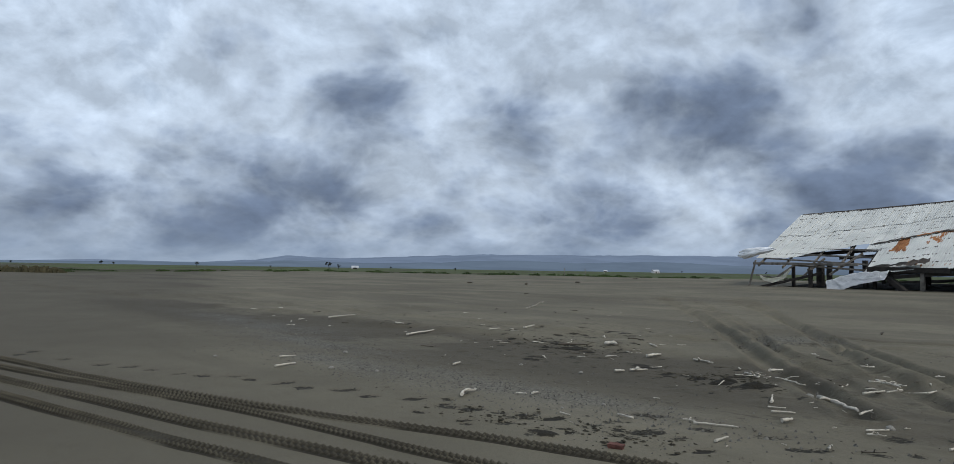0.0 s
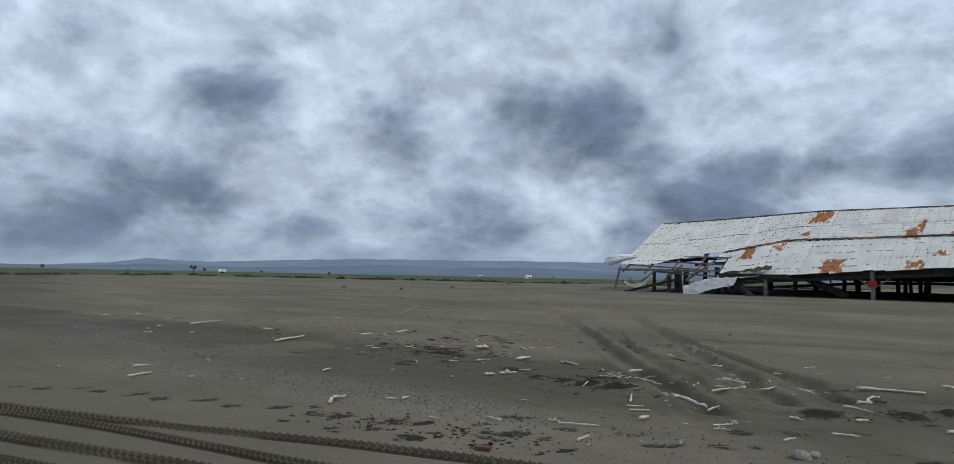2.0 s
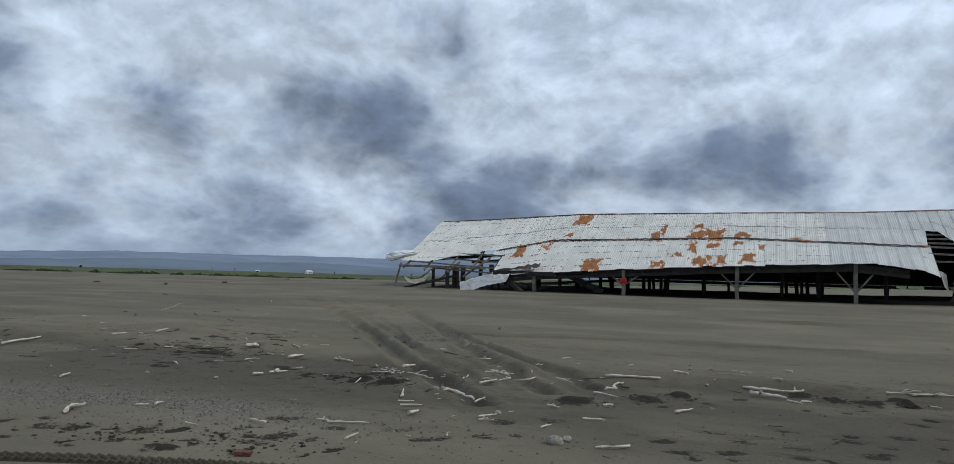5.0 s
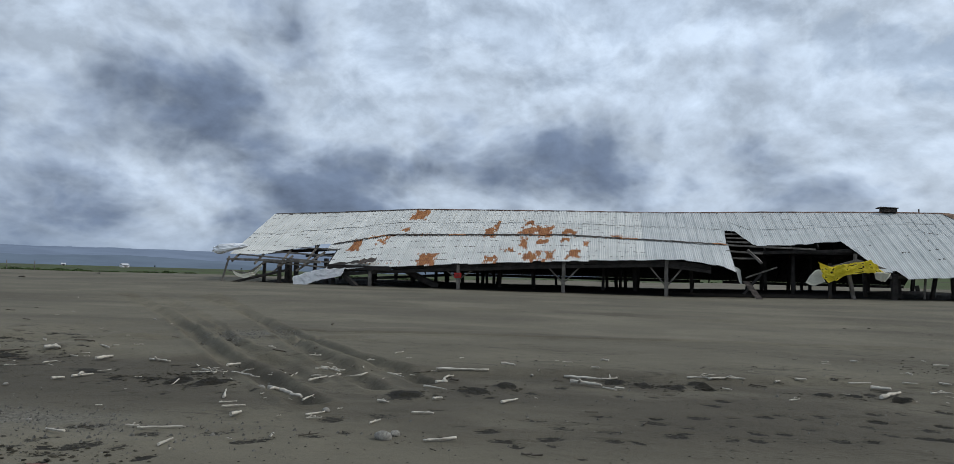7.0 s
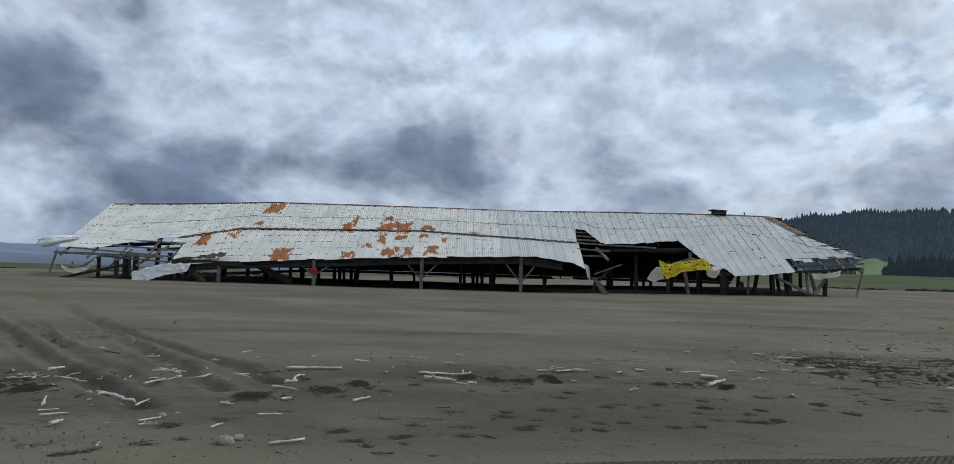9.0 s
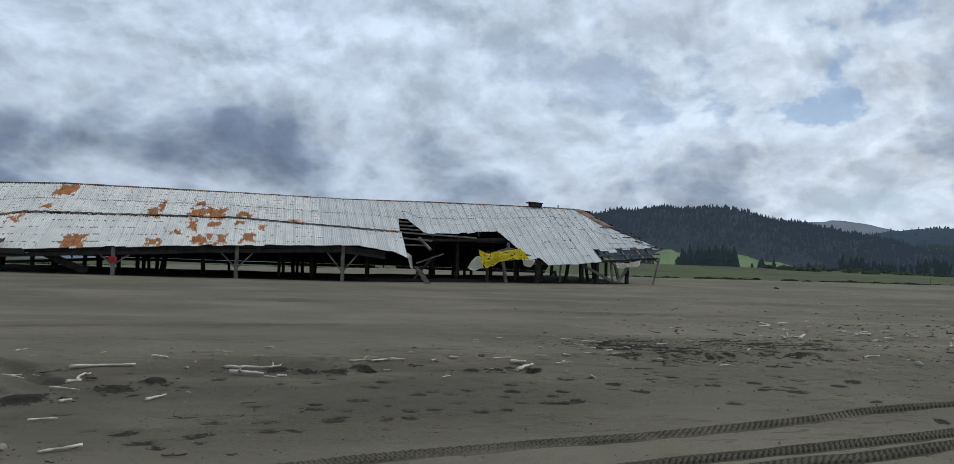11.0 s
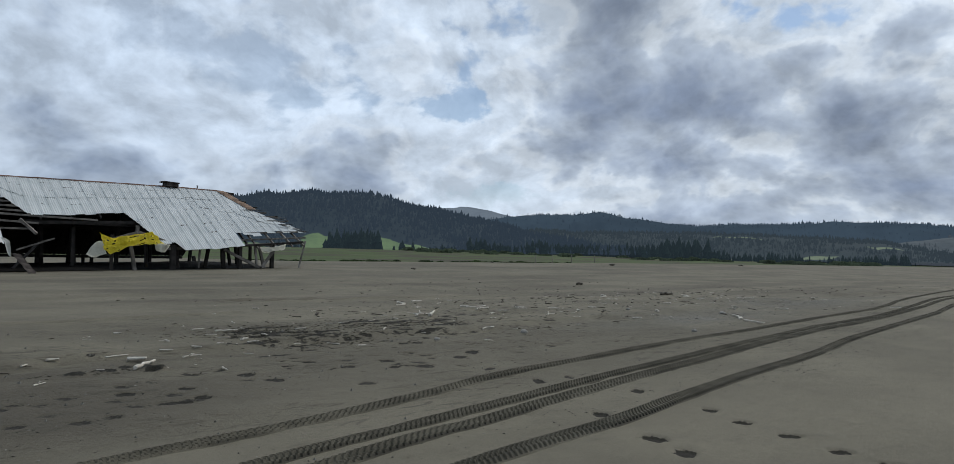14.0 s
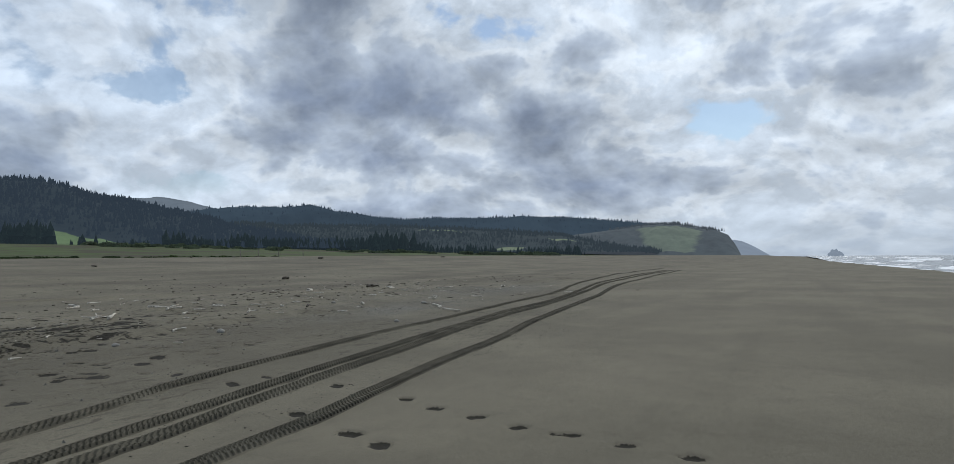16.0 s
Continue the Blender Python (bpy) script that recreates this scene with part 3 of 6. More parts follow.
scuffs([(-1.02, 7.63, 0.31, 0.22), (-0.84, 7.27, 0.26, 0.19), (-1.37, 7.18, 0.24, 0.14), (-1.37, 7.77, 0.26, 0.11), (-2.62, 6.93, 0.34, 0.15), (-2.4, 7.15, 0.21, 0.16), (-3.13, 6.61, 0.43, 0.19), (-3.6, 6.8, 0.39, 0.22), (-4.19, 6.56, 0.32, 0.22), (-4.94, 6.73, 0.44, 0.24), (-4.48, 6.0, 0.4, 0.33), (-2.74, 7.69, 0.32, 0.36),
        (-2.31, 8.04, 0.33, 0.39), (2.43, 9.38, 0.19, 0.24), (2.74, 9.6, 0.19, 0.23), (3.44, 9.95, 0.17, 0.28), (3.84, 10.06, 0.21, 0.29), (0.82, 10.2, 0.17, 0.19), (0.37, 10.13, 0.17, 0.18), (-0.82, 10.05, 0.17, 0.19), (2.16, 10.55, 0.14, 0.21), (-0.67, 7.09, 0.14, 0.19), (-0.33, 7.2, 0.16, 0.19), (-0.03, 6.81, 0.16, 0.13)], 0.05)
# deeper prints towards the wrack
scuffs([(8.91, 11.5, 0.2, 0.3), (9.14, 11.39, 0.2, 0.3), (7.35, 9.87, 0.17, 0.3), (7.68, 9.47, 0.24, 0.3), (7.51, 9.1, 0.27, 0.34), (7.08, 9.28, 0.15, 0.3), (5.97, 8.39, 0.24, 0.3), (6.58, 9.76, 0.22, 0.3), (8.61, 9.54, 0.25, 0.32), (9.21, 9.9, 0.22, 0.34), (8.39, 7.99, 0.15, 0.3), (8.15, 8.33, 0.15, 0.3),
        (3.61, 8.66, 0.42, 0.2), (3.34, 9.46, 0.22, 0.21), (3.99, 9.36, 0.2, 0.15), (3.97, 8.79, 0.2, 0.2), (3.92, 11.44, 0.16, 0.3), (6.33, 10.52, 0.18, 0.25), (5.15, 9.32, 0.25, 0.3), (5.05, 9.95, 0.22, 0.29), (8.52, 7.1, 0.14, 0.3), (8.42, 6.64, 0.13, 0.3), (7.91, 7.13, 0.17, 0.29)], 0.075)
# a single line of prints over the smooth sand
scuffs([(6.84, 5.26, 0.16, 0.26), (6.38, 4.3, 0.18, 0.24), (6.16, 3.85, 0.17, 0.27), (7.98, 4.63, 0.17, 0.22), (7.65, 4.1, 0.18, 0.19), (7.45, 3.53, 0.19, 0.17), (7.22, 3.0, 0.19, 0.15), (7.13, 2.44, 0.18, 0.12), (7.1, 2.54, 0.17, 0.1), (6.95, 1.9, 0.18, 0.14), (6.8, 1.3, 0.18, 0.14), (8.36, 5.85, 0.14, 0.26)], 0.12, 0.1)
for cu, cv, su, sv, count in ((7.3, 14.0, 0.9, 0.9, 110), (7.8, 12.7, 0.8, 0.7, 70), (10.0, 13.6, 1.1, 0.9, 110), (7.5, 11.3, 2.0, 1.0, 50), (5.4, 9.8, 1.8, 0.8, 30), (12.5, 15.5, 2.2, 1.6, 80), (13.5, 12.6, 1.6, 1.0, 60), (11.0, 10.8, 1.8, 0.9, 40), (1, 9.6, 2.4, 0.6, 14),
                              (-4.7, 5.7, 0.6, 0.3, 20), (-5.8, 5.2, 0.7, 0.25, 18), (-10.1, 10.9, 0.9, 0.6, 40), (-9.2, 9.6, 0.7, 0.6, 26), (-10.8, 13.0, 0.7, 1.1, 40), (-8.2, 10.0, 2.2, 1.2, 30), (-6.0, 9.8, 0.7, 0.5, 26), (-13.2, 10.6, 2.0, 0.8, 24), (-14.5, 12.4, 2.2, 1.4, 26)):
    for _ in range(count):
        u, v = rng.normal(cu, su), rng.normal(cv, sv)
        DENTS.append((u, v, rng.uniform(0.10, 0.32), rng.uniform(0.06, 0.20), math.atan2(-u, v) + rng.normal(0, 0.5), rng.uniform(0.025, 0.07)))


def spaced(inner_a, inner_b, step, outer_a, outer_b, grow, more=()):
    """Places fine between inner_a and inner_b and ever coarser outwards."""
    k = list(np.arange(inner_a, inner_b + step, step))
    d, p = step, k[-1]
    while p < outer_b:
        d = min(d * grow, 260)
        p += d
        k.append(p)
    d, p = step, k[0]
    while p > outer_a:
        d = min(d * grow, 260)
        p -= d
        k.insert(0, p)
    return np.array(k)


def build_ground():
    us, vs = spaced(-15.5, 14.5, 0.036, -4200, 4200, 1.04), spaced(0.6, 16.2, 0.036, -60, 4200, 1.04)
    nu, nv = len(us), len(vs)
    U, V = np.meshgrid(us, vs)
    Z = land(U, V)
    moist_and_shade = np.zeros_like(Z)
    # old ruts
    for pts, half, depth in OLD_RUTS:
        P = smooth_path(pts, 0.12)
        lo, hi = P.min(0) - 1.2, P.max(0) + 1.2
        c0, c1 = np.searchsorted(us, [lo[0], hi[0]])
        r0, r1 = np.searchsorted(vs, [lo[1], hi[1]])
        best = np.full((r1 - r0, c1 - c0), 9.0)
        for p in P:
            a0, a1 = np.searchsorted(us[c0:c1], [p[0] - 0.9, p[0] + 0.9])
            b0, b1 = np.searchsorted(vs[r0:r1], [p[1] - 0.9, p[1] + 0.9])
            if a1 > a0 and b1 > b0:
                d = np.hypot(us[c0 + a0:c0 + a1][None] - p[0], vs[r0 + b0:r0 + b1][:, None] - p[1])
                best[b0:b1, a0:a1] = np.minimum(best[b0:b1, a0:a1], d)
        best = best + 0.08 * (fractal(U[r0:r1, c0:c1] * 3.5, V[r0:r1, c0:c1] * 3.5, 35, 3) - 0.5)
        k = 0.75 + 0.5 * fractal(U[r0:r1, c0:c1] * 1.3, V[r0:r1, c0:c1] * 1.3, 31, 3)
        Z[r0:r1, c0:c1] += depth * k * (-np.exp(-(best / half) ** 4) + 0.30 * np.exp(-((best - half * 1.7) / (half * 0.5)) ** 2))
        # lee shade along the rut's side, put into the colour
        moist_and_shade[r0:r1, c0:c1] += 0.35 * np.exp(-((best - half * 0.5) / (half * 0.45)) ** 2) * (fractal(U[r0:r1, c0:c1] * 2, V[r0:r1, c0:c1] * 2, 33, 3) > 0.47)
    for u, v, ln, wd, h, dp in DENTS:
        m = ln * 1.5
        c0, c1 = np.searchsorted(us, [u - m, u + m])
        r0, r1 = np.searchsorted(vs, [v - m, v + m])
        if c1 - c0 < 2 or r1 - r0 < 2:
            continue
        x, y = us[c0:c1][None] - u, vs[r0:r1][:, None] - v
        a, b = x * math.cos(h) + y * math.sin(h), -x * math.sin(h) + y * math.cos(h)
        q = np.sqrt((a / (ln / 2)) ** 2 + (b / (wd / 2 + 0.012)) ** 2)
        q = q * (0.45 + 1.1 * fractal(x * 9 + u * 7, y * 9 + v * 5, 3, 3))
        Z[r0:r1, c0:c1] += 1.1 * dp * 0.22 * (-np.exp(-q ** 8) + 0.04 * np.exp(-((q - 1.45) / 0.35) ** 2))
        # dents darken inside: turned-up moist sand and the hollow's shade, both as colour
        moist_and_shade[r0:r1, c0:c1] = np.maximum(moist_and_shade[r0:r1, c0:c1], (1.15 if dp > 0.07 else 0.18 + 9.5 * dp) * np.exp(-(q * 1.0) ** 5))
    wet = 0.90 * ramp(V, 6.0, 8.6) * (1 - ramp(V - 0.06 * U + 1.2 * (fractal(U / 1.6, V / 1.2, 26) - 0.5), 11.3, 12.1)) * (0.35 + 0.65 * ramp(fractal(U / 3.0, V / 1.2, 17), 0.30, 0.50)) * (1 - ramp(np.abs(U + 2), 18, 40))
    wet *= 1 - 0.65 * ramp(U, 1.5, 7)
    speck = ramp(fractal(U * 2.2, V * 4.4, 18, 4), 0.50, 0.58)
    for cu, cv, su, sv, k in ((7.3, 14.0, 1.0, 0.9, 1.0), (7.8, 12.8, 0.8, 0.6, 0.9), (6.2, 11.4, 0.4, 0.25, 1.0), (6.3, 12.4, 0.45, 0.2, 1.0), (10.2, 12.8, 0.9, 0.5, 1.0), (10.0, 14.3, 0.9, 0.7, 0.8), (11.5, 13.4, 0.7, 0.8, 0.9), (-10.1, 10.9, 1.2, 0.6, 0.9), (-9.2, 9.6, 0.6, 0.5, 0.9), (-10.8, 13.0, 0.7, 1.1, 0.9), (-4.7, 5.8, 0.7, 0.3, 0.5), (-5.7, 5.25, 0.7, 0.25, 0.5), (-6.0, 9.75, 0.7, 0.45, 0.9), (-7.5, 10.0, 0.5, 0.4, 0.7),
                              (13, 14.5, 2.2, 0.6, 0.7), (20, 16.5, 5, 1.0, 0.6)):
        m = np.exp(-((U - cu) / su) ** 2 - ((V - cv) / sv) ** 2)
        moist_and_shade += k * m * speck
    # heaps of turned, moist sand
    lump = fractal(U * 6, V * 5, 27, 3)
    for cu, cv, ln in ((-2.36, 9.3, 0.5), (-1.59, 9.86, 0.42), (-1.2, 10.35, 0.34), (0.33, 11.2, 0.32), (0.69, 11.0, 0.3), (1.15, 11.0, 0.36), (1.53, 11.2, 0.36), (3.19, 11.0, 0.26), (3.6, 11.1, 0.25), (4.2, 10.97, 0.3), (-5.14, 9.44, 0.5), (-5.67, 9.5, 0.34), (-4.9, 5.03, 0.2)):
        q = np.hypot((U - cu) / (ln * 0.55), (V - cv) / (ln * 0.75)) * (0.5 + lump)
        k = np.exp(-q ** 4)
        Z += 0.16 * k * (lump - 0.30)
        moist_and_shade = np.maximum(moist_and_shade, k * 1.1)
    # wet, smooth sand towards the sea
    wet += 0.72 * (1 - ramp(V - 0.5 * (fractal(U / 4, V / 2, 20) - 0.5) * 6 + 0.35 * (U + 6), -1.5, 6.5)) * ramp(-U, 1, 9)
    wet += 0.40 * ramp(fractal(U / 9, V / 2.6, 28), 0.50, 0.62) * ramp(V, 13, 18) * (1 - ramp(V, 50, 80))
    near = ramp(V, 3, 7) * (1 - ramp(V, 20, 40))
    Z += near * 0.022 * (fractal(U * 2.6, V * 2.6, 41, 3) - 0.5)
    pasture = ramp(V - grass_edge(U) + 26 * (fractal(U / 16, V / 16, 51) - 0.5), -3, 5)
    pasture *= 0.55 + 0.45 * ramp(fractal(U / 40, V / 22, 53), 0.34, 0.5)
    gravel, peb = np.zeros_like(Z), fractal(U * 1.7, V * 1.7, 61)
    for cu, cv, su, sv in ((-10.2, 6.1, 2.6, 0.5), (-7.6, 6.6, 2.2, 0.5), (-5.8, 6.9, 1.4, 0.4), (-7.4, 14.8, 0.7, 1.3), (-19.5, 8.1, 5.0, 0.8), (-14.5, 7.2, 3.0, 0.6), (20, 11.5, 4.5, 1.2), (30, 13, 7, 1.6)):
        gravel = np.maximum(gravel, np.exp(-((U - cu) / su) ** 2 - ((V - cv) / sv) ** 2) * 1.4 * peb)
    verts = np.stack([U, V, Z], -1).reshape(-1, 3)
    me = grid_mesh("ground", verts, nv, nu)
    rough = np.clip(ramp(V, 5.0, 7.5) * (1 - ramp(V - 0.15 * U, 15, 21)) * ramp(fractal(U / 2.4, V / 1.3, 22), 0.36, 0.60) + np.clip(moist_and_shade, 0, 1) * 0.4 + 0.5 * ramp(V, 16, 30) * ramp(fractal(U / 7, V / 3, 24), 0.35, 0.6), 0, 1)
    me.attributes.new("rough", "FLOAT", "POINT").data.foreach_set("value", rough.astype(np.float32).ravel())
    me.attributes.new("wet", "FLOAT", "POINT").data.foreach_set("value", np.clip(wet, 0, 1).astype(np.float32).ravel())
    cover_colors(me, np.stack([pasture, np.clip(moist_and_shade, 0, 1), np.clip(gravel, 0, 1)], -1).reshape(-1, 3))
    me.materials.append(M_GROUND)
    ob = new("ground", me)
    ob.matrix_world = TURN
    tagged(ob, "grey-brown windblown beach sand with ruts, running into green pasture", "beach", kind="structure")


build_ground()


def ground_z(u, v):
    return float(land(u, v))


# ================= sea =================


def build_sea():
    us = spaced(-40, 700, 4.0, -900, 4600, 1.05)
    vs = -spaced(34, 330, 0.9, 20, 4300, 1.05)[::-1]
    U, V = np.meshgrid(us, vs)
    D = -(V - 0.045 * U) - 40 + 14 * (fractal(U / 60, V / 400, 71) - 0.5) * 2
    wave = np.zeros_like(D)
    foam = np.zeros_like(D)
    foam += 0.9 * np.exp(-((D - 2) / 7.0) ** 2)
    for k, (c, h, wd) in enumerate(((22, 0.7, 7), (52, 1.1, 8), (86, 1.3, 9), (128, 1.4, 10), (176, 1.2, 11), (230, 0.9, 12))):
        gate = ramp(fractal(U / 70, V / 500, 80 + k), 0.36, 0.6)
        wave += h * gate * np.exp(-((D - c) / (wd * 0.4)) ** 2)
        foam += gate * 0.85 * np.exp(-((D - c + wd * 0.55) / (wd * 0.55)) ** 2)
    Z = -2.75 + wave + 0.35 * (fractal(U / 14, V / 7, 91) - 0.5)
    me = grid_mesh("water", np.stack([U, V, Z], -1).reshape(-1, 3), len(vs), len(us))
    cover_colors(me, np.stack([np.clip(foam, 0, 1)] * 3, -1).reshape(-1, 3))
    me.materials.append(M_SEA)
    ob = new("water", me)
    ob.matrix_world = TURN
    tagged(ob, "grey ocean with white breaking surf", "sea", kind="structure")


build_sea()

# ================= hills and distance =================


def around(heading, r):
    """World x and y at a compass heading (clockwise from +y) and distance."""
    return r * np.sin(np.radians(heading)), r * np.cos(np.radians(heading))


def ridge_land(name, mat, heads, elevs, r_foot, r_crest, seed, label, step=0.12, rows=26, rough=0.06, cover=None, foot_z=0.0):
    """A range of hills whose crest stands at the given angles above the horizon."""
    h = np.arange(heads[0], heads[-1], step)
    e = np.interp(h, heads, elevs) + 0.10 * (fractal(h * 1.4, h * 0, seed, 4) - 0.5) * (np.interp(h, heads, elevs) > 0.3)
    t = np.concatenate([np.linspace(0, 1, rows), [1.12, 1.3]])
    T, H = np.meshgrid(t, h, indexing="ij")
    R = r_foot + (r_crest - r_foot) * T
    top = 1.6 + np.tan(np.radians(np.interp(H, h, e))) * r_crest
    shape = np.where(T <= 1, np.sin(np.clip(T, 0, 1) * math.pi / 2) ** 1.25, 1 - (T - 1) * 1.6)
    bumps = (fractal(H * 0.9, T * 4, seed + 5, 4) - 0.5) * np.sin(np.clip(T, 0, 1) * math.pi) * rough * 4
    Z = foot_z + (top - foot_z) * np.clip(shape + bumps * (T < 1), -0.05, 1.0)
    X, Y = around(H, R)
    me = grid_mesh(name, np.stack([X, Y, Z], -1).reshape(-1, 3), len(t), len(h))
    me.flip_normals()
    c = cover(H, T) if cover else np.zeros_like(H)
    cover_colors(me, np.stack([c, c, c], -1).reshape(-1, 3))
    me.materials.append(mat)
    ob = new(name, me)
    tagged(ob, label, "hills", kind="structure")
    return h, t, Z, X, Y


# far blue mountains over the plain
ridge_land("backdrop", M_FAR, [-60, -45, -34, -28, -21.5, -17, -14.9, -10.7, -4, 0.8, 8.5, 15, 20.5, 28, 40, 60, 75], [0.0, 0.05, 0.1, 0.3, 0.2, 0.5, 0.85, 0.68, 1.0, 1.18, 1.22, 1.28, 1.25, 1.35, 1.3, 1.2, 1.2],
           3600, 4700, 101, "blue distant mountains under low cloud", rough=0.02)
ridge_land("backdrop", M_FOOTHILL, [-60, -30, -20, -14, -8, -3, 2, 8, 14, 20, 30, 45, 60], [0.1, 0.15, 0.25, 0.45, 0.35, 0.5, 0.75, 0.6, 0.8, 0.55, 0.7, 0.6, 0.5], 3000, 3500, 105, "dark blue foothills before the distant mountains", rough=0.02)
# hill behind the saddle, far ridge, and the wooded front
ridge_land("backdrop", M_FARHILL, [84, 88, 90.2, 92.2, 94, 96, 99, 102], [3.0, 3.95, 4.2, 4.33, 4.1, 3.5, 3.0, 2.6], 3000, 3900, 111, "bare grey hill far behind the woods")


def crown_band(lo, hi):
    return lambda H, T: 0.0 * H


mid_h, mid_e = [86, 90, 94, 95.1, 98.5, 100.5, 102.6, 104.5, 107.5, 110, 112, 115.6, 119.5, 124.3, 129, 131], [2.7, 3.1, 3.3, 3.55, 3.8, 3.75, 4.0, 3.6, 3.1, 2.9, 3.0, 2.95, 3.1, 2.9, 2.5, 2.2]
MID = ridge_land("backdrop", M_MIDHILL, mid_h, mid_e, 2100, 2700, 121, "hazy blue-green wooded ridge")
fr_h, fr_e = [55, 62, 70, 74, 76, 80.2, 82, 84.2, 86, 87.5, 90.2, 92, 94.5, 97, 100, 103, 106], [4.0, 4.2, 4.2, 4.35, 4.65, 5.12, 4.95, 5.05, 4.6, 4.1, 3.7, 3.4, 2.85, 2.2, 1.7, 1.2, 0.7]
f2_h, f2_e = [94, 98, 102, 106, 110, 114, 117, 120, 122.5, 125, 127.5, 130], [2.4, 2.4, 2.3, 2.3, 2.25, 2.15, 1.95, 1.8, 1.55, 1.1, 0.6, 0.1]


def meadows(H, T):
    m = 0.70 * np.exp(-((H - 85.3) / 1.6) ** 2 - ((T - 0.07) / 0.13) ** 2) + 0.65 * np.exp(-((H - 88.0) / 1.8) ** 2 - ((T - 0.03) / 0.10) ** 2)
    m += 0.70 * np.exp(-((H - 80.3) / 1.6) ** 2 - ((T - 0.07) / 0.13) ** 2) + 0.6 * np.exp(-((H - 75) / 2.0) ** 2 - ((T - 0.03) / 0.10) ** 2)
    m += 0.40 * np.exp(-((H - 97.5) / 0.8) ** 2 - ((T - 0.62) / 0.06) ** 2) + 0.45 * np.exp(-((H - 99.5) / 1.6) ** 2 - ((T - 0.05) / 0.08) ** 2)
    m += 0.45 * np.exp(-((H - 106) / 1.8) ** 2 - ((T - 0.15) / 0.08) ** 2) + 0.50 * np.exp(-((H - 118.5) / 2.6) ** 2 - ((T - 0.12 - 0.03 * (H - 118.5)) / 0.10) ** 2)
    m += 0.42 * np.exp(-((H - 113) / 4.5) ** 2 - ((T - 0.66) / 0.07) ** 2) + 0.4 * np.exp(-((H - 122) / 4.5) ** 2 - ((T - 0.5) / 0.12) ** 2)
    m += 0.34 * np.exp(-((H - 103) / 2.5) ** 2 - ((T - 0.3) / 0.10) ** 2)
    return m


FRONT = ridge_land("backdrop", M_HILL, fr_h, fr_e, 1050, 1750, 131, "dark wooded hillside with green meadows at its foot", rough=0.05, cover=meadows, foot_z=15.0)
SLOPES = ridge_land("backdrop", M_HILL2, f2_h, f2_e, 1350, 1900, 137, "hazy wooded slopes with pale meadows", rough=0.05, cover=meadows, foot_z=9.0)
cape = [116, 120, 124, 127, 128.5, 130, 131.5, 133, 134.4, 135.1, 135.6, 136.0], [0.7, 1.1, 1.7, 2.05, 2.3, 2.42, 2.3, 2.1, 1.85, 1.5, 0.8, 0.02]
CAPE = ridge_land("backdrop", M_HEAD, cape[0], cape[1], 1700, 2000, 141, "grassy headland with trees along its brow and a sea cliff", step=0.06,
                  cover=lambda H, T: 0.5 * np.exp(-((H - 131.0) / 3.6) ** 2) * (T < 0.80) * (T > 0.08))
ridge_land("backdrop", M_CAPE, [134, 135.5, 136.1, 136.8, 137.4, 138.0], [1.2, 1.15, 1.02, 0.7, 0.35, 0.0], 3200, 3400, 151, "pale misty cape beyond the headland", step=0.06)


def conifers(name, area, count, size, mat, seed, crest_share, label, limit=None):
    """Many small conifers on a range, thickest along its crest, in one mesh."""
    h, t, Z, X, Y = area
    r = np.random.RandomState(seed)
    V, F = [], []
    rows = 26
    n = 0
    while n < count:
        j = r.randint(0, len(h) - 1)
        ti = rows - 1 if r.rand() < crest_share else min(rows - 1, int(rows * r.rand() ** 0.8))
        tt = t[ti]
        if limit and not limit(h[j], tt, r):
            n += 0.05
            continue
        k = r.rand()
        x, y, z = [A[ti, j] * (1 - k) + A[ti, j + 1] * k for A in (X, Y, Z)]
        dx, dy = r.normal(0, 8, 2)
        s = size * (0.4 + 0.9 * r.rand() ** 1.6) * (0.55 + 0.9 * float(soft_noise(x / 45, y / 45, seed))) * (0.85 if ti == rows - 1 else 1)
        wdt = s * r.uniform(0.17, 0.30)
        b = len(V)
        tilt = r.normal(0, 0.03, 2) * s
        a0 = r.uniform(0, 6.28)
        for lev, (zz, ww) in enumerate(((-0.1, 1.0), (0.33, 0.78), (0.36, 1.05 * r.uniform(0.6, 0.9)), (0.66, 0.45))):
            for q in range(5):
                a = a0 + q * 1.2566 + lev * 0.6
                w = wdt * ww * r.uniform(0.7, 1.25)
                V.append((x + dx + math.cos(a) * w, y + dy + math.sin(a) * w, z + zz * s))
        V.append((x + dx + tilt[0], y + dy + tilt[1], z + s))
        for lev in range(3):
            for q in range(5):
                F.append((b + lev * 5 + q, b + lev * 5 + (q + 1) % 5, b + lev * 5 + 5 + (q + 1) % 5, b + lev * 5 + 5 + q))
        for q in range(5):
            F.append((b + 15 + q, b + 15 + (q + 1) % 5, b + 20))
        n += 1
    me = bpy.data.meshes.new(name)
    me.from_pydata(V, [], F)
    me.materials.append(mat)
    ob = new(name, me)
    tagged(ob, label, "woods", kind="stuff")


def off_meadow(h, t, r):
    return meadows(np.array(h), np.array(t)) < 0.20


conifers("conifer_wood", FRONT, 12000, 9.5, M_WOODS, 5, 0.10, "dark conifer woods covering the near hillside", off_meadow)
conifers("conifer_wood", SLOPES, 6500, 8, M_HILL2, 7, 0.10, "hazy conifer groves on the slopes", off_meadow)
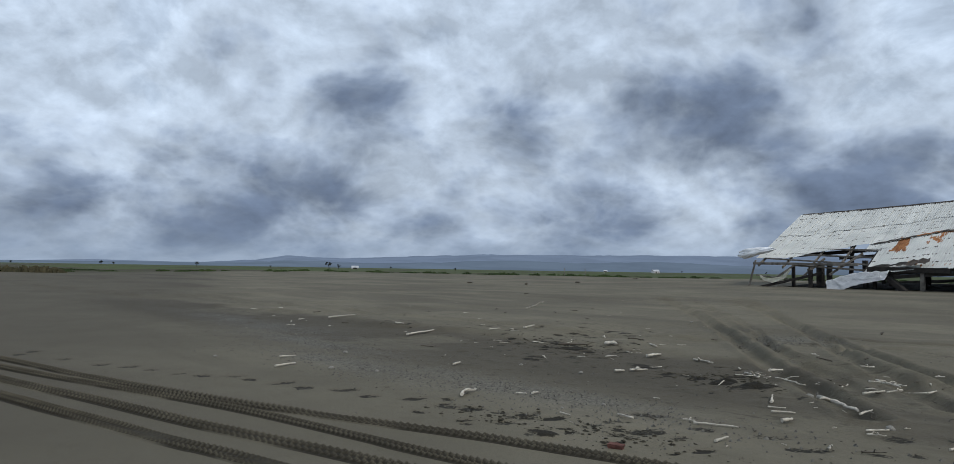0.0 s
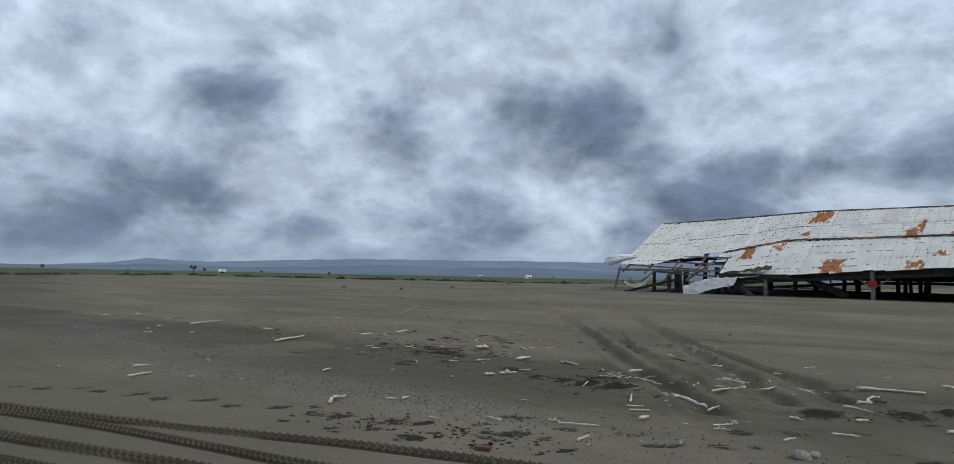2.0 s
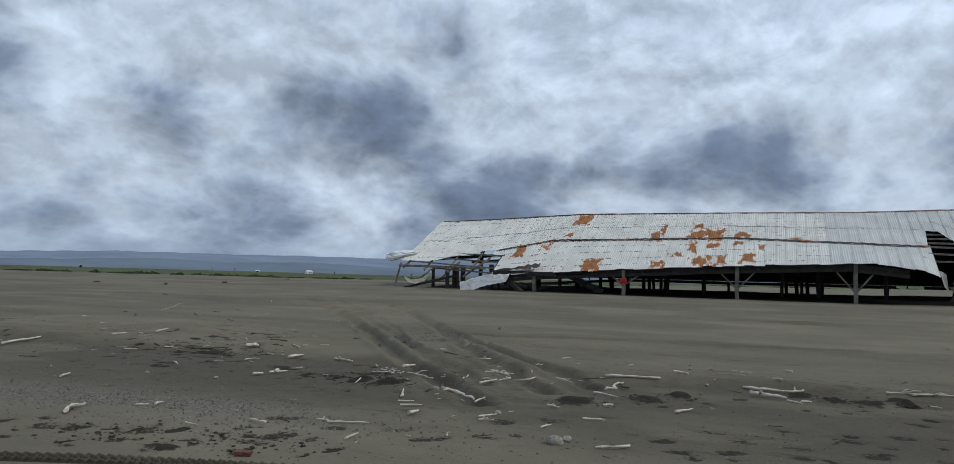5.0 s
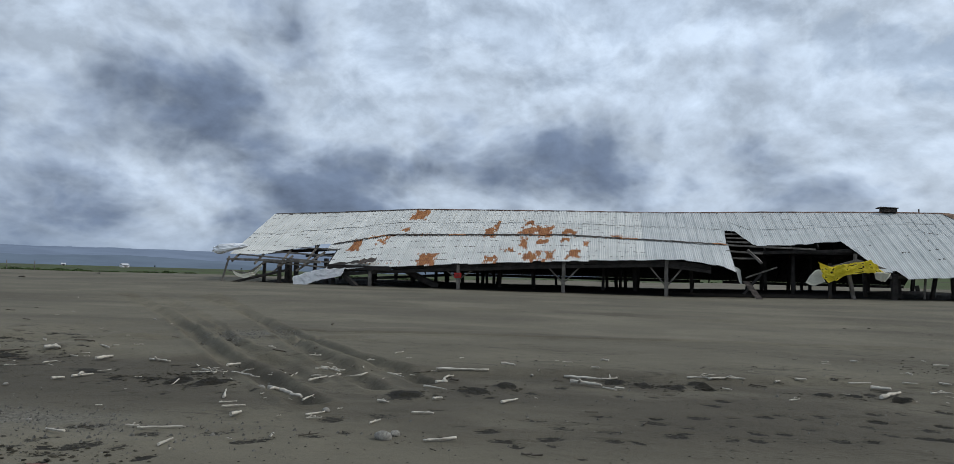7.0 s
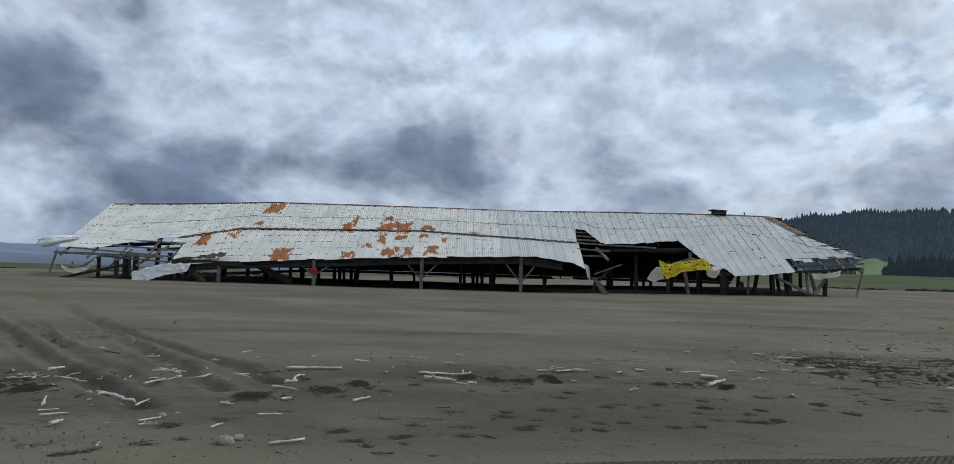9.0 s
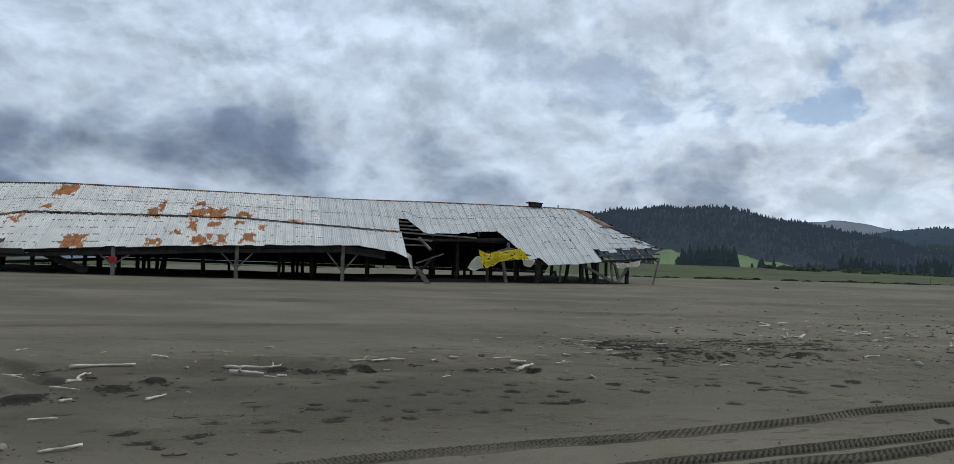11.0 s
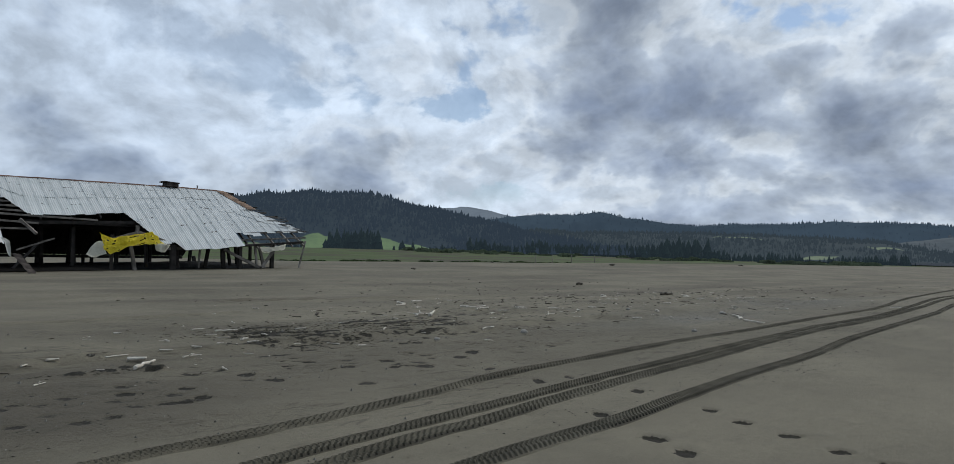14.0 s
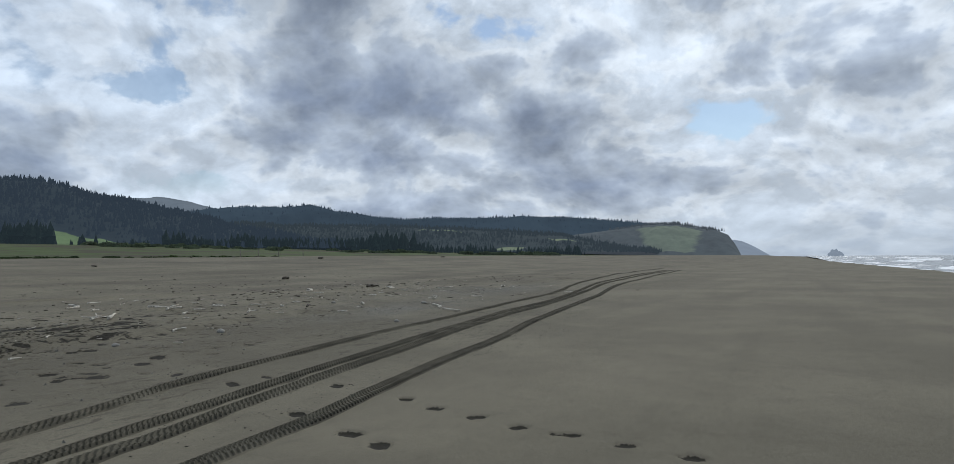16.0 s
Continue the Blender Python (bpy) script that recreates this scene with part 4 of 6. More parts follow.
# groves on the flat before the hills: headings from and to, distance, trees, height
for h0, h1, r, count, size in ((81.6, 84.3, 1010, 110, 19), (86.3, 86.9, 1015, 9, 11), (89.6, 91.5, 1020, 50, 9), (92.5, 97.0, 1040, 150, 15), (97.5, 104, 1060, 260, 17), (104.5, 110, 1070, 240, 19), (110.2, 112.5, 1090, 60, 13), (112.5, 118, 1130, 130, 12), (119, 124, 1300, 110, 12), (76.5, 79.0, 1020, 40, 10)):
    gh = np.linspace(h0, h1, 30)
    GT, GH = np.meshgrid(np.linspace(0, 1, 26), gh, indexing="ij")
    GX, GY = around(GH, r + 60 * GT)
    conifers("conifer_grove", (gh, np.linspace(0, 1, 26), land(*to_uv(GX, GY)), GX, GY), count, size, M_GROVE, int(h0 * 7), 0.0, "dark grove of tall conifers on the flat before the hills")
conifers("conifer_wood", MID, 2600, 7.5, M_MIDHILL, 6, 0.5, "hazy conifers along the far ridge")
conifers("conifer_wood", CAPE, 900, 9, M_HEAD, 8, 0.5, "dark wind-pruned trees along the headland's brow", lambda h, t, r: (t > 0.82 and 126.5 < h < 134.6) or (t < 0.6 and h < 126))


def leaf_clumps(points, size, seed, count):
    """Leafy outline from many small tilted leaf tufts round the given places."""
    r = np.random.RandomState(seed)
    V, F = [], []
    for (x, y, z, rad) in points:
        for _ in range(count):
            d = r.normal(0, 1, 3)
            d /= np.linalg.norm(d)
            c = np.array([x, y, z]) + d * rad * r.uniform(0.45, 1.0) * np.array([1, 1, 0.75])
            a, b2 = r.normal(0, 1, 3), r.normal(0, 1, 3)
            a, b2 = a / np.linalg.norm(a) * size * r.uniform(0.6, 1.3), b2 / np.linalg.norm(b2) * size * r.uniform(0.6, 1.3)
            k = len(V)
            V += [tuple(c - a), tuple(c + b2), tuple(c + a), tuple(c - b2 * 0.7)]
            F.append((k, k + 1, k + 2, k + 3))
    me = bpy.data.meshes.new("leaves")
    me.from_pydata(V, [], F)
    return me


def field_tree(x, y, h, seed, bare=False, label="lone dark windswept tree in the pasture"):
    u, v = to_uv(x, y)
    t = empty("tree", pose(x, y, ground_z(u, v) - 0.1))
    r = random.Random(seed)
    lean = r.uniform(-0.15, 0.15) * h
    part("trunk", pole_mesh([(0, 0, 0), (lean * 0.3, 0, h * 0.3), (lean, 0, h * 0.62)], [h * 0.045, h * 0.035, h * 0.02], 7, seed), M_DARKWOOD, t)
    clumps = []
    for k in range(6):
        a = r.uniform(0, 6.28)
        d = r.uniform(0.05, 0.30) * h
        p = (lean + math.cos(a) * d, math.sin(a) * d, h * r.uniform(0.5, 0.85), h * r.uniform(0.13, 0.22))
        clumps.append(p)
        part("limb", pole_mesh([(lean * 0.5, 0, h * 0.4), ((lean * 0.5 + p[0]) / 2, p[1] / 2, h * 0.5), p[:3]], [h * 0.018, h * 0.013, h * 0.006], 5, seed + k), M_DARKWOOD, t)
    me = leaf_clumps(clumps, h * 0.05, seed, 70 if not bare else 24)
    part("crown", me, M_FIELDTREE, t)
    tagged(t, label, "tree", group="lone field trees")


for hd, r, h, s in ((-11.6, 620, 9, 1), (-10.9, 640, 6, 2), (-27.6, 760, 6.5, 3), (-26.8, 770, 4.5, 4), (-21.3, 700, 6.5, 5), (-1.7, 420, 3.2, 6), (-33.0, 800, 5, 7), (16.0, 900, 5, 8), (22.0, 900, 5, 9), (-6.8, 700, 4, 10), (-16, 720, 3.5, 11)):
    x, y = around(hd, r)
    field_tree(float(x), float(y), h * 0.72, s)


def farm_building(hd, r, length, depth, wall_h, roof_h, label, turn):
    x, y = around(hd, r)
    x, y = float(x), float(y)
    u, v = to_uv(x, y)
    e = empty("farmhouse", pose(x, y, ground_z(u, v) - 0.3, 0, 0, turn))
    L, D = length / 2, depth / 2
    bm = bmesh.new()
    pts = [(-L, -D), (L, -D), (L, D), (-L, D)]
    lo = [bm.verts.new((a, b, 0)) for a, b in pts]
    hi = [bm.verts.new((a, b, wall_h + 0.3)) for a, b in pts]
    g = [bm.verts.new((-L, 0, wall_h + roof_h)), bm.verts.new((L, 0, wall_h + roof_h))]
    for i in range(4):
        bm.faces.new((lo[i], lo[(i + 1) % 4], hi[(i + 1) % 4], hi[i]))
    bm.faces.new((hi[1], hi[2], g[1])), bm.faces.new((hi[3], hi[0], g[0]))
    part("wall", bm, M_WHITEWALL, e)
    bm = bmesh.new()
    for sgn in (-1, 1):
        q = [(-L - 0.4, sgn * (D + 0.5), wall_h + 0.1), (L + 0.4, sgn * (D + 0.5), wall_h + 0.1), (L + 0.4, 0, wall_h + roof_h + 0.25), (-L - 0.4, 0, wall_h + roof_h + 0.25)]
        bot = [bm.verts.new(p) for p in q]
        top = [bm.verts.new((p[0], p[1], p[2] + 0.2)) for p in q]
        bm.faces.new(bot[::-1]), bm.faces.new(top)
        for i in range(4):
            bm.faces.new((bot[i], bot[(i + 1) % 4], top[(i + 1) % 4], top[i]))
    bmesh.ops.recalc_face_normals(bm, faces=bm.faces)
    part("roof", bm, M_GREYROOF, e)
    bm = bmesh.new()
    bmesh.ops.create_cube(bm, size=1, matrix=Matrix.Translation((0, -D - 0.02, 1.1)) @ Matrix.Diagonal((1.6, 0.12, 2.2, 1)))
    part("door", bm, M_DARKWOOD, e)
    for sx in (-0.55, 0.55):
        bm = bmesh.new()
        bmesh.ops.create_cube(bm, size=1, matrix=Matrix.Translation((sx * L, -D - 0.02, wall_h * 0.6)) @ Matrix.Diagonal((1.4, 0.12, 1.1, 1)))
        part("window", bm, M_DARKWOOD, e)
    tagged(e, label, "farm building", group="far farm buildings")


farm_building(-9.6, 640, 5.5, 4, 1.3, 1.4, "far white farmhouse with a pale roof beside a dark tree", 10)
farm_building(14.0, 1000, 9, 6, 2.6, 2.0, "small white building far across the pasture", 20)
farm_building(10.2, 1100, 5, 4, 1.8, 1.4, "small white building far across the pasture", -12)


def tussocks(name, spots, mat, label, blade, seed):
    """Low clumps of grass and scrub as one mesh."""
    r = np.random.RandomState(seed)
    V, F = [], []
    for u, v, rad, ht in spots:
        z = ground_z(u, v)
        for _ in range(int(26 + 20 * rad)):
            a, d = r.uniform(0, 6.28), rad * math.sqrt(r.rand())
            x, y = u + math.cos(a) * d, v + math.sin(a) * d
            hh = ht * (1 - 0.6 * (d / rad) ** 2) * r.uniform(0.6, 1.2)
            b, w = r.uniform(0, 6.28), blade * r.uniform(0.6, 1.5)
            k = len(V)
            V += [(x - math.cos(b) * w, y - math.sin(b) * w, z - 0.05), (x + math.cos(b) * w, y + math.sin(b) * w, z - 0.05), (x + math.cos(b) * w * 1.1 + r.normal(0, 0.2) * hh, y + math.sin(b) * w * 1.1 + r.normal(0, 0.2) * hh, z + hh), (x - math.cos(b) * w * 0.8, y - math.sin(b) * w * 0.8, z + hh * 0.8)]
            F.append((k, k + 1, k + 2, k + 3))
    me = bpy.data.meshes.new(name)
    me.from_pydata(V, [], F)
    me.materials.append(mat)
    ob = new(name, me)
    ob.matrix_world = TURN
    tagged(ob, label, "grass", kind="stuff")


spots = []
for _ in range(420):
    u = rng.uniform(-170, 260)
    v = float(grass_edge(u)) + rng.normal(5, 7)
    spots.append((u, v, rng.uniform(0.4, 1.6), rng.uniform(0.15, 0.45)))
tussocks("grass_tussocks", spots, M_BUSH, "dark green grass tussocks where the sand meets the pasture", 0.16, 21)
spots = []
for hd, r, rad, ht in ((-34.5, 120, 3.5, 0.6), (-33.2, 118, 2.0, 0.8), (-32.2, 116, 1.6, 0.9), (-31.3, 115, 1.2, 1.0), (-30.9, 116, 1.0, 0.7), (-36, 118, 3, 0.6)):
    x, y = around(hd, r)
    u, v = to_uv(float(x), float(y))
    spots.append((u, v, rad, ht))
    spots.append((u + 0.6, v + 1.5, rad * 0.7, ht * 0.8))
tussocks("dune_scrub", spots, M_SCRUB, "olive-green scrub on a low dune", 0.22, 22)
spots = []
for _ in range(70):
    hd = rng.choice((rng.uniform(87, 101), rng.uniform(104, 122)))
    x, y = around(hd, rng.uniform(860, 1060))
    u, v = to_uv(float(x), float(y))
    spots.append((u, v, rng.uniform(4, 11), rng.uniform(2.0, 5.0)))
tussocks("willow_scrub", spots, M_WILLOW, "grey-green willow scrub at the foot of the hills", 2.2, 23)

# ================= the ruined barn =================
BARN = empty("barn", TURN)
tagged(BARN, "long ruined timber barn with a rusting white corrugated roof", "barn")
FRONT_V, HALF = 50.0, 8.0
EAVE = ([-27.4, -20.3, -16.5, -11.4, -7.0, -2.8, 5.4, 7.2, 8.8, 17.9, 24, 28.5], [2.4, 1.8, 2.15, 2.45, 2.7, 2.92, 3.2, 2.95, 2.75, 2.5, 2.6, 3.0])
RIDGE = ([-27.8, -21.8, -14.9, -3.0, 5.0, 12, 21.6, 25, 30], [6.43, 6.66, 7.0, 7.0, 6.95, 7.1, 7.2, 7.16, 7.0])
MIDLINE = ([-27.2, -25.6, -23.8, -21.2, -19.8, -16.25, -11.4, -3, 2.8, 5.6, 8.7, 8.9, 9.6, 10.5, 13, 16.5, 22.2, 26.5, 28], [0.08, 0.10, 0.24, 0.37, 0.40, 0.50, 0.48, 0.46, 0.36, 0.31, 0.35, 0.62, 0.60, 0.35, 0.37, 0.47, 0.64, 0.50, 0.45])


def eave_z(u):
    return float(np.interp(u, *EAVE))


def ridge_z(u):
    return float(np.interp(u, *RIDGE))


def on_roof(u, s, lift=0.0):
    """A place on the front slope: s is 0 at the eave, 1 at the ridge."""
    z = eave_z(u) * (1 - s) + ridge_z(u) * s
    if 7.6 < u < 10 and s < 0.35:
        z -= 0.16 * (u - 7.6) ** 2 * (0.35 - s) / 0.35
    return Vector((u, FRONT_V + HALF * s, z + lift))


def rusted(u, s):
    """Where the paint has gone to rust, as a share."""
    r = 0.0
    for cu, cs, du, ds, k in ((-14.6, 0.88, 0.62, 0.11, 3), (-18.6, 0.36, 0.5, 0.10, 2), (-12.4, 0.07, 0.7, 0.10, 3), (-16.2, 0.49, 1.6, 0.015, 0.5), (-13.5, 0.49, 1.2, 0.015, 0.5), (-16.6, 0.40, 0.5, 0.08, 0.8), (-15.2, 0.60, 0.5, 0.04, 0.8),
                              (-8.4, 0.53, 0.55, 0.09, 1.3), (-5.5, 0.54, 0.9, 0.09, 1.1), (-4.2, 0.53, 0.7, 0.13, 1.3), (-2.4, 0.53, 0.7, 0.08, 1.1), (-5.5, 0.72, 0.5, 0.06, 0.9), (-8.0, 0.66, 0.3, 0.08, 0.7), (-4.2, 0.35, 0.5, 0.07, 0.8), (-5.6, 0.33, 0.35, 0.12, 0.9), (-2.6, 0.38, 0.4, 0.06, 0.8),
                              (-7.7, 0.04, 0.6, 0.07, 1.0), (-4.9, 0.07, 0.8, 0.09, 1.1), (-3.6, 0.07, 0.4, 0.11, 1.0), (-1.9, 0.10, 0.6, 0.10, 1.0), (-6.6, 0.20, 0.6, 0.04, 0.7), (-1.0, 0.30, 0.3, 0.06, 0.5), (1.0, 0.42, 0.5, 0.04, 0.8), (0.2, 0.41, 2.0, 0.012, 0.5), (-10, 0.47, 3, 0.012, 0.5),
                              (-15.6, 0.02, 1.2, 0.02, 0.45), (-17.2, 0.06, 0.5, 0.04, 0.5)):
        q = max(abs(u - cu) / du, abs(s - cs) / ds)
        if q < 1.5:
            r = max(r, min(k, 1.2) * ((1.25 if k > 1.5 else 1.1) - q))
    return r


SHEETS = random.Random(11)


def sheet(u0, u1, lo, hi, base_mat, level, parent):
    """One corrugated sheet between the heights lo(u) and hi(u) on the slope."""
    ribs, per = 5, 4
    n = ribs * per
    cuts = [0.0]
    for c in (0.16, 0.36, 0.56, 0.76, 0.93):
        cuts += [c - 0.012, c + 0.012]
    cuts += [0.06, 0.11, 0.21, 0.26, 0.31, 0.41, 0.46, 0.51, 0.61, 0.66, 0.71, 0.81, 0.86, 0.97, 1.0]
    cuts.sort()
    lift0, lift1, skew = level + SHEETS.uniform(0, 0.02), level + SHEETS.uniform(-0.005, 0.015), SHEETS.uniform(-0.02, 0.02)
    torn = SHEETS.uniform(-0.012, 0.012)
    V = []
    for c in cuts:
        for i in range(n + 1):
            f = i / n
            u = u0 + (u1 - u0 + 0.05) * f
            a, b = lo(u) + torn, hi(u)
            s = a + (b - a) * c
            p = on_roof(u, s, (lift0 * (1 - c) + lift1 * c) + 0.020 * math.cos(i * 2 * math.pi / per) + skew * (f - 0.5))
            V.append(p)
    F, mats = [], []
    dash = [SHEETS.random() < (0.75 if base_mat is M_SHEET else 0.12) for _ in cuts]
    for r in range(len(cuts) - 1):
        run = 0
        thin = cuts[r + 1] - cuts[r] < 0.03
        for i in range(n):
            a = r * (n + 1) + i
            F.append((a, a + 1, a + n + 2, a + n + 1))
            u, c = u0 + (u1 - u0) * (i + 0.5) / n, (cuts[r] + cuts[r + 1]) / 2
            s = lo(u) + (hi(u) - lo(u)) * c
            k = rusted(u, s) if base_mat is M_SHEET else 0
            m = 0
            if k > 0 and k + (0.3 if k > 0.7 else 0.95) * (soft_noise(u * 4.5, s * 26, 5) - 0.5) + SHEETS.uniform(-0.2, 0.2) > 0.40:
                m = 1
            elif thin and dash[r]:
                if run <= 0 and SHEETS.random() < 0.13:
                    run = SHEETS.randint(1, 5)
                if run > 0:
                    m, run = 2, run - 1
            mats.append(m)
    me = bpy.data.meshes.new("roof_sheet")
    me.from_pydata(V, [], F)
    for m in (base_mat, M_RUST, M_BARE):
        me.materials.append(m)
    me.polygons.foreach_set("material_index", mats)
    me.polygons.foreach_set("use_smooth", [True] * len(F))
    ob = new("roof_sheet", me)
    ob.parent = parent
    return ob


def mid(u):
    return float(np.interp(u, *MIDLINE))


WIDTH = 0.64
roof = part("front_roof", bar_mesh("ridge_board", (-27.6, FRONT_V + HALF, 6.28), (-14, FRONT_V + HALF, 6.82), 0.08, 0.22, 3), M_DARKWOOD, BARN)
u = -27.7
col = 0
while u < 29.3:
    u1 = u + WIDTH
    um = u + WIDTH / 2
    mat = M_SHEET if um < 8.8 else M_ZINC
    if -1.0 < um < 8.8:
        mat = M_SHEET if (col % 3 and um < 0.5) else M_ZINC if um > 3 else M_SHEET
    rake = lambda x: float(np.interp(x, [24.8, 26.5, 29.5], [0.985, 0.61, 0.16]))
    top = rake if um > 24.8 else (lambda x: 0.985)
    low = mid
    if um > 23.7:
        jag = SHEETS.uniform(0.0, 0.10)
        low = (lambda j: lambda x: 0.12 + j)(jag)
    if top(um) > low(um) + 0.06:
        seam = lambda x: low(x) + (top(x) - low(x)) * 0.5
        over = lambda x: seam(x) - 0.02
        sheet(u, u1, low, seam, mat, 0.05, roof)
        sheet(u, u1, over, top, mat, 0.075, roof)
    # lower course
    if -20.6 < um < 9.0:
        left = lambda x: 0.0 if x > -19.7 else 0.02
        sheet(u, u1, (lambda x: -0.03 + (0.33 if x < -19.75 else 0.0)) if um < -19.6 else (lambda x: -0.03), lambda x: mid(min(x, 8.7)) + 0.03, mat, 0.0, roof)
    if 16.6 < um < 23.8:
        bot = lambda x: float(np.interp(x, [16.5, 17.9, 18.7, 19.0, 21.3, 23.8], [0.44, 0.0, 0.0, -0.09, -0.07, -0.01]))
        sheet(u, u1, bot, lambda x: float(np.interp(x, [16.4, 22.2, 23.8], [0.47, 0.65, 0.60])), mat, 0.11, roof)
    u, col = u1, col + 1
# one lifted, torn edge of iron at the left of the lower course
for k, (a, b, c, d) in enumerate((((-19.9, 49.9, 2.0), (-16.6, 49.8, 2.35), (-16.9, 50.3, 2.55), (-19.0, 50.25, 2.25)), ((-17.4, 49.7, 2.2), (-15.9, 49.7, 2.45), (-16.0, 50.3, 2.75), (-17.0, 50.2, 2.6)))):
    bm = bmesh.new()
    q = [Vector(p) for p in (a, b, c, d)]
    rows = []
    for i in range(13):
        rows.append([bm.verts.new(q[0].lerp(q[1], i / 12).lerp(q[3].lerp(q[2], i / 12), j / 2) + Vector((0, 0, 0.03 * (i % 2) + 0.05 * math.sin(i + k)))) for j in range(3)])
    for i in range(12):
        for j in range(2):
            bm.faces.new((rows[i][j], rows[i + 1][j], rows[i + 1][j + 1], rows[i][j + 1]))
    part("torn_sheet", bm, M_BARE if k else M_DARKWOOD, roof, "torn, curled edge of dark iron")

# dark, rusted lap where the upper sheets overhang the lower course
x = -20.4
k = 0
while x < 8.6:
    x1 = min(x + 1.28, 8.7)
    bm = bmesh.new()
    rr = []
    for i in range(9):
        uu = x + (x1 - x) * i / 8
        sm = mid(min(uu, 8.6))
        rr.append([bm.verts.new(on_roof(uu, sm + ds + 0.004 * math.sin(uu * 9.0 + k), 0.092 + dz)) for ds, dz in ((-0.007, 0.0), (0.0, 0.02), (0.009, 0.012))])
    for p, q in zip(rr, rr[1:]):
        for i in range(2):
            bm.faces.new((p[i], q[i], q[i + 1], p[i + 1]))
    part("lap_edge", bm, M_RUST if k % 5 == 2 else M_BARE, roof)
    x, k = x1, k + 1
# ridge caps, one length after another
x = -27.6
k = 0
while x < 24.9:
    x1 = min(x + 2.4, 25.1)
    bm = bmesh.new()
    rr = []
    for i in range(5):
        uu = x + (x1 - x) * i / 4
        z = ridge_z(uu) + 0.07 + 0.012 * math.sin(i * 2 + k)
        rr.append([bm.verts.new((uu, FRONT_V + HALF + dv, z + dz)) for dv, dz in ((-0.22, -0.10), (-0.09, 0.0), (0.09, 0.0), (0.22, -0.10))])
    for p, q in zip(rr, rr[1:]):
        for i in range(3):
            bm.faces.new((p[i], p[i + 1], q[i + 1], q[i]))
    part("ridge_cap", bm, M_RIDGE if x > -16 else M_BARE, roof)
    x, k = x1, k + 1

# back slope; its dark base colour paints the shade inside the barn
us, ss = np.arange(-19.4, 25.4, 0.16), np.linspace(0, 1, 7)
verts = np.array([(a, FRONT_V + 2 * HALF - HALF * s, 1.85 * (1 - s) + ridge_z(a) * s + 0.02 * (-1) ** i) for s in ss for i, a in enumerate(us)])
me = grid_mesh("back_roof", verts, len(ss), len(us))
part("back_roof", me, material("shade_dark_old_iron", (0.05, 0.045, 0.04), 0.9, var=0.3), BARN, "old corrugated iron on the far slope, darkened to paint inside shade")

# floor sheet: its black base colour paints the deep shade under the roof
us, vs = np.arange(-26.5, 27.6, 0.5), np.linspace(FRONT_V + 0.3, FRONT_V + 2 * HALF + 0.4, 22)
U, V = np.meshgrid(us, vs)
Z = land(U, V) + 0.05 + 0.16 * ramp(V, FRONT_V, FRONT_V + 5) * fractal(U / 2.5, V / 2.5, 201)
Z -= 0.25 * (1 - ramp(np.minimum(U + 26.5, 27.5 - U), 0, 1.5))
part("barn_floor", grid_mesh("barn_floor", np.stack([U, V, Z], -1).reshape(-1, 3), len(vs), len(us)), M_FLOOR_SHADE, BARN, "ground under the roof, blackened to paint the deep shade there")


def gz(a, b):
    return ground_z(a, b) - 0.25


def post(u, v, top, w, mat, lean=(0, 0), seed=0):
    bar("post", (u + lean[0], v + lean[1], gz(u, v)), (u, v, top), w, w, mat, BARN, seed)


def brace(a, b, w=0.10):
    bar("brace", a, b, w, w, M_WOOD, BARN, int(abs(a[0]) * 10))


# front posts with knee braces
for i, (pu, w, mat) in enumerate(((-23.4, 0.24, M_DARKWOOD), (-16.4, 0.26, M_WOOD), (-9.9, 0.24, M_WOOD), (-2.5, 0.26, M_WOOD), (4.4, 0.24, M_WOOD))):
    top = eave_z(pu) - 0.15
    post(pu, FRONT_V + 0.1, top, w, mat, seed=i)
    if pu > -12:
        g = ground_z(pu, FRONT_V)
        for d in (-1, 1):
            brace((pu + d * 0.1, FRONT_V + 0.15, g + 0.75), (pu + d * 1.35, FRONT_V + 0.25, top - 0.1))
# front plate and header beams, each length sagging with the eave
for a, b in ((-19.4, -15.6), (-15.6, -9.9), (-9.9, -2.5), (-2.5, 4.4), (4.4, 7.3)):
    bar("eave_beam", (a, FRONT_V + 0.15, eave_z(a) - 0.22), (b, FRONT_V + 0.15, eave_z(b) - 0.22 - (0.12 if b > 7 else 0)), 0.16, 0.26, M_DARKWOOD, BARN, int(a))
    bar("fascia", (a, FRONT_V + 0.02, eave_z(a) - 0.50), (b, FRONT_V + 0.02, eave_z(b) - 0.48 - (0.12 if b > 7 else 0)), 0.06, 0.24, M_DARKWOOD, BARN, int(a) + 3)
# inner rows of posts, their dark base colour carrying the roof's shade
R = random.Random(4)
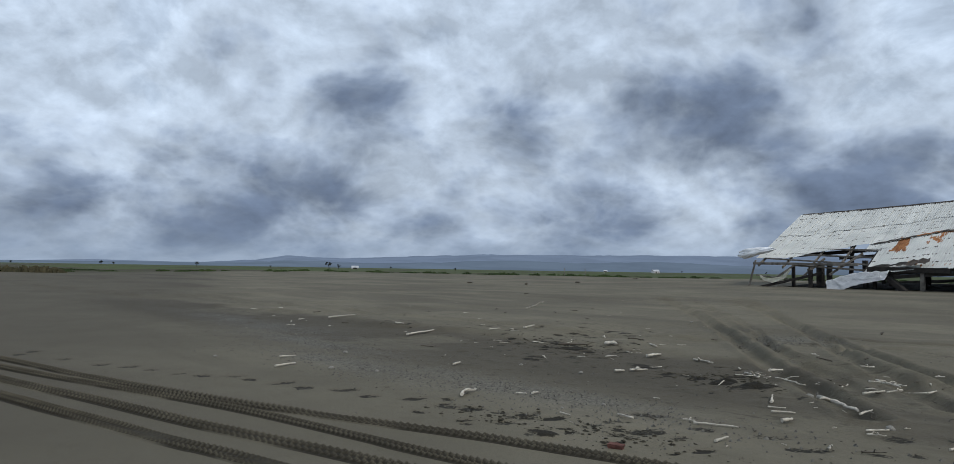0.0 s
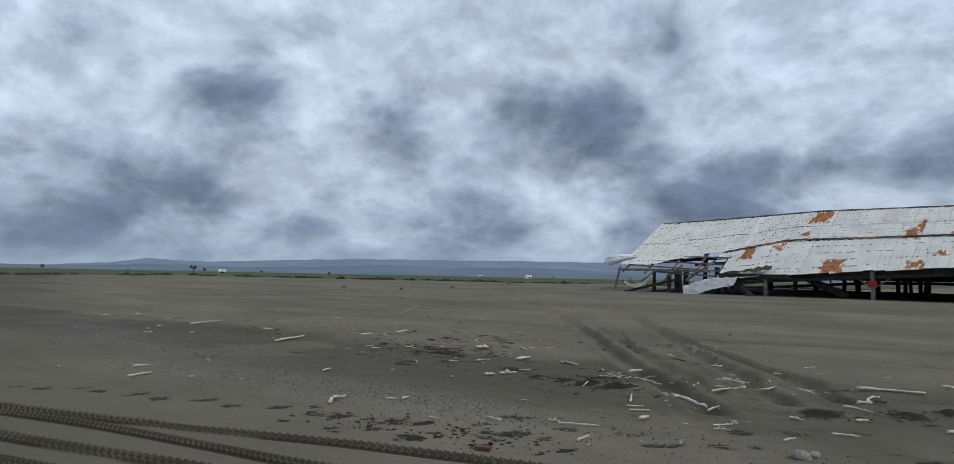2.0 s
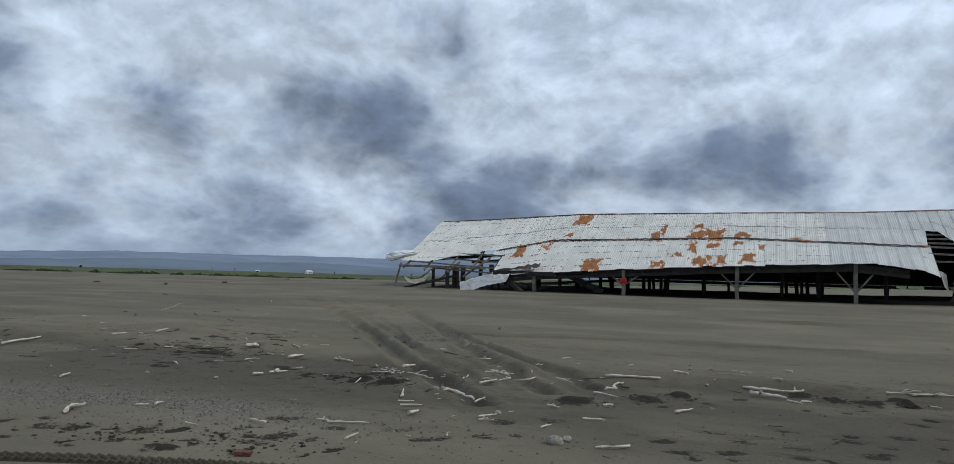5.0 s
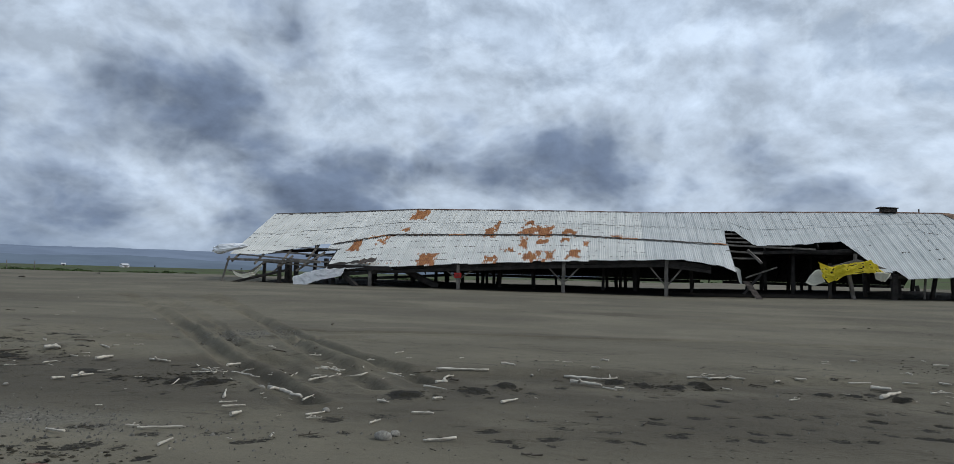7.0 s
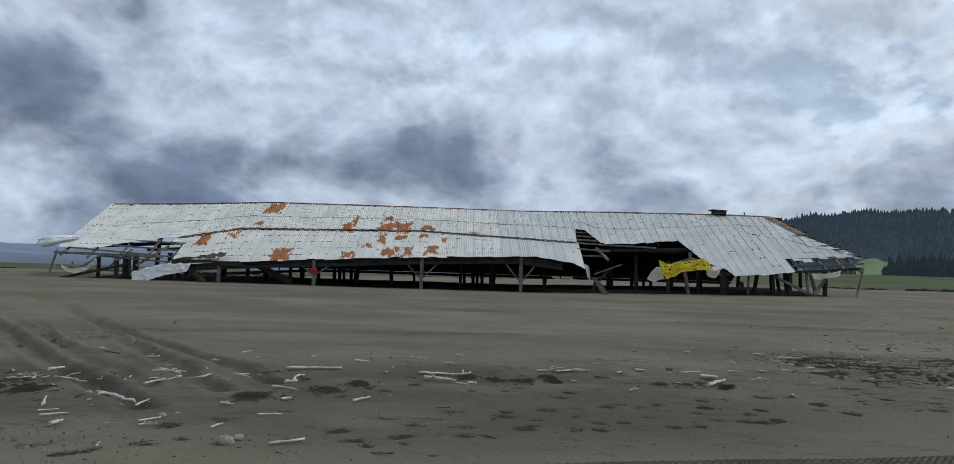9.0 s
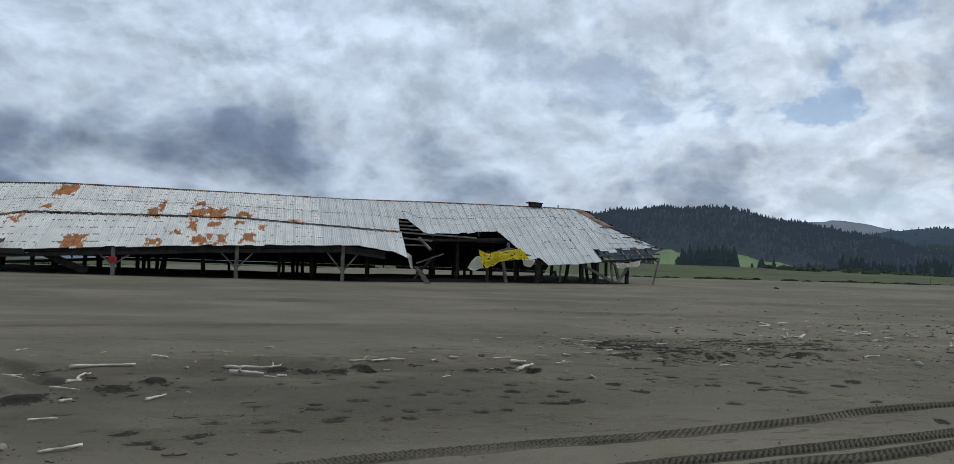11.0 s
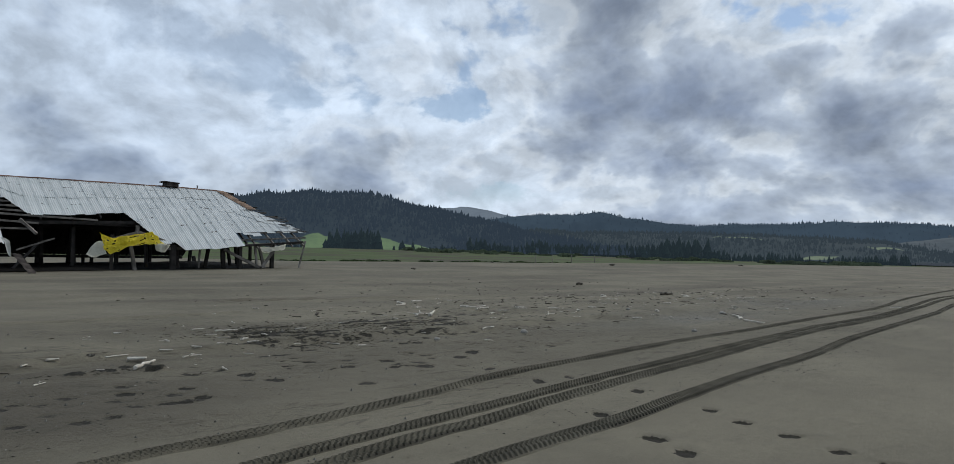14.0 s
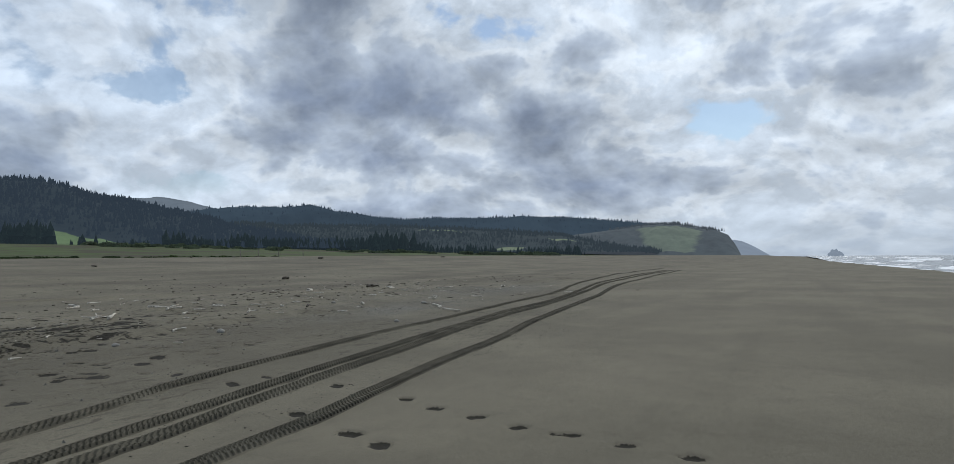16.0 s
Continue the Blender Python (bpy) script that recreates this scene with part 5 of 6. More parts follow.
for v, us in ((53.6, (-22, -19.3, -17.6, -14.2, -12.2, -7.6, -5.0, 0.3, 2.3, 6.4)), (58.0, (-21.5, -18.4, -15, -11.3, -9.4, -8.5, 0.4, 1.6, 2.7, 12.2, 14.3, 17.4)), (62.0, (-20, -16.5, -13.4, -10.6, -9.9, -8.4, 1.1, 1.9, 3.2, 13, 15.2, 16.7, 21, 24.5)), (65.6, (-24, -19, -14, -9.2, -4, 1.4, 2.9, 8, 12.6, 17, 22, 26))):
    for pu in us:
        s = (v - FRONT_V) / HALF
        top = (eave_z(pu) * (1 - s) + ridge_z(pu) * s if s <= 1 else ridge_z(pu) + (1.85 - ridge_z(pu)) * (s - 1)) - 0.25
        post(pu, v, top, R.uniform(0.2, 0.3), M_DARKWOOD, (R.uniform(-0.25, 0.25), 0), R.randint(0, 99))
# cross girts and tie beams, coloured dark for the shade inside
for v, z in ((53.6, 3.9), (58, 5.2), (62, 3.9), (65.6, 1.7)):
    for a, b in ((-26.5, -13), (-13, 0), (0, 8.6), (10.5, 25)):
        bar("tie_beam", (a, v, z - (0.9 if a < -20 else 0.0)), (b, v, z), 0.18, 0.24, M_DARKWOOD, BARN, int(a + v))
# rafters under the front and back slopes
x = -27.2
while x < 25:
    lowest = 0.0 if (-20 < x < 8.5 or x > 16.8) else max(0.0, mid(x) - 0.02) if x > 8.5 else 0.0
    if x < -20.3:
        lowest = max(0.0, mid(x) - 0.30)
    bar("rafter", on_roof(x, lowest, -0.17), on_roof(x, 0.98, -0.17), 0.09, 0.17, M_DARKWOOD if x > -20 else M_WOOD, BARN, int(x * 3))
    if x > -20:
        bar("rafter", (x, FRONT_V + 2 * HALF, 1.7), (x, FRONT_V + HALF, ridge_z(x) - 0.16), 0.09, 0.17, M_DARKWOOD, BARN, int(x * 5))
    x += 1.83
# purlins bared where sheets are gone: the left end, the gap, the right end
for s, a, b in ((0.30, -24.2, -19.6), (0.20, -26.0, -19.9), (0.10, -27.0, -19.8), (0.02, -24.6, -19.8)):
    bar("purlin", on_roof(a, s, -0.02), on_roof(b, s, -0.02), 0.10, 0.12, M_WOOD, BARN, int(s * 99))
bar("eave_beam", (-27.6, FRONT_V, 2.36), (-20.2, FRONT_V, 2.30), 0.14, 0.18, M_WOOD, BARN, 71)
for s, a, b in ((0.58, 8.6, 10.4), (0.50, 8.5, 11.2), (0.43, 8.3, 11.4), (0.36, 7.9, 14.6), (0.27, 8.6, 11.0), (0.17, 8.8, 10.6)):
    bar("purlin", on_roof(a, s, -0.05), on_roof(b, s, -0.05 - 0.15 * R.random()), 0.10, 0.12, M_WOOD, BARN, int(s * 77))
for s, a, b in ((0.09, 23.6, 28.9), (0.20, 24.4, 29.3), (0.30, 25.4, 28.9), (0.40, 26.0, 28.6), (0.50, 26.2, 28.2), (0.60, 26.0, 27.6), (0.70, 25.6, 27.2), (0.80, 25.3, 26.6), (0.90, 25.0, 26.0), (0.0, 23.5, 28.3)):
    bar("purlin", on_roof(a, s, 0.0), on_roof(b, s, -0.05 + 0.12 * R.random()), 0.09, 0.12, M_WOOD if R.random() < 0.6 else M_DARKWOOD, BARN, int(s * 55))
for x in (24.6, 26.0, 27.3, 28.2):
    bar("rafter", on_roof(x, -0.03, -0.15), on_roof(x, float(np.interp(x, [24.8, 26.5, 29.5], [0.98, 0.61, 0.16])), -0.13), 0.09, 0.16, M_WOOD, BARN, int(x * 9))
for i in range(16):
    s = R.uniform(0.12, 0.9)
    c = float(np.interp(s, [0.16, 0.61, 0.985], [29.4, 26.5, 24.9])) - R.uniform(-0.35, 0.9)
    d = R.uniform(0.5, 1.3)
    bar("loose_board", on_roof(c, s, 0.10), on_roof(c + d, s + R.uniform(-0.07, 0.03), 0.12 + R.uniform(-0.1, 0.12)), 0.16, 0.035, M_WOOD if i % 3 else M_DARKWOOD, BARN, i)
# a strip of rusty iron along the right rake
bm = bmesh.new()
prev = None
for i in range(9):
    s = 0.97 - 0.045 * i
    c = float(np.interp(s, [0.16, 0.61, 0.985], [29.4, 26.6, 25.0]))
    row = [bm.verts.new(on_roof(c + d, s, 0.13 + (0.05 if 0 < j < 3 else 0))) for j, d in enumerate((-0.42, -0.15, 0.1, 0.35))]
    if prev:
        for j in range(3):
            bm.faces.new((prev[j], prev[j + 1], row[j + 1], row[j]))
    prev = row
part("rake_flashing", bm, material("pale_rust", (0.26, 0.17, 0.115), 0.9, var=0.3, scale=2.0), BARN, "rusty flashing along the ragged gable edge")
# right-hand posts, some leaning
for i, (pu, v, top, w, mat, lean) in enumerate(((14.8, 50.4, 3.1, 0.2, M_DARKWOOD, 0), (15.9, 50.3, 2.6, 0.22, M_WOOD, 0.35), (13.4, 54, 3.6, 0.22, M_DARKWOOD, 0), (17.4, 52, 3.0, 0.2, M_DARKWOOD, 0.1), (18.6, 50.2, 2.5, 0.34, M_DARKWOOD, 0), (19.1, 51, 2.6, 0.3, M_DARKWOOD, 0.1), (20.0, 54, 3.2, 0.12, M_WOOD, 0),
                                           (20.6, 50.6, 2.3, 0.12, M_WOOD, -0.1), (21.6, 51.5, 2.5, 0.22, M_DARKWOOD, -0.3), (22.4, 51, 2.5, 0.28, M_DARKWOOD, 0.1), (23.4, 50.3, 2.5, 0.26, M_DARKWOOD, 0), (24.0, 54, 3.0, 0.2, M_DARKWOOD, 0.4), (24.5, 50.2, 2.6, 0.14, M_WOOD, 0.2), (25.0, 50.6, 2.6, 0.2, M_WOOD, 0.5), (26.0, 50.5, 2.7, 0.26, M_DARKWOOD, 0), (25.2, 55, 3.0, 0.3, M_DARKWOOD, 0.2), (26.4, 55, 2.8, 0.2, M_DARKWOOD, 0))):
    post(pu, v, top, w, mat, (lean, 0), i + 200)
for a, b in (((22.2, 50.3, 2.3), (24.8, 50.0, 1.0)), ((26.2, 50.2, 2.6), (25.0, 50.1, 1.0)), ((16.4, 50.3, 3.3), (14.2, 50.3, 2.6)), ((16.4, 50.3, 3.3), (18.2, 50.4, 2.75))):
    bar("loose_beam", a, b, 0.16, 0.2, M_WOOD, BARN, int(a[0]))
bar("eave_beam", (18.0, FRONT_V + 0.2, 2.25), (28.4, FRONT_V + 0.1, 2.92), 0.14, 0.2, M_WOOD, BARN, 91)
bar("eave_beam", (10.2, FRONT_V + 3.0, 3.75), (17.0, FRONT_V + 3.0, 4.05), 0.16, 0.22, M_DARKWOOD, BARN, 92)
bar("king_post", (16.3, 50.3, 2.4), (16.3, 50.3, 3.75), 0.2, 0.2, M_WOOD, BARN, 93)
# leaning end poles and fallen timbers at both ends
bar("prop_pole", (-27.9, FRONT_V - 0.2, gz(-27.9, 50)), (-27.4, FRONT_V, 2.6), 0.11, 0.11, M_WOOD, BARN, 94)
bar("prop_pole", (27.8, FRONT_V - 0.2, gz(28, 50)), (28.5, FRONT_V, 3.05), 0.11, 0.11, M_WOOD, BARN, 95)
bar("fallen_beam", (-27.2, FRONT_V - 0.6, 0.52), (-22.6, FRONT_V + 0.3, 1.75), 0.18, 0.18, M_DARKWOOD, BARN, 96)
bar("fallen_beam", (-27.4, FRONT_V, 1.5), (-24.9, FRONT_V, 1.25), 0.10, 0.10, M_WOOD, BARN, 97)
bar("strut", (-25.9, FRONT_V, 1.3), (-24.6, FRONT_V + 0.5, 2.35), 0.16, 0.14, M_WOOD, BARN, 98)
bar("strut", (-23.9, FRONT_V, 1.45), (-22.9, FRONT_V + 1.2, 2.75), 0.14, 0.14, M_WOOD, BARN, 99)
bar("strut", (-22.2, FRONT_V + 0.3, 1.6), (-20.6, FRONT_V + 1.8, 3.1), 0.14, 0.14, M_WOOD, BARN, 100)
for pu, v, top, w in ((-25.0, 50.9, 2.4, 0.2), (-23.4, 51.6, 2.3, 0.45), (-22.4, 50.8, 2.4, 0.3), (-20.2, 51.2, 2.6, 0.3), (-19.4, 50.6, 1.9, 0.22)):
    post(pu, v, top, w, M_DARKWOOD, seed=int(pu * 7))
bar("fallen_beam", (-19.6, FRONT_V, 2.0), (-14.8, FRONT_V - 0.1, 1.95), 0.24, 0.34, M_DARKWOOD, BARN, 101)
bar("fallen_beam", (-18.9, FRONT_V + 0.2, 1.9), (-17.2, FRONT_V - 0.4, 0.55), 0.34, 0.34, M_DARKWOOD, BARN, 102)
bar("fallen_beam", (-14.4, FRONT_V + 1, 2.1), (-11.6, FRONT_V + 1.2, 0.75), 0.45, 0.45, M_DARKWOOD, BARN, 103)
bar("ridge_board", (25.0, FRONT_V + HALF, 7.1), (26.2, FRONT_V + HALF, 7.0), 0.3, 0.2, M_DARKWOOD, BARN, 104)
# drooping sheet and debris at the gap
bar("loose_board", (9.4, FRONT_V + 0.4, 0.9), (10.6, FRONT_V + 0.6, 2.3), 0.5, 0.05, M_DARKWOOD, BARN, 105)
bar("loose_board", (9.6, FRONT_V + 0.6, 2.0), (11.5, FRONT_V + 0.2, 2.75), 0.12, 0.10, M_WOOD, BARN, 106)
bar("strut", (9.9, FRONT_V + 1.6, 3.9), (10.7, FRONT_V + 1.0, 3.0), 0.16, 0.16, M_WOOD, BARN, 107)


def crumpled(name, path_a, path_b, mat, parent, rows, cols, sag, seed, label="", wrinkle=0.08, holes=0.0, thick=0.012):
    """A cloth stretched between two edge lines, wrinkled by the wind."""
    r = random.Random(seed)
    A, B = [Vector(p) for p in path_a], [Vector(p) for p in path_b]

    def along(P, t):
        k = t * (len(P) - 1)
        i = min(int(k), len(P) - 2)
        return P[i].lerp(P[i + 1], k - i)
    bm = bmesh.new()
    g = []
    for j in range(rows + 1):
        line = []
        for i in range(cols + 1):
            s, t = i / cols, j / rows
            p = along(A, s).lerp(along(B, s), t)
            w = noise.noise(Vector((p.x * 1.7, p.z * 2.3 + seed, p.y * 1.7))) * wrinkle + noise.noise(Vector((p.x * 5, p.z * 5 + seed, p.y * 4))) * wrinkle * 0.4
            p = p + Vector((w * 0.5, -abs(w) - sag * math.sin(math.pi * s) * 0.4, w - sag * math.sin(math.pi * t) * 0.5))
            line.append(bm.verts.new(p))
        g.append(line)
    for j in range(rows):
        for i in range(cols):
            if holes and noise.noise(Vector((i * 0.33 + seed, j * 0.8, 0))) > holes and 0 < j < rows - 1:
                continue
            f = bm.faces.new((g[j][i], g[j][i + 1], g[j + 1][i + 1], g[j + 1][i]))
            f.smooth = True
    bmesh.ops.solidify(bm, geom=bm.faces[:], thickness=thick)
    return part(name, bm, mat, parent, label)


def billow(name, centre, size, mat, seed, label):
    """A wind-filled bag of plastic sheeting."""
    bm = bmesh.new()
    bmesh.ops.create_uvsphere(bm, u_segments=64, v_segments=36, radius=1.0)
    for v in bm.verts:
        n = noise.noise(v.co * 1.6 + Vector((seed, 0, 0))) * 0.30 - abs(noise.noise(Vector((v.co.x * 1.6, v.co.y * 4, v.co.z * 5 + seed)))) * 0.30 + noise.noise(v.co * 7 + Vector((0, seed, 0))) * 0.07
        p = v.co * (1 + n)
        taper = 0.72 - 0.34 * p.x
        v.co = Vector((centre[0] + p.x * size[0], centre[1] + p.y * size[1] * taper, centre[2] + p.z * size[2] * taper + 0.28 * p.x * size[0] * 0.5))
    for f in bm.faces:
        f.smooth = True
    e = empty(name, TURN)
    part("sheet", bm, mat, e)
    tagged(e, label, "plastic sheet")
    return e


billow("plastic_sheet", (-27.6, FRONT_V + 0.3, 3.22), (1.65, 0.40, 0.44), M_TARP, 3, "white plastic sheet blown out from the barn's gable corner")
w2 = empty("plastic_sheet", TURN)

crumpled("sheet", [(-22.02, 49.4, 1.18), (-21.39, 49.5, 1.42), (-20.38, 49.6, 1.70), (-19.37, 49.6, 1.80), (-18.2, 49.8, 1.95)], [(-21.9, 49.2, 0.62), (-20.97, 49.2, 0.58), (-20.26, 49.3, 0.95), (-19.35, 49.4, 1.15), (-18.4, 49.5, 1.32)], M_TARP, w2, 14, 44, 0.1, 8, wrinkle=0.16)
tagged(w2, "white plastic sheet hanging torn from the broken eave", "plastic sheet")
w3 = empty("plastic_sheet", TURN)
crumpled("sheet", [(-27.0, 49.8, 1.5), (-26.0, 49.7, 1.25), (-25.3, 49.8, 1.4), (-24.7, 49.9, 2.1)], [(-26.9, 49.7, 1.35), (-25.9, 49.5, 0.95), (-25.1, 49.7, 1.25), (-24.6, 49.8, 1.95)], M_CREAM, w3, 6, 20, 0.05, 6, wrinkle=0.1)
tagged(w3, "cream plastic strip draped over a broken rail", "plastic sheet")
yt = empty("tarpaulin", TURN)
crumpled("sheet", [(13.92, 49.9, 3.2), (14.81, 49.8, 2.82), (15.74, 49.8, 3.06), (16.97, 49.8, 3.28), (17.85, 49.8, 2.62)], [(14.19, 49.7, 2.1), (14.5, 49.6, 1.82), (15.74, 49.6, 2.42), (16.97, 49.6, 2.52), (17.85, 49.7, 2.5)], M_YELLOW, yt, 14, 44, 0.06, 9, wrinkle=0.14, holes=0.40)
tagged(yt, "torn yellow tarpaulin slung across the open bay", "tarpaulin")
for a, b, sd in ((((13.45, 49.9, 2.3), (13.72, 49.9, 2.55), (14.1, 49.8, 2.65)), ((13.17, 49.8, 1.86), (13.72, 49.7, 1.63), (14.34, 49.7, 1.89)), 12), (((17.2, 49.7, 2.55), (17.7, 49.6, 2.52), (18.19, 49.7, 2.45)), ((17.35, 49.7, 2.13), (17.6, 49.6, 1.98), (17.9, 49.7, 2.0)), 13), (((24.6, 49.6, 2.5), (25.6, 49.6, 2.6), (26.7, 49.7, 2.75)), ((24.8, 49.5, 2.1), (25.7, 49.5, 2.2), (26.6, 49.6, 2.45)), 14)):
    e = empty("plastic_sheet", TURN)
    crumpled("sheet", a, b, M_CREAM, e, 6, 12, 0.05, sd, wrinkle=0.12)
    tagged(e, "dirty white rag of sheeting caught on the barn's timbers", "plastic sheet")
# drooped white edge at the gap
e = empty("plastic_sheet", TURN)
crumpled("sheet", [(8.6, 49.7, 2.75), (8.85, 49.6, 2.7), (9.05, 49.7, 2.5)], [(9.0, 49.6, 1.75), (9.12, 49.6, 1.6), (9.2, 49.7, 1.6)], M_SHEET, e, 12, 8, -0.25, 15, wrinkle=0.06)
tagged(e, "bent-down white roofing strip hanging at the torn eave", "roofing strip")
bm = bmesh.new()
rws = [[bm.verts.new((9.2 + 0.42 * i / 6 + 0.10 * j, 49.5 - 0.12 * j, 1.75 - 0.16 * j + 0.03 * (-1) ** j + 0.02 * math.sin(i))) for i in range(7)] for j in range(8)]
for p, q in zip(rws, rws[1:]):
    for i in range(6):
        bm.faces.new((p[i], p[i + 1], q[i + 1], q[i]))
e = empty("fallen_sheet", TURN)
part("sheet", bm, M_BARE, e)
tagged(e, "crumpled fallen piece of corrugated iron on the sand", "roof sheet")

# vent box on the ridge
cup = empty("roof_vent", TURN @ pose(21.1, FRONT_V + HALF, 7.2))
bm = bmesh.new()
bmesh.ops.create_cube(bm, size=1, matrix=Matrix.Translation((0, 0, 0.15)) @ Matrix.Diagonal((0.95, 0.8, 0.30, 1)))
bmesh.ops.bevel(bm, geom=bm.edges[:], offset=0.03, segments=2)
part("box", bm, M_DARKWOOD, cup)
bm = bmesh.new()
bmesh.ops.create_cube(bm, size=1, matrix=Matrix.Translation((-0.08, 0, 0.34)) @ Matrix.Rotation(0.05, 4, "Y") @ Matrix.Diagonal((1.25, 1.0, 0.07, 1)))
bmesh.ops.bevel(bm, geom=bm.edges[:], offset=0.02, segments=1)
part("lid", bm, M_BARE, cup)
for z in (0.07, 0.15, 0.23):
    part("slat", bar_mesh("slat", (-0.45, -0.42, z), (0.45, -0.42, z), 0.04, 0.06, int(z * 100)), M_BARE, cup)
tagged(cup, "dark boxy louvred vent standing on the roof ridge", "roof vent")
pin = empty("vent_pipe", TURN @ pose(23.2, FRONT_V + HALF, 7.15))
part("pipe", pole_mesh([(0, 0, 0), (0, 0, 0.35)], [0.05, 0.05], 8), M_BARE, pin)
tagged(pin, "short dark pipe on the roof ridge", "pipe")

# red warning sign on the post
sign = empty("warning_sign", TURN @ pose(-9.9, FRONT_V - 0.06, 1.62))
bm = bmesh.new()
bmesh.ops.create_cube(bm, size=1, matrix=Matrix.Diagonal((0.50, 0.03, 0.36, 1)))
bmesh.ops.bevel(bm, geom=bm.edges[:], offset=0.01, segments=2)
part("plate", bm, M_RED, sign)
for z in (0.08, -0.02, -0.11):
    bm = bmesh.new()
    bmesh.ops.create_cube(bm, size=1, matrix=Matrix.Translation((0, -0.022, z)) @ Matrix.Diagonal((0.34, 0.008, 0.035, 1)))
    part("text_bar", bm, M_BARE, sign, "dark unreadable line of lettering")
tagged(sign, "small red sign nailed to a grey barn post", "sign")

# ================= fresh tyre tracks =================


def tyre_track(pts, width, pitch, seed, angle):
    """A pressed tyre print: paired rows of slanted lug marks with a raised edge, laid into the sand."""
    P = smooth_path(pts, pitch / 6)
    d = np.gradient(P, axis=0)
    d /= np.linalg.norm(d, axis=1)[:, None]
    nrm = np.stack([-d[:, 1], d[:, 0]], -1)
    cross = np.array([-1.4, -1.02, -0.86, -0.66, -0.45, -0.24, -0.06, 0.06, 0.24, 0.45, 0.66, 0.86, 1.02, 1.4])
    s = np.arange(len(P)) * pitch / 6
    X, S = np.meshgrid(cross, s)
    U = P[:, 0][:, None] + nrm[:, 0][:, None] * cross[None] * width / 2
    V = P[:, 1][:, None] + nrm[:, 1][:, None] * cross[None] * width / 2
    wob = fractal(S * 0.7, X * 0.3, seed, 3)
    phase = (S + angle * np.abs(X) * width + (X > 0) * pitch * 0.5) / pitch
    fresh = 1 - ramp(S, 36, 44)
    lug = ramp(np.cos(phase * 2 * math.pi) + 1.2 * (wob - 0.5) - 0.75 * fresh, -0.45, 0.15) * (np.abs(X) < 0.95) * (np.abs(X) > 0.1)
    Z = land(U, V) - 0.006 + 0.026 * lug * (0.55 + 0.8 * wob)
    Z += 0.003 * ((np.abs(X) > 0.95) & (np.abs(X) < 1.1)) * (0.3 + 1.2 * fractal(S * 3, X * 2, seed + 4, 2))
    Z[:, 0] -= 0.03
    Z[:, -1] -= 0.03
    Z += 0.012
    me = grid_mesh("tyre_track", np.stack([U, V, Z], -1).reshape(-1, 3), len(s), len(cross), smooth=False)
    # recess mask: groove shade put into the colour
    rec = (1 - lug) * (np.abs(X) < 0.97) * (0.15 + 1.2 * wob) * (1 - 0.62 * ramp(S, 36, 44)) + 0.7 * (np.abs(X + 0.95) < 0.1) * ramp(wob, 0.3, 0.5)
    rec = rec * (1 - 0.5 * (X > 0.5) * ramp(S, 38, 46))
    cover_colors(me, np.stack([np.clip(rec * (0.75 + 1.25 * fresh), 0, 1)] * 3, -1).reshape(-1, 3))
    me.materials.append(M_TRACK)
    ob = new("tyre_track", me)
    ob.matrix_world = TURN
    tagged(ob, "fresh tyre track with chevron lug marks pressed into the sand", "tyre track", group="tyre tracks", kind="stuff")


TRACKS = [
    ([(-40, -3.2), (-24, -0.9), (-14.2, 1.67), (-11.2, 2.41), (-9.2, 2.99), (-7.7, 3.52), (-6.5, 3.98), (-5.3, 4.47), (-4.3, 4.79), (-1.8, 5.65), (0.8, 6.35), (2.6, 6.66), (4.1, 6.87), (6.0, 7.29), (8.4, 7.88), (13.8, 8.54), (22.3, 9.38), (30.3, 10.2), (40.7, 12.0), (58.4, 14.2), (90, 15.5)], 0.23, 0.088, 1, 0.85),
    ([(-38, -3.3), (-22, -0.8), (-13.1, 1.54), (-10.0, 2.51), (-7.8, 3.19), (-5.9, 3.60), (-4.8, 3.82), (-1, 4.8), (3.3, 5.83), (5.0, 6.12), (6.9, 6.45), (8.9, 6.8), (11.6, 7.16), (19.4, 8.20), (25.3, 8.6), (34.7, 10.06), (48.8, 11.9), (80, 13.6)], 0.22, 0.072, 2, -0.9),
    ([(-36, -3.3), (-20, -0.7), (-11.7, 1.39), (-9.4, 2.03), (-7.6, 2.49), (-6.3, 2.87), (-5.2, 3.19), (-1, 4.3), (4.3, 5.61), (5.5, 5.79), (6.6, 6.02), (8.2, 6.30), (10.8, 6.70), (18.3, 7.75), (24.1, 8.2), (33.5, 9.5), (48, 11.3), (80, 13.0)], 0.25, 0.088, 3, 0.9),
    ([(-34, -3.3), (-18, -0.6), (-10.3, 1.22), (-8.2, 1.77), (-6.6, 2.18), (-5.7, 2.45), (-1, 3.6), (3, 4.45), (5.0, 4.8), (6.7, 4.95), (8.3, 5.21), (10.7, 5.57), (13.8, 5.90), (17.3, 6.49), (21.5, 7.00), (28.0, 7.79), (44, 9.9), (80, 12.2)], 0.25, 0.072, 4, -0.9),
]
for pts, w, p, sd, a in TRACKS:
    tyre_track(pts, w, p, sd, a)

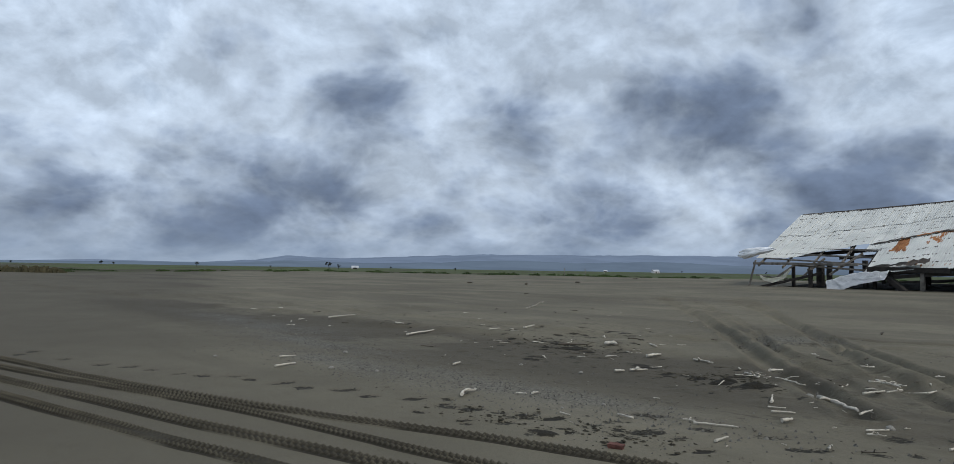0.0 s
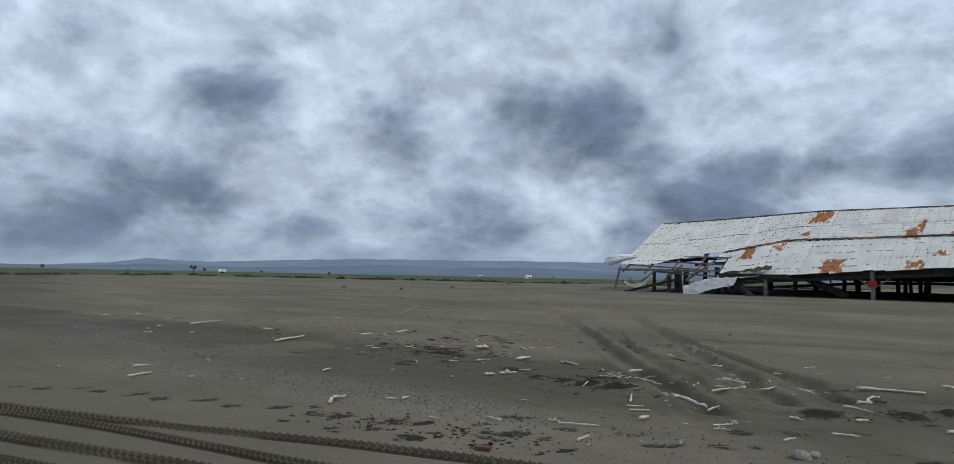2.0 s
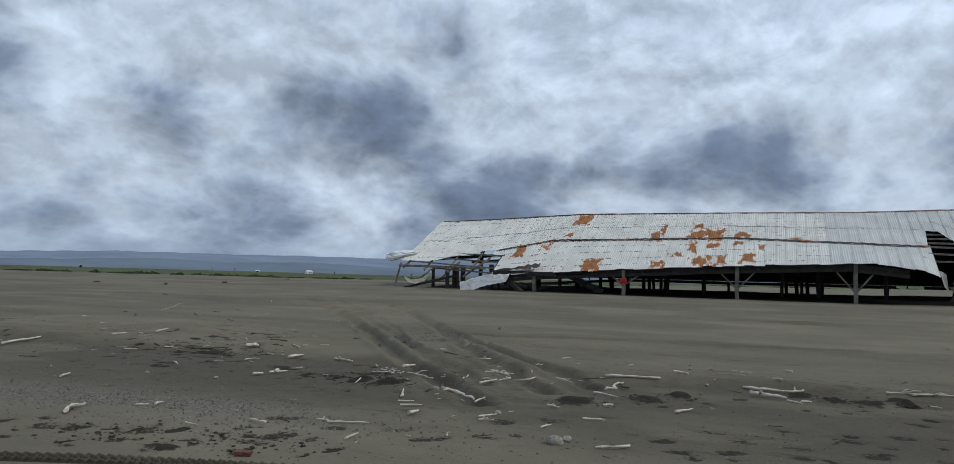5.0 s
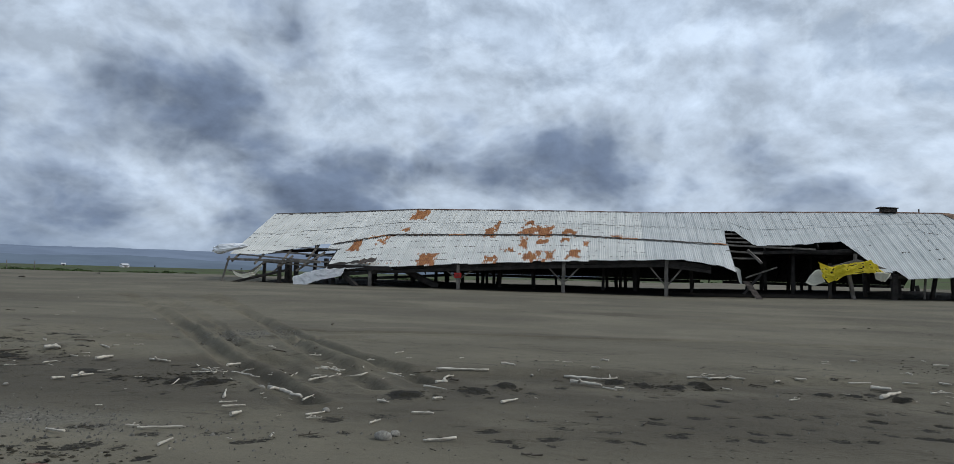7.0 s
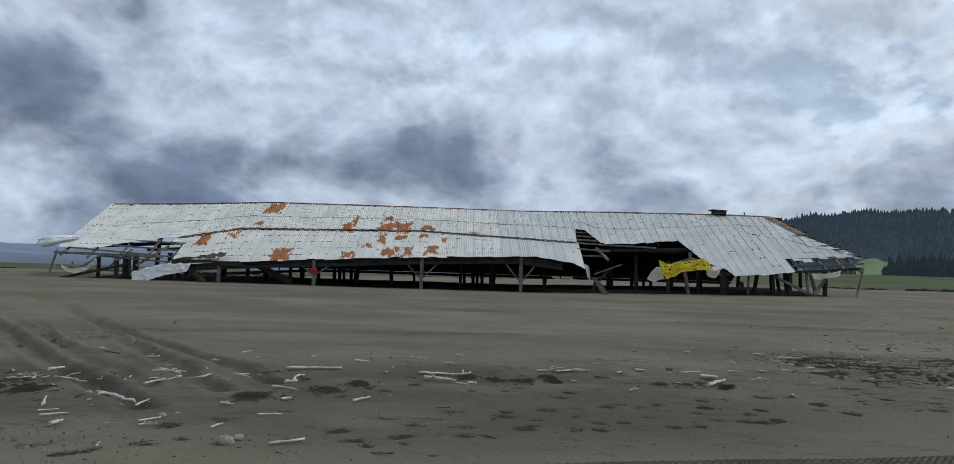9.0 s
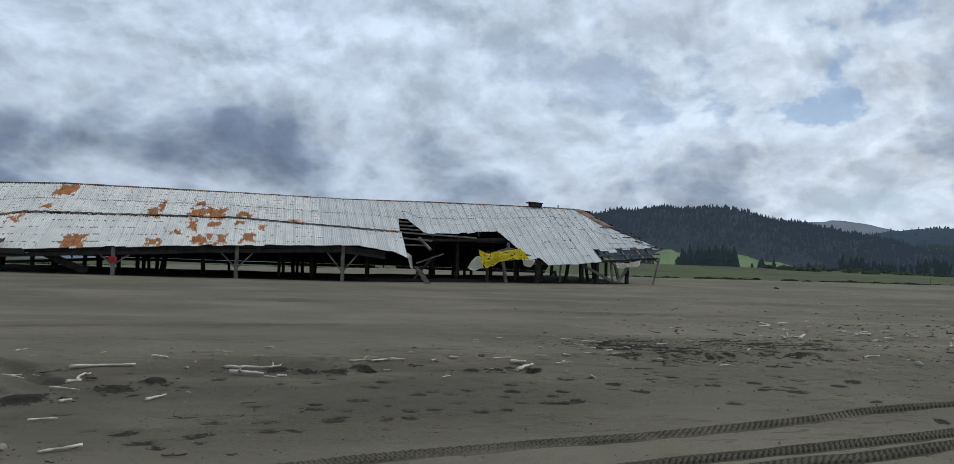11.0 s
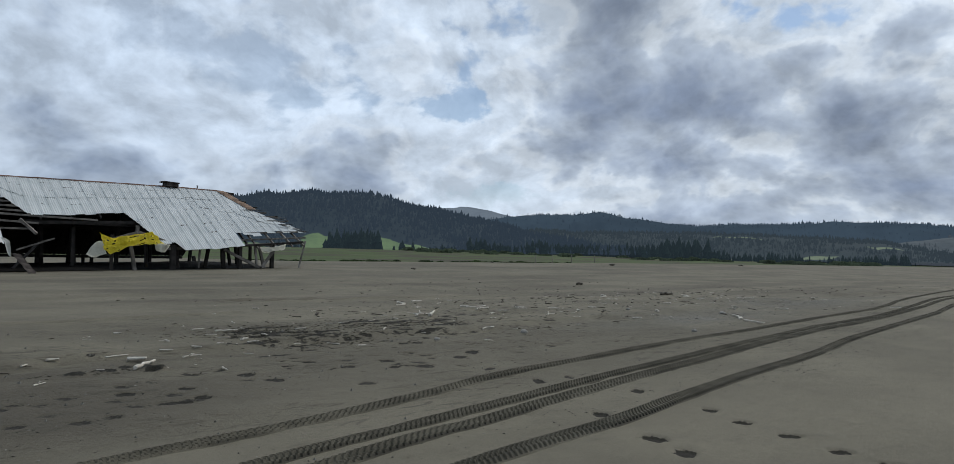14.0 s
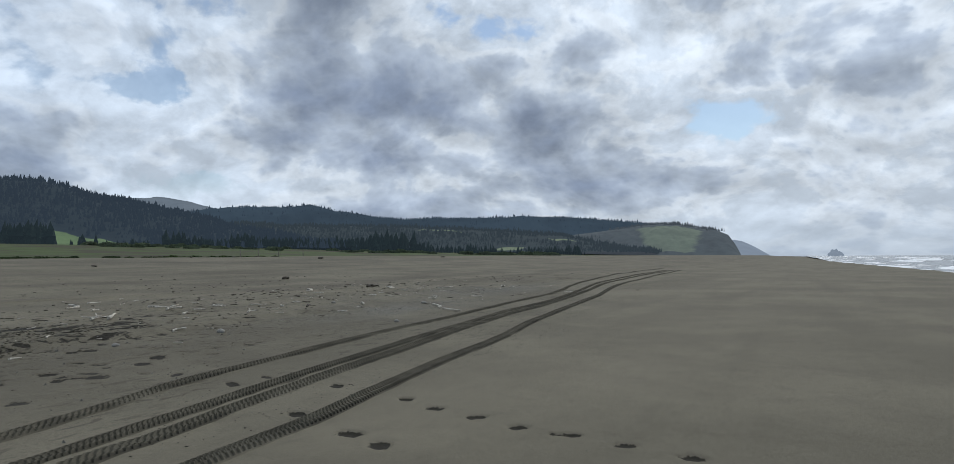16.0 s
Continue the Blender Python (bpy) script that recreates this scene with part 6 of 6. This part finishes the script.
# ================= driftwood, stones and litter =================


def drift_mesh(seed, length, thick, bend, forks=0):
    r = random.Random(seed)
    n = 9
    thick *= 0.9
    kink = [r.uniform(-1, 1) for _ in range(n)]
    pts = [(length * (i / (n - 1) - 0.5), bend * length * math.sin(i / (n - 1) * math.pi * r.choice((1, 1.6))) * 0.9 + kink[i] * thick * 0.25, thick * 0.42 + abs(kink[-i - 1]) * thick * 0.15) for i in range(n)]
    end = r.uniform(0.35, 0.8)
    rad = [thick / 2 * (1.0 - (1 - end) * i / (n - 1)) * r.uniform(0.85, 1.12) for i in range(n)]
    bm = pole_mesh(pts, rad, 6, seed, 0.18)
    me = bpy.data.meshes.new("driftwood")
    for k in range(forks):
        i = r.randint(2, 4)
        p = Vector(pts[i])
        q = p + Vector((r.uniform(0.1, 0.3) * length, r.choice((-1, 1)) * r.uniform(0.12, 0.25) * length, r.uniform(0.0, 0.12) * length))
        b2 = pole_mesh([p, p.lerp(q, 0.5) + Vector((0, 0, 0.02)), q], [thick * 0.35, thick * 0.28, thick * 0.12], 6, seed + k + 9, 0.2)
        tmp = bpy.data.meshes.new("tmp")
        b2.to_mesh(tmp)
        b2.free()
        bm.from_mesh(tmp)
        bpy.data.meshes.remove(tmp)
    bm.to_mesh(me)
    bm.free()
    return me


BRANCH = "long bleached driftwood branch lying on the sand"
ROOT = "forked, sun-bleached driftwood root on the sand"
DRIFT_LABEL = "bleached grey driftwood stick lying on the sand"


def drift(u, v, length, thick, heading, bend=0.06, forks=0, seed=0, label=DRIFT_LABEL, mat=None, name="driftwood", tilt=0.0, group="driftwood on the beach"):
    me = drift_mesh(seed, length, thick, bend, forks)
    me.materials.append(mat or M_DRIFT)
    ob = new(name, me)
    ob.matrix_world = TURN @ pose(u, v, ground_z(u, v) + 0.012, 0, tilt, heading)
    return tagged(ob, label, "driftwood", group=group)


# the pieces that can be told apart one by one: u, v, length, thickness, heading, bend, forks
drift(-10.81, 5.11, 0.44, 0.041, 110, 0.02, 0, 300)
drift(-11.83, 5.63, 0.31, 0.033, 94, 0.05, 0, 301)
drift(-7.11, 5.85, 0.46, 0.055, 125, 0.12, 2, 302, label=BRANCH)
drift(-9.40, 7.49, 0.25, 0.041, 115, 0.00, 0, 303)
drift(-14.00, 10.07, 1.43, 0.059, 116, 0.02, 0, 304, label=BRANCH)
drift(-19.06, 10.80, 1.50, 0.056, 118, 0.03, 0, 305, label=BRANCH)
drift(-15.68, 10.57, 0.28, 0.056, 18, 0.00, 0, 306)
drift(-12.56, 12.24, 0.76, 0.060, 118, 0.00, 0, 307, label=BRANCH)
drift(-12.75, 11.29, 0.35, 0.043, 91, 0.05, 0, 308)
drift(-9.32, 11.38, 0.29, 0.087, 6, 0.10, 3, 309, label=ROOT)
drift(-8.62, 11.80, 0.55, 0.037, -39, 0.05, 0, 310)
drift(-8.01, 10.99, 0.37, 0.069, 86, 0.00, 0, 311)
drift(-7.03, 11.04, 0.47, 0.044, -15, 0.08, 2, 312, label=ROOT)
drift(-7.28, 9.09, 0.15, 0.049, 47, 0.00, 0, 313)
drift(-7.13, 9.39, 0.30, 0.050, 59, 0.05, 3, 314, label=ROOT)
drift(-5.71, 10.30, 0.47, 0.040, -34, 0.10, 3, 315, label=ROOT)
drift(-5.68, 10.96, 0.22, 0.052, 58, 0.05, 0, 316)
drift(-5.04, 10.14, 0.67, 0.038, -27, 0.05, 1, 317, label=BRANCH)
drift(-4.55, 8.68, 0.57, 0.042, 116, 0.00, 0, 318, label=BRANCH)
drift(-4.23, 8.18, 0.20, 0.020, 30, 0.00, 0, 319)
drift(-3.85, 8.90, 0.87, 0.066, -37, 0.06, 1, 320, label=BRANCH)
drift(-3.44, 8.69, 0.38, 0.032, 91, 0.00, 0, 321)
drift(-3.79, 7.55, 0.17, 0.050, 82, 0.00, 0, 322)
drift(-4.47, 6.75, 0.14, 0.027, 11, 0.10, 1, 323)
drift(-4.16, 6.77, 0.45, 0.027, 26, 0.03, 0, 324)
drift(-5.48, 5.91, 0.18, 0.021, -7, 0.00, 0, 325)
drift(-6.63, 6.57, 0.14, 0.032, 101, 0.00, 0, 326)
drift(-6.71, 6.41, 0.14, 0.024, 37, 0.05, 0, 327)
drift(-5.62, 9.28, 0.46, 0.028, -68, 0.00, 0, 328)
drift(-4.17, 11.06, 0.32, 0.040, 15, 0.08, 2, 329, label=ROOT)
drift(-4.08, 11.04, 0.62, 0.040, -41, 0.05, 1, 330, label=BRANCH)
drift(-3.91, 10.14, 0.45, 0.037, 78, 0.03, 0, 331)
drift(-4.00, 11.06, 0.31, 0.030, 1, 0.10, 2, 332, label=ROOT)
drift(-3.44, 10.78, 0.31, 0.038, 89, 0.00, 0, 333)
drift(-2.99, 7.83, 0.25, 0.021, 58, 0.05, 0, 334)
drift(-2.01, 11.32, 0.82, 0.044, 11, 0.01, 0, 335, label=BRANCH)
drift(-2.15, 10.43, 0.17, 0.045, 31, 0.25, 0, 336)
drift(-2.13, 10.78, 0.61, 0.047, 97, 0.10, 0, 337, label=BRANCH)
drift(-2.12, 9.93, 0.43, 0.034, -30, 0.06, 0, 338)
drift(-2.95, 10.87, 0.47, 0.038, -42, 0.04, 0, 339)
drift(-1.00, 9.23, 0.35, 0.047, 60, 0.02, 0, 340)
drift(-0.15, 11.39, 0.59, 0.053, -12, -0.03, 0, 341, label=BRANCH)
drift(0.27, 11.47, 0.42, 0.039, 43, -0.10, 1, 342)
drift(-0.09, 10.81, 0.51, 0.073, -24, 0.04, 1, 343)
drift(0.24, 10.56, 0.27, 0.027, -47, 0.00, 0, 344)
drift(0.38, 10.59, 0.12, 0.045, -10, 0.00, 0, 345)
drift(1.66, 11.58, 0.52, 0.035, 8, 0.10, 3, 346, label=ROOT)
drift(1.99, 11.66, 0.57, 0.040, 21, 0.08, 2, 347, label=BRANCH)
drift(3.16, 12.07, 0.17, 0.042, 13, 0.10, 0, 348)
drift(4.05, 12.23, 0.38, 0.027, 19, 0.00, 0, 349)
drift(4.22, 11.85, 0.26, 0.064, -21, 0.00, 0, 350)
drift(4.14, 11.26, 0.73, 0.071, 53, 0.02, 0, 351, label=BRANCH)
drift(-1.90, 9.12, 0.12, 0.040, 32, 0.00, 0, 352)
drift(-2.49, 8.72, 0.19, 0.031, -24, 0.10, 1, 353)
drift(4.88, 15.05, 0.15, 0.040, -47, 0.00, 0, 354)
drift(6.66, 14.27, 0.45, 0.047, -6, 0.03, 0, 355)
drift(4.83, 12.38, 0.21, 0.034, -20, 0.02, 0, 356)
drift(5.32, 12.38, 0.18, 0.034, -56, 0.00, 0, 357)
drift(5.03, 11.83, 0.33, 0.033, 21, 0.10, 2, 358, label=ROOT)
drift(2.76, 11.81, 0.19, 0.031, 56, 0.00, 0, 359)
drift(-2.92, 7.61, 0.17, 0.021, 34, 0.10, 2, 360, label=ROOT)
drift(14.43, 19.01, 1.60, 0.081, -120, 0.12, 0, 361, label=BRANCH)
drift(16.40, 20.65, 0.52, 0.056, 9, 0.00, 0, 362)
drift(12.11, 14.93, 0.79, 0.049, 28, 0.10, 3, 363, label=BRANCH)
drift(12.48, 14.99, 1.36, 0.083, 46, 0.00, 0, 364, label=BRANCH)
drift(14.82, 15.59, 0.91, 0.073, 27, 0.10, 1, 365, label=BRANCH)
drift(15.10, 16.32, 0.38, 0.047, -31, 0.00, 0, 366)
drift(5.78, 12.46, 0.16, 0.029, -31, 0.00, 0, 367)
drift(4.96, 10.45, 0.29, 0.029, -100, 0.00, 0, 368)
drift(6.35, 12.79, 0.18, 0.048, 24, 0.00, 0, 369)
drift(7.94, 13.66, 0.24, 0.040, -2, 0.00, 0, 370)
drift(15.35, 13.42, 0.61, 0.052, 23, 0.10, 1, 371, label=BRANCH)
drift(20.72, 10.84, 1.60, 0.079, -143, 0.05, 0, 372, label=BRANCH)
drift(19.70, 9.84, 1.05, 0.056, -124, 0.02, 0, 373, label=BRANCH)
drift(25.09, 19.06, 1.60, 0.080, -138, 0.10, 0, 374, label=BRANCH)
drift(28.13, 17.03, 1.60, 0.084, -140, 0.10, 0, 375, label=BRANCH)
drift(-10.07, 11.11, 0.7, 0.05, 59, 0.03, 0, 401, "dark weathered stick half sunk in the sand", M_STICK)

# smaller litter of sticks along the wrack line
meshes = [drift_mesh(500 + i, 0.24 + 0.04 * (i % 3), 0.022 + 0.008 * (i % 4), 0.08, 1 if i % 3 == 0 else 0) for i in range(8)]
dark = [m.copy() for m in meshes[:4]]
for m in meshes:
    m.materials.append(M_DRIFT)
for m in dark:
    m.materials.append(M_STICK)
R = random.Random(9)
far_litter = {True: [], False: []}
for cu, cv, su, sv, count in ((-4.3, 10.6, 1.3, 1.0, 44), (-8.5, 10.4, 2.6, 1.2, 40), (-12, 12.5, 3.0, 1.8, 26), (-3.6, 7.6, 1.6, 0.9, 22), (0.5, 11.7, 2.6, 0.6, 26), (6.0, 12.8, 2.4, 1.3, 26), (10, 14.5, 2.6, 1.6, 40), (17, 17, 4.5, 2.2, 70), (28, 17, 7, 3.0, 90), (22, 13, 5, 1.5, 50), (-16, 9, 3.0, 1.4, 22), (-20, 18, 8, 5, 22)):
    for _ in range(count):
        u, v = R.gauss(cu, su), R.gauss(cv, sv)
        d = R.random() < 0.4
        k = (0.3 + 0.75 * R.random() ** 2) * (1.4 if cu > 15 else 1)
        m = pose(u, v, ground_z(u, v) + 0.012, R.uniform(-20, 20), R.uniform(-6, 6), R.uniform(0, 360)) @ Matrix.Diagonal((k, k, k, 1))
        me = R.choice(dark if d else meshes)
        if cu > 15:
            far_litter[d].append((me, m))
            continue
        ob = new("stick", me)
        ob.matrix_world = TURN @ m
        tagged(ob, "small dark weathered stick on the sand" if d else "small bleached stick on the sand", "stick", group="small sticks on the beach")
for d, mat in ((True, M_STICK), (False, M_DRIFT)):
    V, F = [], []
    for me, m in far_litter[d]:
        b = len(V)
        V += [m @ v.co for v in me.vertices]
        F += [tuple(b + i for i in f.vertices) for f in me.polygons]
    me = bpy.data.meshes.new("driftwood_litter")
    me.from_pydata(V, [], F)
    me.materials.append(mat)
    ob = new("driftwood_litter", me)
    ob.matrix_world = TURN
    tagged(ob, "scattered dark sticks along the far wrack line" if d else "scattered bleached sticks along the far wrack line", "driftwood", kind="stuff")


def stone_mesh(seed, flat=0.6):
    bm = bmesh.new()
    bmesh.ops.create_icosphere(bm, subdivisions=2, radius=0.5)
    for v in bm.verts:
        n = noise.noise(v.co * 2.2 + Vector((seed, 0, 0))) * 0.25
        v.co = Vector((v.co.x * (1 + n), v.co.y * 0.75 * (1 + n), v.co.z * flat * (1 + n)))
    for f in bm.faces:
        f.smooth = True
    me = bpy.data.meshes.new("stone")
    bm.to_mesh(me)
    bm.free()
    return me


stones = [stone_mesh(i * 3.7) for i in range(5)]
for m in stones:
    m.materials.append(M_STONE)


def stone(u, v, size, seed, label="pale grey rounded beach stone half sunk in sand"):
    ob = new("stone", stones[seed % 5])
    ob.matrix_world = TURN @ pose(u, v, ground_z(u, v) + size * 0.13, 0, 0, seed * 47) @ Matrix.Diagonal((size, size, size, 1))
    tagged(ob, label, "stone", group="stones on the beach")


for i, (u, v, s) in enumerate(((-1.95, 6.99, 0.19), (-1.88, 7.16, 0.12), (12.25, 11.5, 0.19), (9.7, 11.45, 0.13), (-11.91, 6.83, 0.11), (-10.13, 5.56, 0.1), (-12.58, 4.63, 0.08), (-5.78, 6.18, 0.05), (-5.63, 6.74, 0.06), (-7.62, 8.57, 0.07), (-2.94, 8.02, 0.12), (-4.34, 9.24, 0.12), (-11.83, 18.0, 0.1), (-0.93, 11.37, 0.07), (-0.45, 12.0, 0.05),
                               (-9.5, 6.0, 0.07), (-8.8, 8.4, 0.07), (16, 9.5, 0.16), (22, 12, 0.2), (19, 13.5, 0.16))):
    stone(u, v, s, i)
R = random.Random(12)
V, F = [], []
for cu, cv, su, sv, count in ((-10.2, 6.1, 2.2, 0.45, 800), (-7.6, 6.6, 1.8, 0.45, 800), (-5.8, 6.9, 1.2, 0.35, 400), (-7.4, 14.8, 0.5, 1.0, 400), (-19.5, 8.1, 4, 0.7, 700), (-14.5, 7.2, 2.4, 0.5, 500), (20, 11.5, 3.5, 1.0, 380), (28, 13, 5, 1.4, 380), (0, 9, 6, 2.5, 260), (8, 12, 4, 2, 260)):
    for _ in range(count):
        u, v = R.gauss(cu, su), R.gauss(cv, sv)
        s = abs(R.gauss(0.010, 0.007)) + 0.006
        z = ground_z(u, v)
        b = len(V)
        for dx, dy, dz in ((-1, 0, 0), (0, -1, 0), (1, 0, 0), (0, 1, 0), (0.1, 0, 0.7)):
            V.append((u + dx * s * R.uniform(0.7, 1.2), v + dy * s * R.uniform(0.7, 1.2), z + dz * s + (0.004 if dz else -0.006)))
        F += [(b, b + 1, b + 4), (b + 1, b + 2, b + 4), (b + 2, b + 3, b + 4), (b + 3, b, b + 4)]
me = bpy.data.meshes.new("pebbles")
me.from_pydata(V, [], F)
m = material("pebble_grey", (0.19, 0.18, 0.155), 0.85, var=0.45, scale=30.0, fine=90.0, bump=0.1, second=(0.06, 0.057, 0.048))
me.materials.append(m)
ob = new("pebbles", me)
ob.matrix_world = TURN
tagged(ob, "patches of small grey pebbles strewn on the sand", "pebbles", kind="stuff")

# broken brick
bm = bmesh.new()
bmesh.ops.create_cube(bm, size=1, matrix=Matrix.Diagonal((0.17, 0.10, 0.065, 1)))
bmesh.ops.subdivide_edges(bm, edges=bm.edges[:], cuts=3, use_grid_fill=True)
for v in bm.verts:
    v.co += Vector((noise.noise(v.co * 22), noise.noise(v.co * 22 + Vector((5, 0, 0))), noise.noise(v.co * 22 + Vector((9, 0, 0))))) * 0.014
me = bpy.data.meshes.new("brick")
bm.to_mesh(me)
bm.free()
me.materials.append(M_BRICK)
ob = new("brick", me)
ob.matrix_world = TURN @ pose(-4.2, 5.2, ground_z(-4.2, 5.2) + 0.018, 3, 4, 25) @ Matrix.Diagonal((0.8, 0.8, 0.75, 1))
tagged(ob, "worn red brick fragment lying on the sand", "brick")


# tiny specks of bark, shell and grit all over the wrack zone
R = random.Random(77)
for name, mat, count, big, label in (("bark_specks", M_KELP, 5200, 0.0045, "tiny dark flecks of bark and weed on the sand"), ("shell_specks", M_STONE, 900, 0.004, "tiny pale flecks of shell on the sand")):
    V, F = [], []
    for _ in range(count):
        u, v = R.uniform(-17, 16), 5.0 + abs(R.gauss(0, 5.2))
        if fractal(u / 2.2, v / 1.2, 19) < 0.44:
            continue
        s, z, b = big * R.uniform(0.4, 2.2), ground_z(u, v), len(V)
        a = R.uniform(0, 6.28)
        for k in range(4):
            q = a + k * 1.57
            V.append((u + math.cos(q) * s * (2.2 if k % 2 else 0.7), v + math.sin(q) * s * (2.2 if k % 2 else 0.7), z + 0.002))
        V.append((u, v, z + 0.004 + s * 0.6))
        F += [(b + k, b + (k + 1) % 4, b + 4) for k in range(4)]
    me = bpy.data.meshes.new(name)
    me.from_pydata(V, [], F)
    me.materials.append(mat)
    ob = new(name, me)
    ob.matrix_world = TURN
    tagged(ob, label, "litter", kind="stuff")


# clods of turned sand and wrack; the far patches stand in for footprints
def clod_patch(cu, cv, su, sv, count, seed, size=0.0105):
    r = random.Random(seed)
    V, F = [], []
    for _ in range(int(count * 2.4)):
        u, v = r.gauss(cu, su), r.gauss(cv, sv)
        s = size * (0.3 + 1.5 * r.random() ** 3)
        z = ground_z(u, v) + 0.002
        b = len(V)
        for lev, (h, w) in enumerate(((0.0, 1.0), (0.45, 0.95), (0.85, 0.5))):
            for i in range(6):
                a = 6.2832 * i / 6 + lev * 0.5
                V.append((u + math.cos(a) * s * w * r.uniform(0.9, 2.4), v + math.sin(a) * s * w * r.uniform(0.9, 2.0), z + h * s * r.uniform(0.5, 0.9)))
        for lev in range(2):
            for i in range(6):
                F.append((b + lev * 6 + i, b + lev * 6 + (i + 1) % 6, b + lev * 6 + 6 + (i + 1) % 6, b + lev * 6 + 6 + i))
        F.append(tuple(range(b + 12, b + 18)))
    return V, F


V, F = [], []
for i, a in enumerate(((7.3, 14.0, 0.9, 0.7, 380), (10.0, 13.6, 1.1, 0.6, 320), (8.0, 12.5, 0.8, 0.5, 160), (-10.1, 10.9, 0.9, 0.5, 160), (0.33, 11.2, 0.12, 0.1, 90), (0.69, 11.0, 0.12, 0.1, 80), (1.15, 11.0, 0.14, 0.1, 80), (1.53, 11.2, 0.14, 0.1, 80), (-2.36, 9.3, 0.2, 0.16, 120), (-1.59, 9.86, 0.17, 0.14, 110), (-1.2, 10.35, 0.13, 0.12, 80), (-5.1, 9.45, 0.2, 0.2, 80), (-4.7, 5.7, 0.5, 0.2, 80), (-5.8, 5.2, 0.6, 0.2, 70), (-6.0, 9.8, 0.5, 0.3, 100), (3.4, 11.05, 0.3, 0.1, 60), (13, 14, 2.5, 1.4, 120, 0.014), (17, 17, 4, 2.2, 130, 0.016), (24, 20, 6, 3, 130, 0.02), (20, 28, 6, 3, 60, 0.022), (32, 24, 8, 5, 110, 0.025), (38, 17, 8, 2.5, 90, 0.028))):
    v1, f1 = clod_patch(*a[:5], 40 + i, *a[5:])
    b = len(V)
    V += v1
    F += [tuple(q + b for q in f) for f in f1]
me = bpy.data.meshes.new("turned_sand")
me.from_pydata(V, [], F)
me.materials.append(material("moist_turned_sand", tuple(c * 0.42 for c in SAND), 0.95, var=0.35, scale=6.0, fine=60.0, bump=0.3, spec=0.1))
ob = new("turned_sand", me)
ob.matrix_world = TURN
tagged(ob, "dark clods of moistened, turned sand and wrack, far ones standing for footprints", "sand", kind="stuff")

# stumps and debris far along the beach
for i, (hd, r, s) in enumerate(((98.8, 95, 0.5), (103.5, 90, 0.8), (113, 120, 0.6), (88, 60, 0.5), (94.2, 85, 0.35), (107.5, 34, 0.5), (101, 45, 0.6), (-0.5, 60, 0.4), (4.0, 55, 0.5), (8.0, 62, 0.4), (12.5, 70, 0.4))):
    x, y = around(hd, r)
    u, v = to_uv(float(x), float(y))
    drift(u, v, s * 1.1, s * 0.32, 20 + 60 * i, 0.12, 2, 700 + i, "dark driftwood stump lying on the upper beach", M_STICK, "driftwood_stump", group="far driftwood")
# thin curved stick standing in the sand, and far fence stakes at the pasture's edge
drift(-19.5, 19.0, 1.1, 0.04, 60, 0.25, 0, 720, "curved stick standing out of the sand", tilt=-25)
for hd in (97.6, 98.9, 100.4, 102.2, 7.0, 8.6):
    x, y = around(hd, 112)
    u, v = to_uv(float(x), float(y))
    ob = part("fence_stake", pole_mesh([(0, 0, -0.2), (0.03, 0, 0.6), (0.0, 0, 1.2)], [0.06, 0.055, 0.05], 6, int(hd)), M_WOOD, None)
    ob.matrix_world = pose(float(x), float(y), ground_z(u, v))
    tagged(ob, "grey wooden stake at the pasture's edge", "stake", group="fence stakes")
# sea stack off the cape
bm = bmesh.new()
bmesh.ops.create_icosphere(bm, subdivisions=4, radius=1)
for v in bm.verts:
    n = noise.noise(v.co * 1.7) * 0.35 + noise.noise(v.co * 4) * 0.12
    v.co = Vector((v.co.x * 24 * (1 + n) * (1.3 - 0.5 * v.co.z), v.co.y * 20 * (1 + n), v.co.z * 24 * (1 + n)))
me = bpy.data.meshes.new("sea_stack")
bm.to_mesh(me)
bm.free()
me.materials.append(M_CAPE)
ob = new("sea_stack", me)
x, y = around(142.3, 3000)
ob.matrix_world = pose(float(x), float(y), -3)
tagged(ob, "misty rock stack standing in the sea", "rock")
